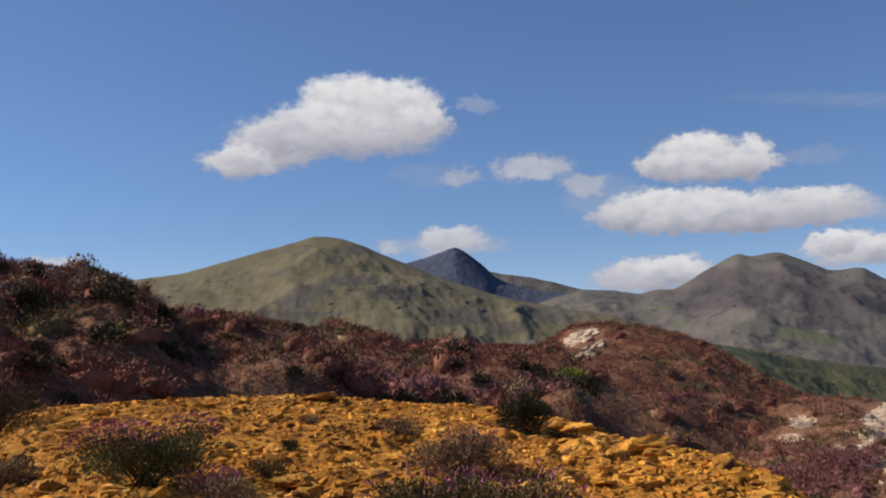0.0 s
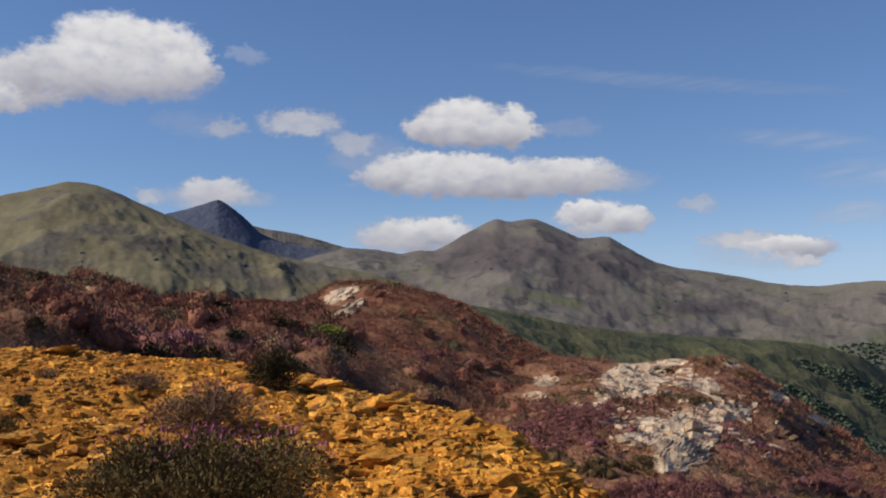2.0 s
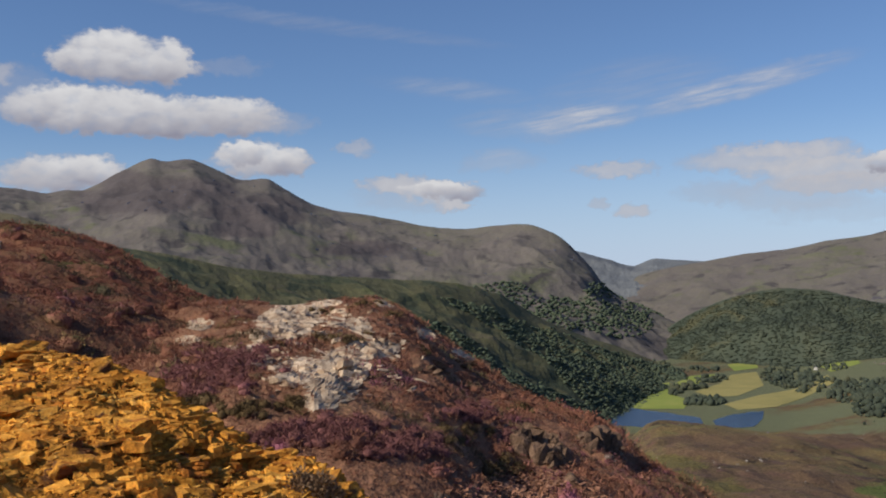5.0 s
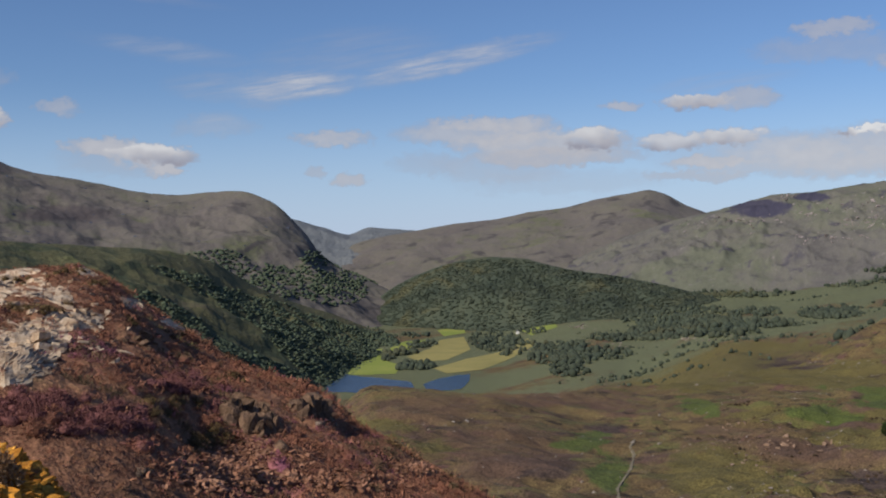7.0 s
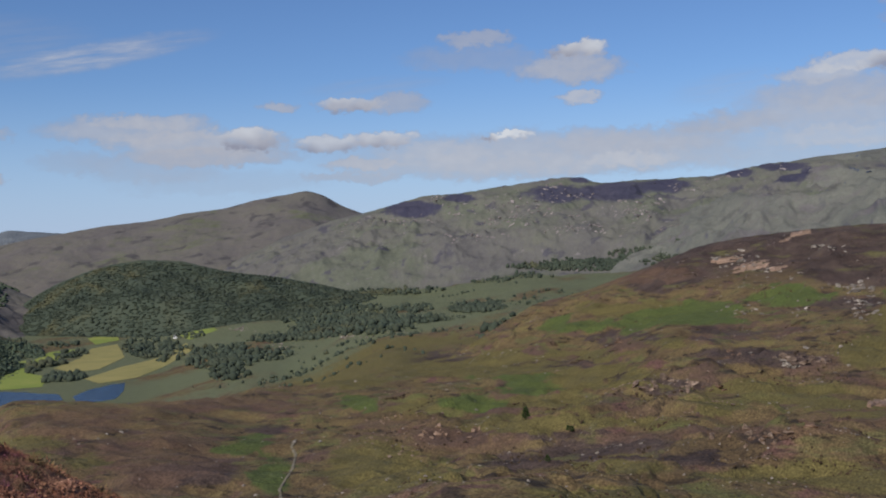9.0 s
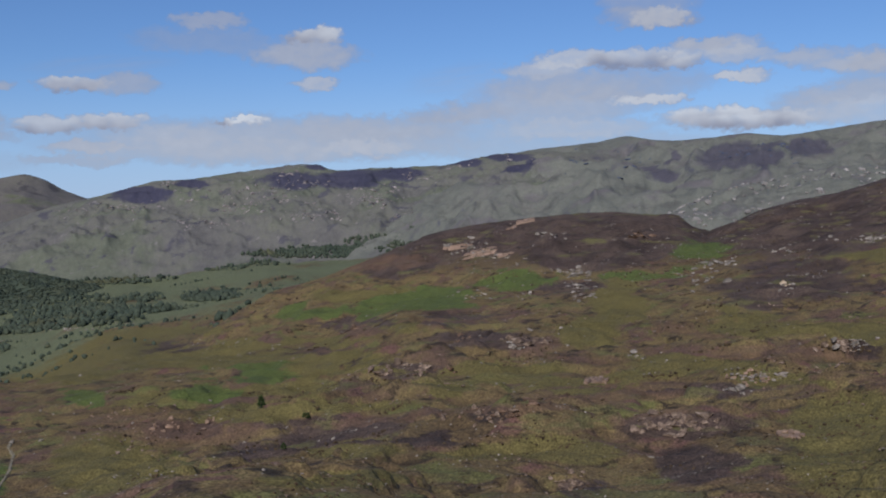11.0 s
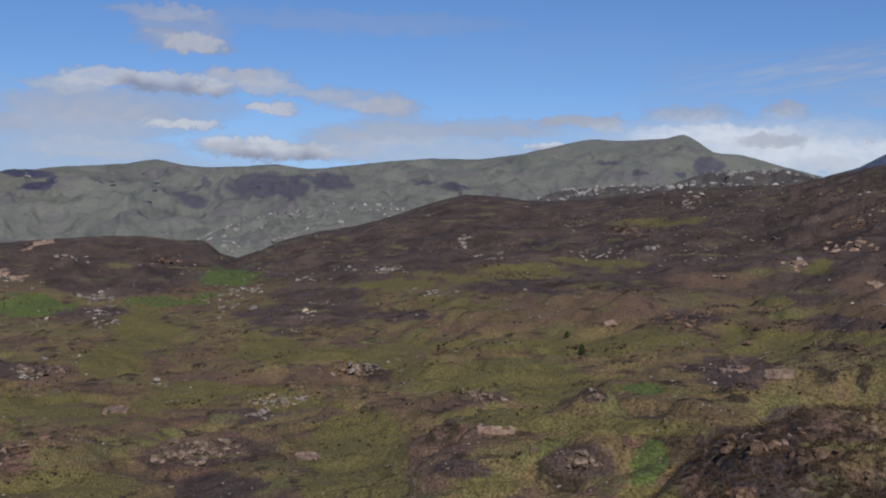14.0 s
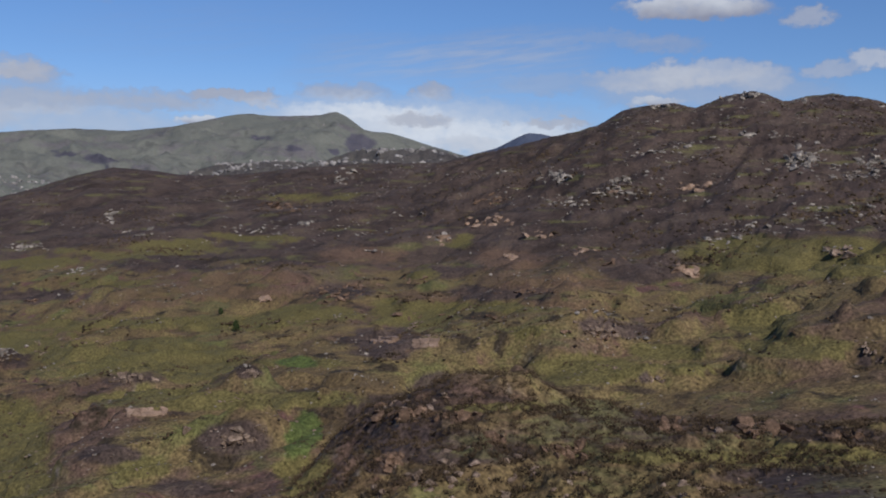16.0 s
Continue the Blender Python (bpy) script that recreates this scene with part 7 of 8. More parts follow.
for seed, n, per, wide, name, shapes_, sz, stone, label, cat in (
        (141, 230, (6, 26), (2, 7), "moor_rock_clusters", FLAT_ROCKS, (0.2, 0.75), RIDGE_ROCK, "clusters of pale grey rocks on the moor", "rocks"),
        (142, 190, (8, 24), (2, 6), "moor_stone_clusters", FLAT_ROCKS, (0.3, 1.0), ROCK, "clusters of brown broken rocks on the moor", "rocks"),
        (143, 330, (12, 34), (2, 8), "dark_heather_banks", [tuft(rng, 8, True) for _ in range(8)], (0.5, 1.3), MOOR_TUFT, "dark banks of heather across the moor", "heather")):
    q = clusters(n, seed, moor_spot, per, wide)
    b, r = np.degrees(np.arctan2(q[:, 0], q[:, 1])), np.hypot(q[:, 0], q[:, 1])
    p = np.stack([q[:, 0], q[:, 1], ground_z(b, r)], -1)
    strew(name, shapes_, p, rr.uniform(*sz, len(p)) * np.clip(r / 220, 0.55, 1.5), stone, seed, label=label, category=cat)


def on_hill(form, q):
    """Heights of a landform under places given from above; keeps those that lie on its front."""
    grid, az, _ = form
    b, r = np.degrees(np.arctan2(q[:, 0], q[:, 1])), np.hypot(q[:, 0], q[:, 1])
    i = np.clip(((b - az[0]) / (az[1] - az[0])).astype(int), 0, len(az) - 1)
    rad = np.hypot(grid[i, :, 0], grid[i, :, 1])
    t = (r - rad[:, 0]) / (rad[:, -1] - rad[:, 0]) * (grid.shape[1] - 1)
    ok = (t > 2) & (t < grid.shape[1] - 3) & (b > az[2]) & (b < az[-3])
    j = np.clip(t.astype(int), 0, grid.shape[1] - 2)
    f = t - j
    z = grid[i, j, 2] * (1 - f) + grid[i, j + 1, 2] * f
    return np.stack([q[:, 0], q[:, 1], z], -1)[ok]


for form, seed, n in ((MOOR_HILL, 151, 150), (DARK_RIDGE, 152, 230), (MOOR_KNOLL, 153, 60)):
    grid, az, _ = form

    def hill_spot(u, v):
        return grid[int(u * (len(az) - 1)), int((0.05 + 0.9 * v) * (grid.shape[1] - 1)), :2]
    p = on_hill(form, clusters(n, seed, hill_spot, (8, 30), (4, 14)))
    strew("hill_rock_clusters", FLAT_ROCKS, p, rr.lognormal(-0.3, 0.45, len(p)), RIDGE_ROCK, seed, label="clusters of pale grey rocks in dark heather", category="rocks")
    p = on_hill(form, clusters(n, seed + 10, hill_spot, (10, 34), (4, 16)))
    strew("hill_heather_banks", [tuft(rng, 4, True) for _ in range(6)], p, rr.uniform(1.0, 2.6, len(p)), MOOR_TUFT, seed + 10, label="dark heather clumps on the hillside", category="heather")
for name, form, n, seed, sz in (("rocks_on_slope", MOOR_HILL, 3600, 86, (0.5, 2.6)), ("rocks_on_ridge", DARK_RIDGE, 4200, 87, (0.4, 2.4)), ("rocks_on_far_knoll", MOOR_KNOLL, 1300, 88, (0.6, 2.6)),
                                ("rocks_on_rocky_ridge", ROCKY_RIGHT, 1700, 89, (3, 11)), ("rocks_on_rocky_knoll", ROCKY_LEFT, 900, 90, (3, 11))):
    p, a = spread(form[0], form[1], n, seed, 0.05, 0.97)
    k = turbulence(p[:, 0] / 60, p[:, 1] / 60, 4, seed) + rr.uniform(-0.2, 0.2, n) > (-0.05 if "rocky" in name else 0.12)
    strew(name, BOULDERS if "rocky" in name else FLAT_ROCKS, p[k], rr.uniform(*sz, k.sum()), PALE_ROCK if "rocky" in name else RIDGE_ROCK, seed, label="pale rocks showing through dark heather", category="rocks")

def moor_outcrop(b, e, w, h, count, size, label, stone):
    if stone is SLAB and size[0] > 6:
        return pavement("rock_outcrop", None, [(b, e, w * 0.8, h * 0.7)], stone, label, (size[1] * 0.02, size[1] * 0.008), 0.1, 0.08, "rock outcrops on the moor", lift=(0.04, 0.12), seed=count)
    return crag("rock_outcrop", None, [(b, e, w, h, count)], stone, label, (size[0] * 0.8, size[1] * 1.1), "rock outcrop", "rock outcrops on the moor", tall=1.1)


moor_outcrop(121.44, -6.65, 0.9, 0.45, 9, (11, 26), "cracked pinkish rock slabs lying in the turf", SLAB)
moor_outcrop(119.24, -6.61, 1.0, 0.2, 6, (8, 18), "pale flat rocks beside cracked slabs", SLAB)
moor_outcrop(105.90, -8.46, 1.3, 0.3, 8, (7, 18), "low brown rock outcrop in green turf", ROCK)
moor_outcrop(112.20, -8.28, 0.6, 0.3, 5, (5, 13), "small dark rock outcrop in green turf", ROCK)
moor_outcrop(111.22, -11.60, 2.0, 0.8, 16, (6, 17), "weathered grey rock outcrop on the moor", ROCK)
moor_outcrop(106.57, -10.25, 1.5, 0.25, 6, (8, 18), "flat pinkish slab sunk in the turf", SLAB)
moor_outcrop(96.58, -11.64, 0.9, 0.25, 4, (7, 15), "flat pinkish slab beside green turf", SLAB)
moor_outcrop(91.06, -11.23, 2.6, 0.6, 16, (6, 16), "broken brown rock outcrop in heather", ROCK)
moor_outcrop(99.16, -7.05, 1.6, 0.4, 10, (6, 16), "grey rocks scattered along a heather bank", ROCK)
moor_outcrop(96.40, -4.01, 0.3, 0.15, 3, (6, 11), "pale boulder standing on the moor", QUARTZ)
moor_outcrop(94.75, -8.84, 1.5, 0.5, 12, (4, 10), "pale rubble on a heather slope", SLAB)
moor_outcrop(86.61, -9.02, 0.8, 0.2, 4, (7, 14), "pale flat rock on a grassy rise", SLAB)
moor_outcrop(122.67, -11.17, 0.4, 0.3, 3, (6, 11), "upright pinkish block on a dark crag", SLAB)
moor_outcrop(134.82, -10.46, 0.5, 0.5, 4, (6, 11), "small dark upright rock", ROCK)
moor_outcrop(130.85, -5.70, 1.6, 0.5, 10, (7, 17), "grey crag above a green hollow", ROCK)
moor_outcrop(142.83, -1.36, 0.9, 0.3, 6, (10, 20), "grey crag on a grassy slope", ROCK)
moor_outcrop(133.89, -8.29, 0.8, 0.3, 6, (4, 9), "small rock bank in rough grass", ROCK)
moor_outcrop(144.54, -6.29, 0.8, 0.8, 7, (6, 13), "dark crag at the moor's edge", ROCK)
moor_outcrop(90.60, -11.27, 2.4, 0.7, 16, (6, 16), "brown rock outcrop across a heather bank", ROCK)
moor_outcrop(80.60, -10.83, 2.0, 0.5, 12, (6, 14), "brown rock outcrop in rough grass", ROCK)
moor_outcrop(86.46, -9.08, 0.6, 0.15, 3, (8, 18), "pale flat boulder on a grassy bank", SLAB)
moor_outcrop(85.13, -14.26, 1.2, 0.5, 10, (4, 11), "grey rock outcrop low on the moor", ROCK)
moor_outcrop(75.73, -8.30, 3.0, 0.4, 8, (7, 17), "dark rocks in brown heather", ROCK)
moor_outcrop(63.92, -10.69, 2.2, 0.5, 9, (6, 12), "pale rocks scattered in brown grass", SLAB)
moor_outcrop(82.54, -6.93, 1.5, 0.3, 8, (8, 18), "grey rocks in a heather hollow", ROCK)
moor_outcrop(61.32, -9.83, 1.5, 0.4, 7, (2, 5), "small pale rocks beside the path", SLAB)
for b, e, w, h in ((79.27, -1.75, 0.8, 0.12), (80.50, -2.09, 0.9, 0.2), (81.72, -2.24, 0.6, 0.10), (82.98, -0.43, 0.5, 0.10), (82.21, -0.75, 0.3, 0.08)):
    pavement("bare_slabs", MOOR_KNOLL, [(b, e, w, h)], SLAB, "bare pale slabs on the dark knoll", (0.34, 0.09), 0.8, 0.1, "slabs on the knoll", lift=(0.02, 0.05), seed=int(b * 10))
for b, e, w, h in ((135.45, 1.86, 0.5, 0.1), (125.58, 0.05, 0.4, 0.15), (127.43, -0.75, 0.5, 0.16), (126.07, -1.99, 0.4, 0.2), (129.72, -1.63, 0.4, 0.18), (122.07, -1.13, 0.3, 0.14), (131.62, 1.74, 0.5, 0.15)):
    pavement("pale_slabs", DARK_RIDGE, [(b, e, w, h)], SLAB, "pinkish rock slabs on the heather slope", (0.3, 0.12), 0.6, 0.1, "slabs on the ridge", lift=(0.02, 0.06), seed=int(b * 10))
for b, e, w, h, n in ((141.09, 3.25, 1.1, 0.5, 22), (144.32, 3.09, 0.9, 0.4, 16), (128.59, 2.32, 0.5, 0.3, 8), (131.91, 2.20, 0.7, 0.2, 8), (138.22, 6.61, 1.0, 0.12, 8), (133.61, 6.08, 0.8, 0.1, 6)):
    crag("ridge_crag", DARK_RIDGE, [(b, e, w, h, n)], RIDGE_ROCK, "grey lichen-covered crag on the dark ridge", (6, 15), "crag", "crags on the ridge")

for b, e, w, h, n in ((119.61, -12.98, 0.92, 0.53, 9), (120.50, -10.45, 2.16, 0.60, 14), (125.46, -11.72, 0.92, 0.36, 6), (134.82, -10.61, 0.71, 0.53, 7), (123.59, -10.71, 1.23, 0.42, 7), (129.15, -12.34, 1.83, 0.47, 8), (138.87, -10.65, 1.70, 0.40, 8), (143.04, -10.62, 1.35, 0.45, 7)):
    crag("bank_crag", BANK, [(b, e, w, h, n)], CRAG_BROWN, "dark broken crag in the heathery bank", (10, 26), "crag", "crags on the bank", tall=1.2)


def in_sight(b, e, forms):
    """The nearest place on the ground sheet or on one of the forms at that bearing and dip."""
    best = on_ground(b, e)
    for form in forms:
        grid, az, _ = form
        if az[1] < b < az[-2]:
            col = grid[int((b - az[0]) / (az[1] - az[0]))]
            el = np.degrees(np.arctan2(col[:, 2] - EYE, np.hypot(col[:, 0], col[:, 1])))
            if el[1] < e < el.max():
                p = at_form(form, b, e)[0]
                if p.length < best.length:
                    best = p
    return best


LOW_ROCKS = {}


def rock_cluster(b, e, w, h, count, stone, label, size):
    """A loose group of rocks lying in the heather; size in thousandths of the distance."""
    g = np.random.default_rng(int(b * 100 + e * 1000) % 99991)
    forms = (MOOR_HILL, MOOR_KNOLL, DARK_RIDGE, BANK)
    root = thing("rock_cluster", in_sight(b, e, forms), label, "rocks", "rock clusters on the moor")
    if stone not in LOW_ROCKS:
        LOW_ROCKS[stone] = [mesh_from("rock", *boulder(g, 2, g.uniform(0.38, 0.6), 14, (0.18, 0.4)), stone) for _ in range(10)]
    for u, v in g.normal(size=(count, 2)) * 0.5:
        p = in_sight(b + u * w, e + v * h, forms)
        if abs(p.length - root.location.length) > 0.3 * root.location.length:
            continue
        s = p.length * 0.001 * g.uniform(*size) * g.uniform(0.5, 1.35)
        ob = new("rock", LOW_ROCKS[stone][g.integers(10)])
        ob.parent = root
        ob.matrix_basis = Matrix.Translation(p - root.location) @ pose(0, 0, -0.03 * s, g.normal() * 12, g.normal() * 12, g.uniform(0, 360)) @ Matrix.Diagonal((s * g.uniform(0.9, 1.7), s, s, 1))


for stone, label, size, spots in (
        (RIDGE_ROCK, "pale grey rocks lying in the heather", (3.5, 8.5), (
    (92.24, -3.62, 1.21, 0.43, 25), (93.16, -2.86, 1.21, 0.30, 18), (96.26, -4.05, 0.67, 0.21, 7), (100.81, -1.73, 0.77, 0.25, 9), (96.82, -2.27, 1.23, 0.25, 14), (85.72, -3.38, 1.16, 0.39, 23),
    (86.00, -4.58, 1.16, 0.27, 16), (98.66, -1.66, 1.23, 0.18, 10), (105.10, 0.02, 0.61, 0.28, 8), (116.86, 2.20, 0.70, 0.32, 12), (117.99, -0.88, 0.83, 0.18, 8), (122.04, -1.00, 0.53, 0.28, 9),
    (111.99, -0.74, 1.76, 0.21, 19), (103.27, -2.89, 1.53, 0.21, 15), (106.32, -1.05, 1.21, 0.18, 10), (95.27, -8.65, 1.22, 0.33, 20), (94.05, -9.29, 1.22, 0.24, 14), (82.56, -7.12, 0.70, 0.23, 9),
    (80.08, -4.43, 1.09, 0.20, 12), (99.88, -7.02, 0.77, 0.24, 9), (88.93, -7.63, 0.89, 0.18, 8), (80.10, -1.83, 1.36, 0.41, 26), (81.47, -2.28, 0.83, 0.20, 9), (84.58, -1.29, 0.86, 0.24, 10),
    (128.59, 2.32, 1.21, 0.40, 23), (131.32, 1.59, 1.50, 0.33, 25), (128.92, 0.95, 1.82, 0.27, 24), (118.24, -1.79, 0.92, 0.15, 6), (136.95, -0.86, 1.15, 0.18, 10), (138.37, -0.28, 1.13, 0.24, 14),
    (141.22, 3.45, 1.15, 0.58, 26), (140.54, 2.81, 0.55, 0.32, 10), (144.64, 3.08, 0.73, 0.34, 15), (143.54, 2.46, 1.60, 0.23, 21), (142.82, -1.21, 0.81, 0.26, 12), (114.88, -0.31, 0.91, 0.18, 8),
    (120.36, 0.23, 0.77, 0.15, 5), (100.60, -1.68, 1.06, 0.23, 14), (104.95, -0.05, 0.56, 0.18, 5), (117.04, 2.07, 0.61, 0.27, 8), (141.69, 0.73, 0.66, 0.38, 14), (133.36, 3.70, 1.18, 0.21, 12),
    (138.55, 4.57, 1.69, 0.17, 16), (134.82, 4.00, 1.17, 0.18, 10), (125.85, 2.75, 0.92, 0.15, 6), (131.43, -4.84, 1.50, 0.18, 13), (132.95, -6.15, 0.60, 0.24, 7), (138.23, 6.32, 0.85, 0.23, 10),
    (141.83, 6.39, 1.09, 0.17, 10), (85.65, -3.94, 1.21, 0.27, 16), (82.90, -4.35, 0.61, 0.15, 5), (82.53, -7.09, 0.92, 0.21, 9), (99.70, -6.98, 0.75, 0.20, 8), (94.56, -8.87, 1.08, 0.32, 19),
    (93.84, -9.52, 0.86, 0.20, 9), (93.08, -2.83, 1.15, 0.21, 12), (85.06, -3.17, 1.21, 0.15, 9))),
        (SLAB, "pinkish bare rocks on the heather slope", (7, 14), (
    (135.45, 1.77, 0.87, 0.21, 9), (125.43, -0.01, 1.10, 0.28, 14), (123.75, -0.19, 0.61, 0.18, 5), (122.07, -1.13, 0.68, 0.31, 10), (126.07, -2.06, 0.55, 0.28, 7), (127.43, -0.75, 0.85, 0.24, 10),
    (129.63, -1.69, 0.73, 0.24, 8), (135.25, -2.63, 0.73, 0.33, 12), (112.82, -4.30, 0.42, 0.15, 5))),
        (CRAG_BROWN, "dark brown rocks in a heather bank", (4, 10), (
    (113.73, 0.60, 1.45, 0.24, 18), (101.43, -4.43, 1.23, 0.15, 9), (116.32, -4.12, 1.69, 0.38, 26), (120.73, -3.30, 1.07, 0.23, 14), (83.10, -10.32, 1.13, 0.29, 18), (102.65, -10.03, 0.92, 0.21, 9),
    (88.96, -1.32, 1.19, 0.24, 14), (131.39, -2.20, 0.90, 0.21, 9), (117.96, -3.73, 1.83, 0.34, 26), (115.98, -4.32, 1.22, 0.27, 16), (113.07, 0.58, 1.79, 0.18, 16), (125.05, -5.23, 1.23, 0.18, 10),
    (130.85, -6.00, 1.81, 0.27, 24), (127.17, -3.81, 1.83, 0.24, 21), (124.65, 1.05, 1.23, 0.31, 18), (121.66, -5.28, 1.85, 0.15, 13), (78.19, -8.37, 1.23, 0.21, 12), (80.91, -10.84, 1.85, 0.36, 26),
    (73.34, -5.95, 1.22, 0.18, 10), (79.77, -6.73, 1.23, 0.18, 10)))):
    for b, e, w, h, n in spots:
        rock_cluster(b, e, w, h, n, stone, label, size)


# ---------------------------------------------------------------- valley: lake, fields, path, woods, farms


def valley(b, r, lift=0.0):
    z = float(ground_z(np.array([b]), np.array([r]))[0])
    return Vector((r * math.sin(radians(b)), r * math.cos(radians(b)), z + lift))


def flat_patch(name, outline, z, material, label, category, rough=6.0, seed=1, drape=0.0):
    """A level patch with a wavering edge; outline: (bearing, dip) round it, met with the level z."""
    pts = []
    n = len(outline)
    for i in range(n):
        (b0, e0), (b1, e1) = outline[i], outline[(i + 1) % n]
        for k in range(8):
            b, e = b0 + (b1 - b0) * k / 8, e0 + (e1 - e0) * k / 8
            r = (z - EYE) / math.tan(radians(e))
            w = noise.noise(Vector((b * 3.1, e * 9.0, seed))) * rough
            top = float(ground_z(np.array([b]), np.array([r]))[0]) + drape if drape else z
            pts.append((r * math.sin(radians(b)) + w, r * math.cos(radians(b)) + w, top))
    bm = bmesh.new()
    face = bm.faces.new([bm.verts.new(q) for q in pts])
    if face.normal.z < 0:
        face.normal_flip()
    bmesh.ops.triangulate(bm, faces=[face])
    bm.normal_update()
    for f in bm.faces:
        if f.normal.z < 0:
            f.normal_flip()
    me = bpy.data.meshes.new(name)
    bm.to_mesh(me)
    bm.free()
    me.materials.append(material)
    return tagged(new(name, me), label, category, kind="structure")


flat_patch("water", [(38.14, -7.51), (38.72, -7.00), (40.21, -6.90), (41.07, -7.16), (42.82, -7.37), (44.00, -7.54), (44.17, -7.85), (41.63, -8.07), (38.33, -7.93)], -215.7, WATER, "deep blue lake in the valley", "lake")
flat_patch("water", [(44.65, -7.69), (45.49, -7.41), (46.40, -7.24), (47.24, -7.18), (47.17, -7.57), (46.74, -7.97), (45.47, -8.09), (44.82, -7.97)], -215.7, WATER, "blue reedy arm of the valley lake", "lake", seed=3)
PASTURE_DRY = ground_mat("hay_meadow", [(0.203, 0.189, 0.072), (0.27, 0.24, 0.091), (0.324, 0.28, 0.104)], 60.0, 6.0, 0.2)
for mat_, label, outline in ((PASTURE, "bright green pasture beside the lake", [(38.96, -6.75), (40.08, -6.05), (42.49, -5.74), (42.38, -6.29), (43.48, -6.67), (43.19, -7.11), (40.98, -7.13), (39.50, -6.91)]),
                             (PASTURE, "narrow green field beside the road", [(42.67, -5.84), (43.60, -5.40), (45.08, -5.30), (44.33, -5.69), (43.40, -6.00)]),
                             (PASTURE_DRY, "yellow-green hay meadow between hedges", [(43.77, -6.22), (45.07, -5.79), (45.63, -5.34), (46.92, -5.18), (47.27, -5.88), (45.98, -6.41), (44.68, -6.50)]),
                             (PASTURE, "green pasture below the farm", [(45.46, -4.79), (46.93, -4.67), (47.02, -4.98), (45.82, -5.14)]),
                             (PASTURE_DRY, "pale grazed meadow at the valley floor", [(45.23, -6.85), (47.26, -6.33), (49.28, -5.99), (50.38, -5.49), (50.73, -5.91), (49.27, -6.53), (47.80, -6.97), (45.96, -7.15)]),
                             (PASTURE, "small green field among trees", [(50.03, -5.03), (51.66, -4.78), (52.01, -5.19), (50.56, -5.38)])):
    flat_patch("field", outline, -216.0, mat_, label, "field", 4.0, seed=len(outline), drape=0.5)


def ribbon(name, way, width, material, label):
    """A path that follows the ground: way of (bearing, dip)."""
    pts = []
    for (b0, r0), (b1, r1) in zip(way, way[1:]):
        for k in range(10):
            t = k / 10
            pts.append(on_ground(b0 + (b1 - b0) * t + noise.noise(Vector((r0 * 2 + t * 2, 1, 2))) * 0.05, r0 + (r1 - r0) * t) + Vector((0, 0, 0.15)))
    v, f = [], []
    for i, q in enumerate(pts):
        d = (pts[min(i + 1, len(pts) - 1)] - pts[max(i - 1, 0)]).cross(Vector((0, 0, 1))).normalized() * width * 0.5 * (0.8 + 0.5 * noise.noise(q * 0.1))
        v += [q - d - Vector((0, 0, 0.3)), q - d * 0.7, q + d * 0.7, q + d - Vector((0, 0, 0.3))]
        if i:
            for c in range(3):
                f.append([4 * i - 4 + c, 4 * i - 3 + c, 4 * i + 1 + c, 4 * i + c])
    return tagged(new(name, mesh_from(name, [q[:] for q in v], f, material)), label, "path", kind="structure")


ribbon("footpath", [(54.95, -15.84), (55.20, -14.64), (55.10, -13.64), (55.05, -13.17), (55.37, -12.71), (55.75, -12.19), (55.98, -11.43), (55.75, -11.01), (56.00, -10.60)], 1.0, TRACK, "pale winding footpath through green turf")


def patch_places(spots, n_scale, seed, form=None):
    g = np.random.default_rng(seed)
    out = []
    for b, e, w, h, n in spots:
        for _ in range(int(n * n_scale)):
            q = g.uniform(-1, 1, 2)
            if q @ q > 1:
                continue
            out.append(at_form(form, b + q[0] * w, e + q[1] * h)[0] if form else on_ground(b + q[0] * w, e + q[1] * h))
    return np.array([p[:] for p in out])


p, a = spread(WOODED_SIDE[0], WOODED_SIDE[1], 9500, 91, 0.0, 0.85, 29, 43.4)
k = turbulence(p[:, 0] / 160, p[:, 1] / 160, 3, 21) + (a - 36) * 0.10 > -0.45
strew("valley_side_woods", [(v * [1, 1, 0.7], f) for v, f in CROWNS], p[k], rr.uniform(4, 7.5, k.sum()), WOOD_HAZED, 92, 0.1, smooth=True, label="dense dark woods on the valley side", category="woodland")
p, a = spread(WOODED_HILL[0], WOODED_HILL[1], 12000, 93, 0.0, 0.97)
strew("hill_woods", [(v * [1.1, 1.1, 0.42], f) for v, f in CROWNS], p, rr.uniform(4.5, 8, len(p)), WOOD, 94, 0.1, smooth=True, label="dark woodland covering the rounded hill", category="woodland")
C = 1 / 1.663 / 32.5
woods = patch_places([(*(42.84, -6.22), 25 * C, 12 * C, 22), (*(43.77, -5.95), 40 * C, 10 * C, 30), (*(44.61, -5.60), 45 * C, 8 * C, 30), (*(44.31, -6.76), 55 * C, 11 * C, 36), (*(43.20, -6.94), 22 * C, 7 * C, 10), (*(40.81, -6.14), 16 * C, 5 * C, 6),
                      (*(48.56, -5.47), 65 * C, 28 * C, 70), (*(51.81, -6.19), 70 * C, 36 * C, 90), (*(53.06, -6.04), 60 * C, 30 * C, 60), (*(50.57, -4.91), 45 * C, 10 * C, 24), (*(46.02, -4.34), 160 * C, 14 * C, 90), (*(41.02, -5.12), 90 * C, 40 * C, 120)], 2.3, 95)
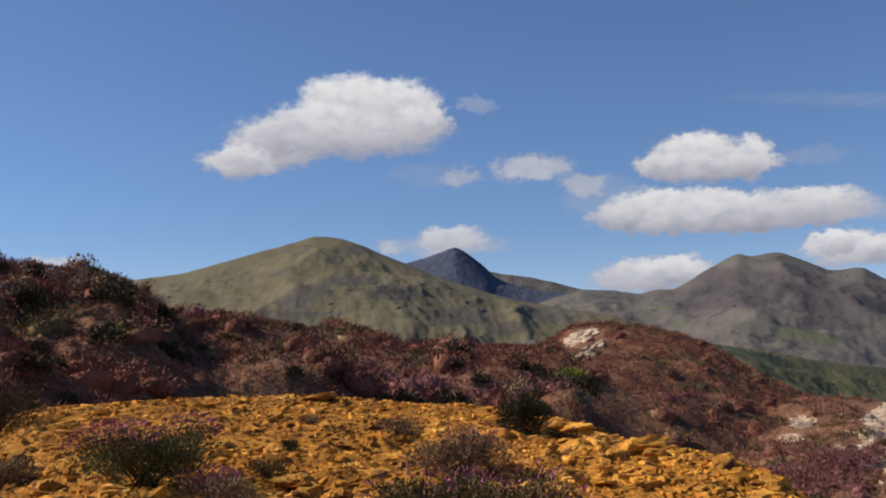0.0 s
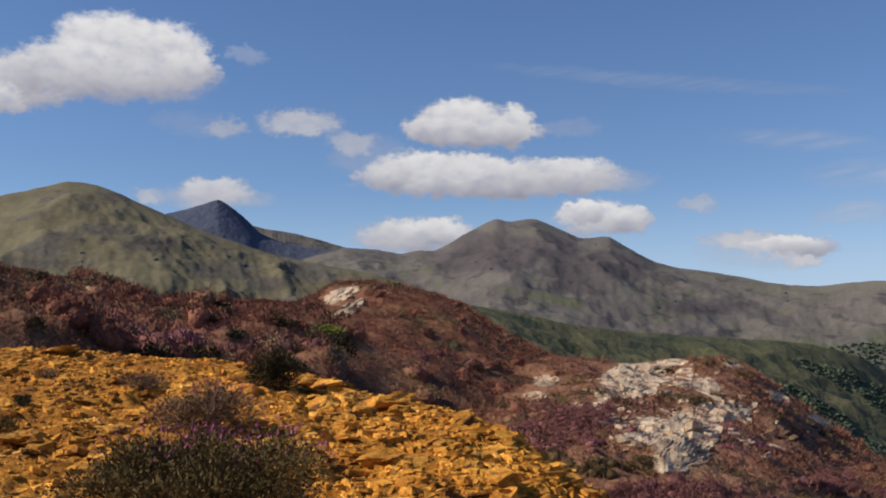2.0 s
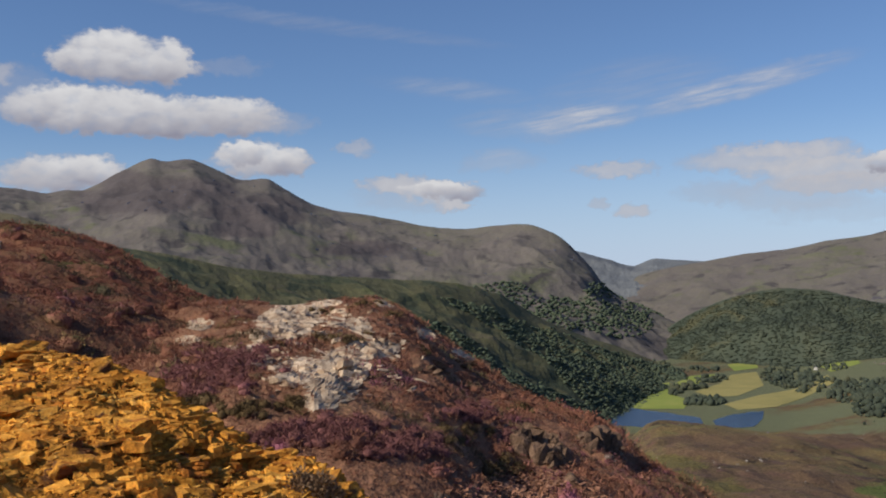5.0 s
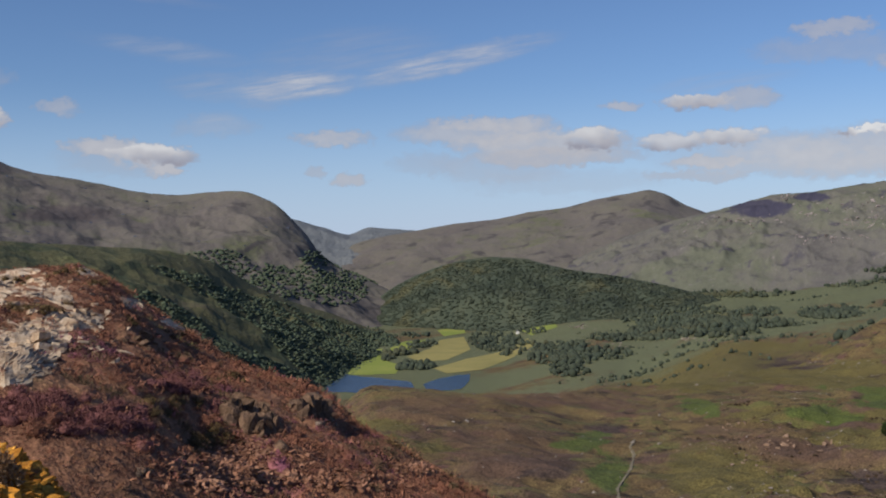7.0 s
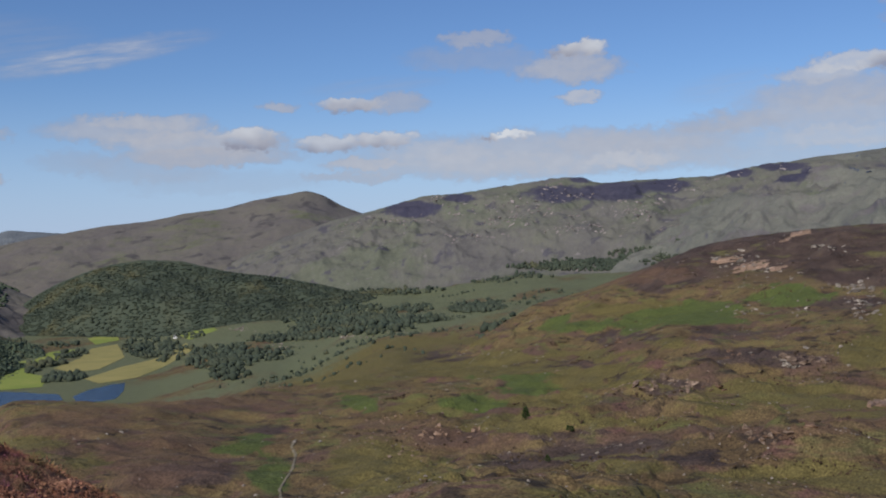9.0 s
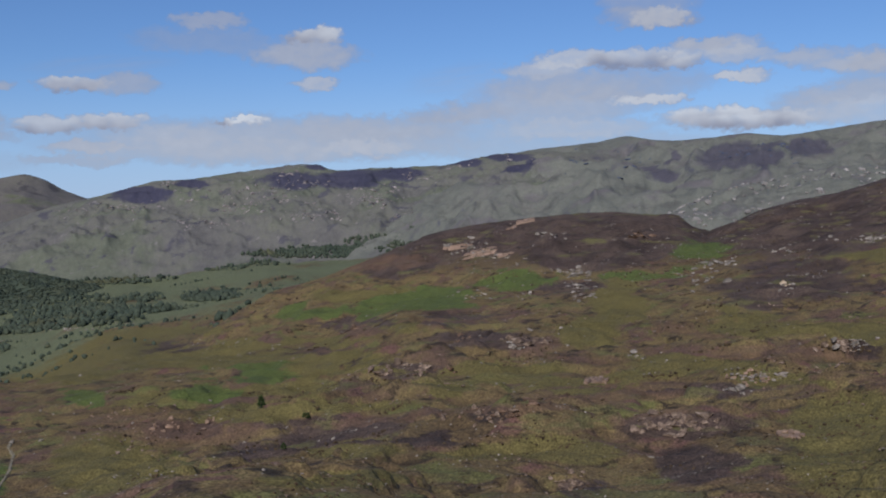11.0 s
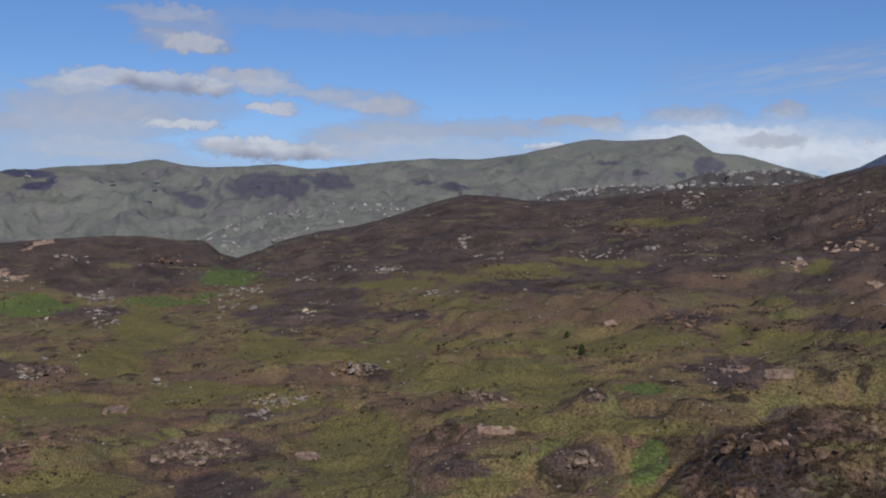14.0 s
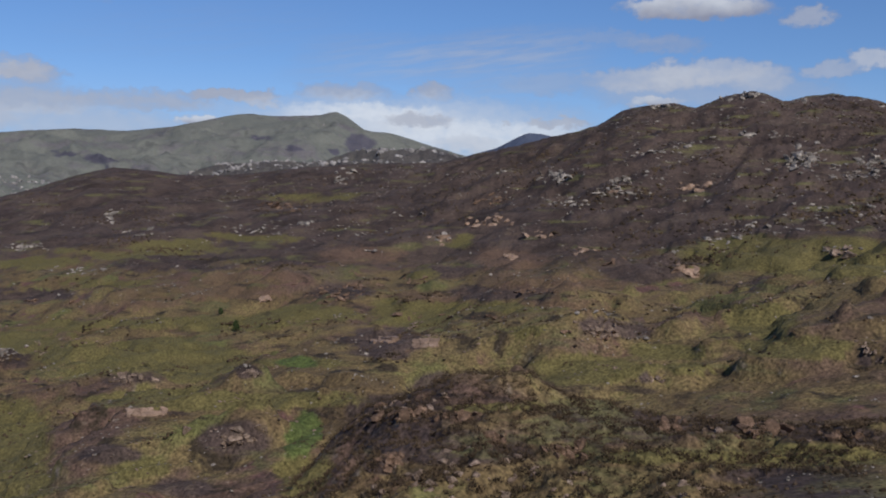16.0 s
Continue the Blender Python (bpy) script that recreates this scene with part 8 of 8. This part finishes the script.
more = patch_places([
                      (*(56.45, -3.87), 70 * C, 30 * C, 70), (*(54.50, -5.21), 40 * C, 8 * C, 14), (*(52.50, -7.17), 60 * C, 12 * C, 24), (*(49.27, -6.17), 40 * C, 6 * C, 10), (*(44.16, -5.10), 60 * C, 6 * C, 16),
                      (58.38, -4.31, 3.0, 0.7, 90), (61.00, -2.98, 3.4, 0.22, 70), (66.01, -4.08, 1.6, 0.22, 50),
                      (64.28, -1.88, 0.9, 0.26, 60), (65.94, -4.06, 1.4, 0.22, 70), (58.32, -1.50, 3.6, 0.5, 220), (57.12, -5.18, 1.8, 0.2, 50), (60.47, -3.04, 1.4, 0.12, 40), (62.97, -4.59, 1.5, 0.15, 40), (67.33, -5.26, 1.2, 0.12, 30), (55.40, -5.36, 1.6, 0.2, 40), (59.31, -4.73, 3.6, 0.6, 170),
                      (57.20, -3.03, 3.6, 0.4, 150), (66.81, -2.53, 1.3, 0.15, 30), (62.13, -3.99, 1.5, 0.3, 40), (69.19, -2.31, 1.2, 0.2, 40)], 2.3, 97)
dense = patch_places([(57.84, -1.59, 3.67, 0.46, 240), (64.36, -1.97, 0.78, 0.24, 40), (65.95, -4.07, 1.33, 0.18, 50), (59.31, -4.07, 1.83, 0.49, 90), (60.22, -4.70, 2.44, 0.33, 90),
                       (52.20, -6.35, 1.84, 0.55, 90), (54.35, -6.17, 1.54, 0.36, 60), (49.16, -5.65, 1.82, 0.45, 60), (56.84, -5.25, 1.23, 0.24, 30), (47.95, -5.31, 0.91, 0.42, 30),
                       (58.59, -1.66, 2.72, 0.49, 180), (64.35, -1.91, 0.81, 0.27, 40), (65.88, -4.00, 1.32, 0.18, 50), (59.04, -4.57, 3.01, 0.46, 150), (57.13, -5.12, 1.60, 0.34, 70),
                       (56.39, -3.43, 1.58, 0.51, 90), (60.75, -3.05, 1.67, 0.20, 40), (62.41, -4.00, 0.85, 0.18, 20), (66.52, -2.53, 0.88, 0.15, 15)], 1.7, 98)
woods = np.concatenate([woods, more, dense])
dip = np.degrees(np.arctan2(woods[:, 2] - EYE, np.hypot(woods[:, 0], woods[:, 1])))
woods = woods[(dip > -6.92) | (np.degrees(np.arctan2(woods[:, 0], woods[:, 1])) > 47.2)]


def valley_spot(u, v):
    b, r = 53 + 31 * u, 1050 * (2500 / 1050) ** v
    return r * math.sin(radians(b)), r * math.cos(radians(b))


q = clusters(90, 161, valley_spot, (3, 18), (12, 60))
b, r = np.degrees(np.arctan2(q[:, 0], q[:, 1])), np.hypot(q[:, 0], q[:, 1])
strew("valley_scrub", TREES, np.stack([q[:, 0], q[:, 1], ground_z(b, r)], -1), np.clip(rr.lognormal(1.4, 0.4, len(q)), 2, 9), WOOD, 162, 0.1, smooth=True, label="scattered thorn trees and scrub on the valley side", category="scrub")
ridge_foot = patch_places([(72.90, -1.87, 3.06, 0.32, 150), (75.91, -1.51, 2.14, 0.32, 90), (71.93, -1.81, 3.63, 0.34, 150), (75.90, -1.61, 2.45, 0.34, 100), (78.38, -0.72, 1.84, 0.25, 40), (73.44, -1.88, 4.2, 0.3, 200), (75.60, -1.26, 2.6, 0.25, 80), (69.21, -1.85, 1.6, 0.15, 40)], 1.6, 195, CRAGGY)
ridge_foot = np.concatenate([ridge_foot, patch_places([(76.51, -1.75, 1.8, 0.3, 90)], 1.6, 197, GRASSY)])
slope = patch_places([(37.77, -2.09, 2.52, 0.88, 190), (40.03, -2.62, 1.72, 0.74, 120), (35.29, -1.57, 2.18, 0.58, 90), (41.20, -1.76, 1.16, 0.42, 50), (33.69, -0.65, 1.60, 0.40, 50), (39.21, -0.81, 1.14, 0.47, 50)], 2.2, 199, TWIN)
strew("mountain_foot_woods", CROWNS, slope, rr.uniform(6, 11, len(slope)), WOOD_HAZED, 200, 0.1, smooth=True, label="woods climbing the foot of the grey mountain", category="woodland")
strew("ridge_foot_trees", TREES, ridge_foot, rr.uniform(6, 11, len(ridge_foot)), WOOD, 196, 0.1, smooth=True, label="tree belt along the foot of the ridge", category="woodland")
strew("valley_copses", TREES, woods, np.clip(rr.lognormal(1.95, 0.32, len(woods)), 3.5, 13), WOOD, 96, 0.1, smooth=True, label="copses and hedgerow trees on the valley floor", category="woodland")


def small_tree(at, height, seed, conifer=False):
    """A lone tree: a tapered trunk with limbs, and a crown of many leaf clumps."""
    g = np.random.default_rng(seed)
    root = thing("conifer" if conifer else "tree", at, "small dark green conifer standing alone on the moor" if conifer else "small leafy tree standing alone on the moor", "tree", "lone trees on the moor")
    tv, tf, k = [], [], 0

    def limb(p0, p1, w0, w1):
        nonlocal k
        for c in range(5):
            a0, a1 = 1.2566 * c, 1.2566 * (c + 1)
            o0, o1 = np.array([math.cos(a0), math.sin(a0), 0]), np.array([math.cos(a1), math.sin(a1), 0])
            tv.extend([p0 + o0 * w0, p0 + o1 * w0, p1 + o1 * w1, p1 + o0 * w1])
            tf.extend([[k, k + 1, k + 2], [k, k + 2, k + 3]])
            k += 4
    top = np.array([0, 0, height * 0.9])
    limb(np.array([0, 0, -0.2]), top, height * 0.035, height * 0.01)
    centres = []
    for i in range(26):
        z = height * g.uniform(0.18, 0.95)
        reach = height * (0.28 * (1.05 - z / height) if conifer else 0.26 * math.sin(math.pi * min(0.95, z / height) ** 0.8) + 0.04)
        a = g.uniform(0, 2 * math.pi)
        q = np.array([math.cos(a) * reach, math.sin(a) * reach, z])
        limb(np.array([0, 0, z * 0.85]), q, height * 0.012, height * 0.004)
        centres.append(q)
    part("trunk", (np.array(tv), np.array(tf)), TWIG, root)
    c = np.array(centres)[g.integers(26, size=1500)] + g.normal(size=(1500, 3)) * height * 0.055
    d = g.normal(size=(1500, 3, 3)) * height * 0.035
    part("crown", ((c[:, None] + d).reshape(-1, 3), np.arange(4500).reshape(-1, 3)), TREE_LEAF, root)


for b, e, h, seed, con in ((68.46, -10.01, 3.6, 1, True), (70.91, -10.73, 1.8, 2, False), (111.29, -6.13, 3.4, 3, True), (69.59, -12.29, 1.5, 4, False), (110.49, -5.24, 2.2, 5, False), (70.74, -10.68, 1.6, 6, False)):
    small_tree(on_ground(b, e), h, seed, con)


def farmhouse(at, yaw, size):
    root = thing("farmhouse", at, "white farmhouse with a grey slate roof among trees", "house", "farmhouses in the valley")
    root.rotation_euler = (0, 0, yaw)
    L, W, H = 12 * size, 6.5 * size, 5 * size

    def box(x0, x1, y0, y1, z0, z1):
        v = np.array([(x, y, z) for x in (x0, x1) for y in (y0, y1) for z in (z0, z1)])
        return v, np.array([(0, 1, 3, 2), (4, 6, 7, 5), (0, 4, 5, 1), (2, 3, 7, 6), (0, 2, 6, 4), (1, 5, 7, 3)])
    part("wall", box(-L / 2, L / 2, -W / 2, W / 2, -3, H), WALL_WHITE, root)
    e, q = 0.4, W / 2 + 0.4
    v = np.array([(-L / 2 - e, -q, H - .3), (L / 2 + e, -q, H - .3), (L / 2 + e, 0, H + W * .45), (-L / 2 - e, 0, H + W * .45), (-L / 2 - e, q, H - .3), (L / 2 + e, q, H - .3)])
    roof = part("roof", (v, np.array([(0, 1, 2, 3), (3, 2, 5, 4), (0, 4, 5, 1), (0, 3, 4, 4), (1, 5, 2, 2)])[:3]), SLATE_ROOF, root, "grey slate roof")
    part("gable", (np.array([(-L / 2, -W / 2, H), (-L / 2, W / 2, H), (-L / 2, 0, H + W * .42), (L / 2, -W / 2, H), (L / 2, W / 2, H), (L / 2, 0, H + W * .42)]), np.array([(0, 2, 1), (3, 4, 5)])), WALL_WHITE, root)
    part("chimney", box(L / 2 - 1.4, L / 2 - 0.4, -0.5, 0.5, H, H + W * .45 + 1.2), WALL_WHITE, roof)
    for x in (-L * .3, 0, L * .3):
        part("window", box(x - .6, x + .6, -W / 2 - .06, -W / 2 + .05, 1.2, 2.6), SLATE_ROOF, root, "dark window pane")


for (b, e), yaw, s in (((47.25, -4.38), 0.4, 1.3), ((41.79, -5.54), 0.8, 1.1), ((43.90, -4.40), 1.2, 1.0), ((44.40, -4.50), 0.1, 1.0), ((45.74, -4.39), 2.0, 1.0), ((47.95, -4.26), 0.5, 1.0), ((49.84, -5.05), 0.9, 0.9)):
    farmhouse(on_ground(b, e), yaw, s)
for b, e, w, h, n in ((59.20, -5.38, 1.5, 0.10, 14), (61.73, -5.21, 0.9, 0.10, 9), (53.32, -4.71, 1.0, 0.2, 8), (55.29, -5.67, 0.6, 0.15, 5), (50.37, -5.93, 0.8, 0.1, 5)):
    crag("rock_bank", None, [(b, e, w, h, n)], RIDGE_ROCK, "low bank of pale rock on the valley side", (3, 6), "rock outcrop", "pale banks in the valley")
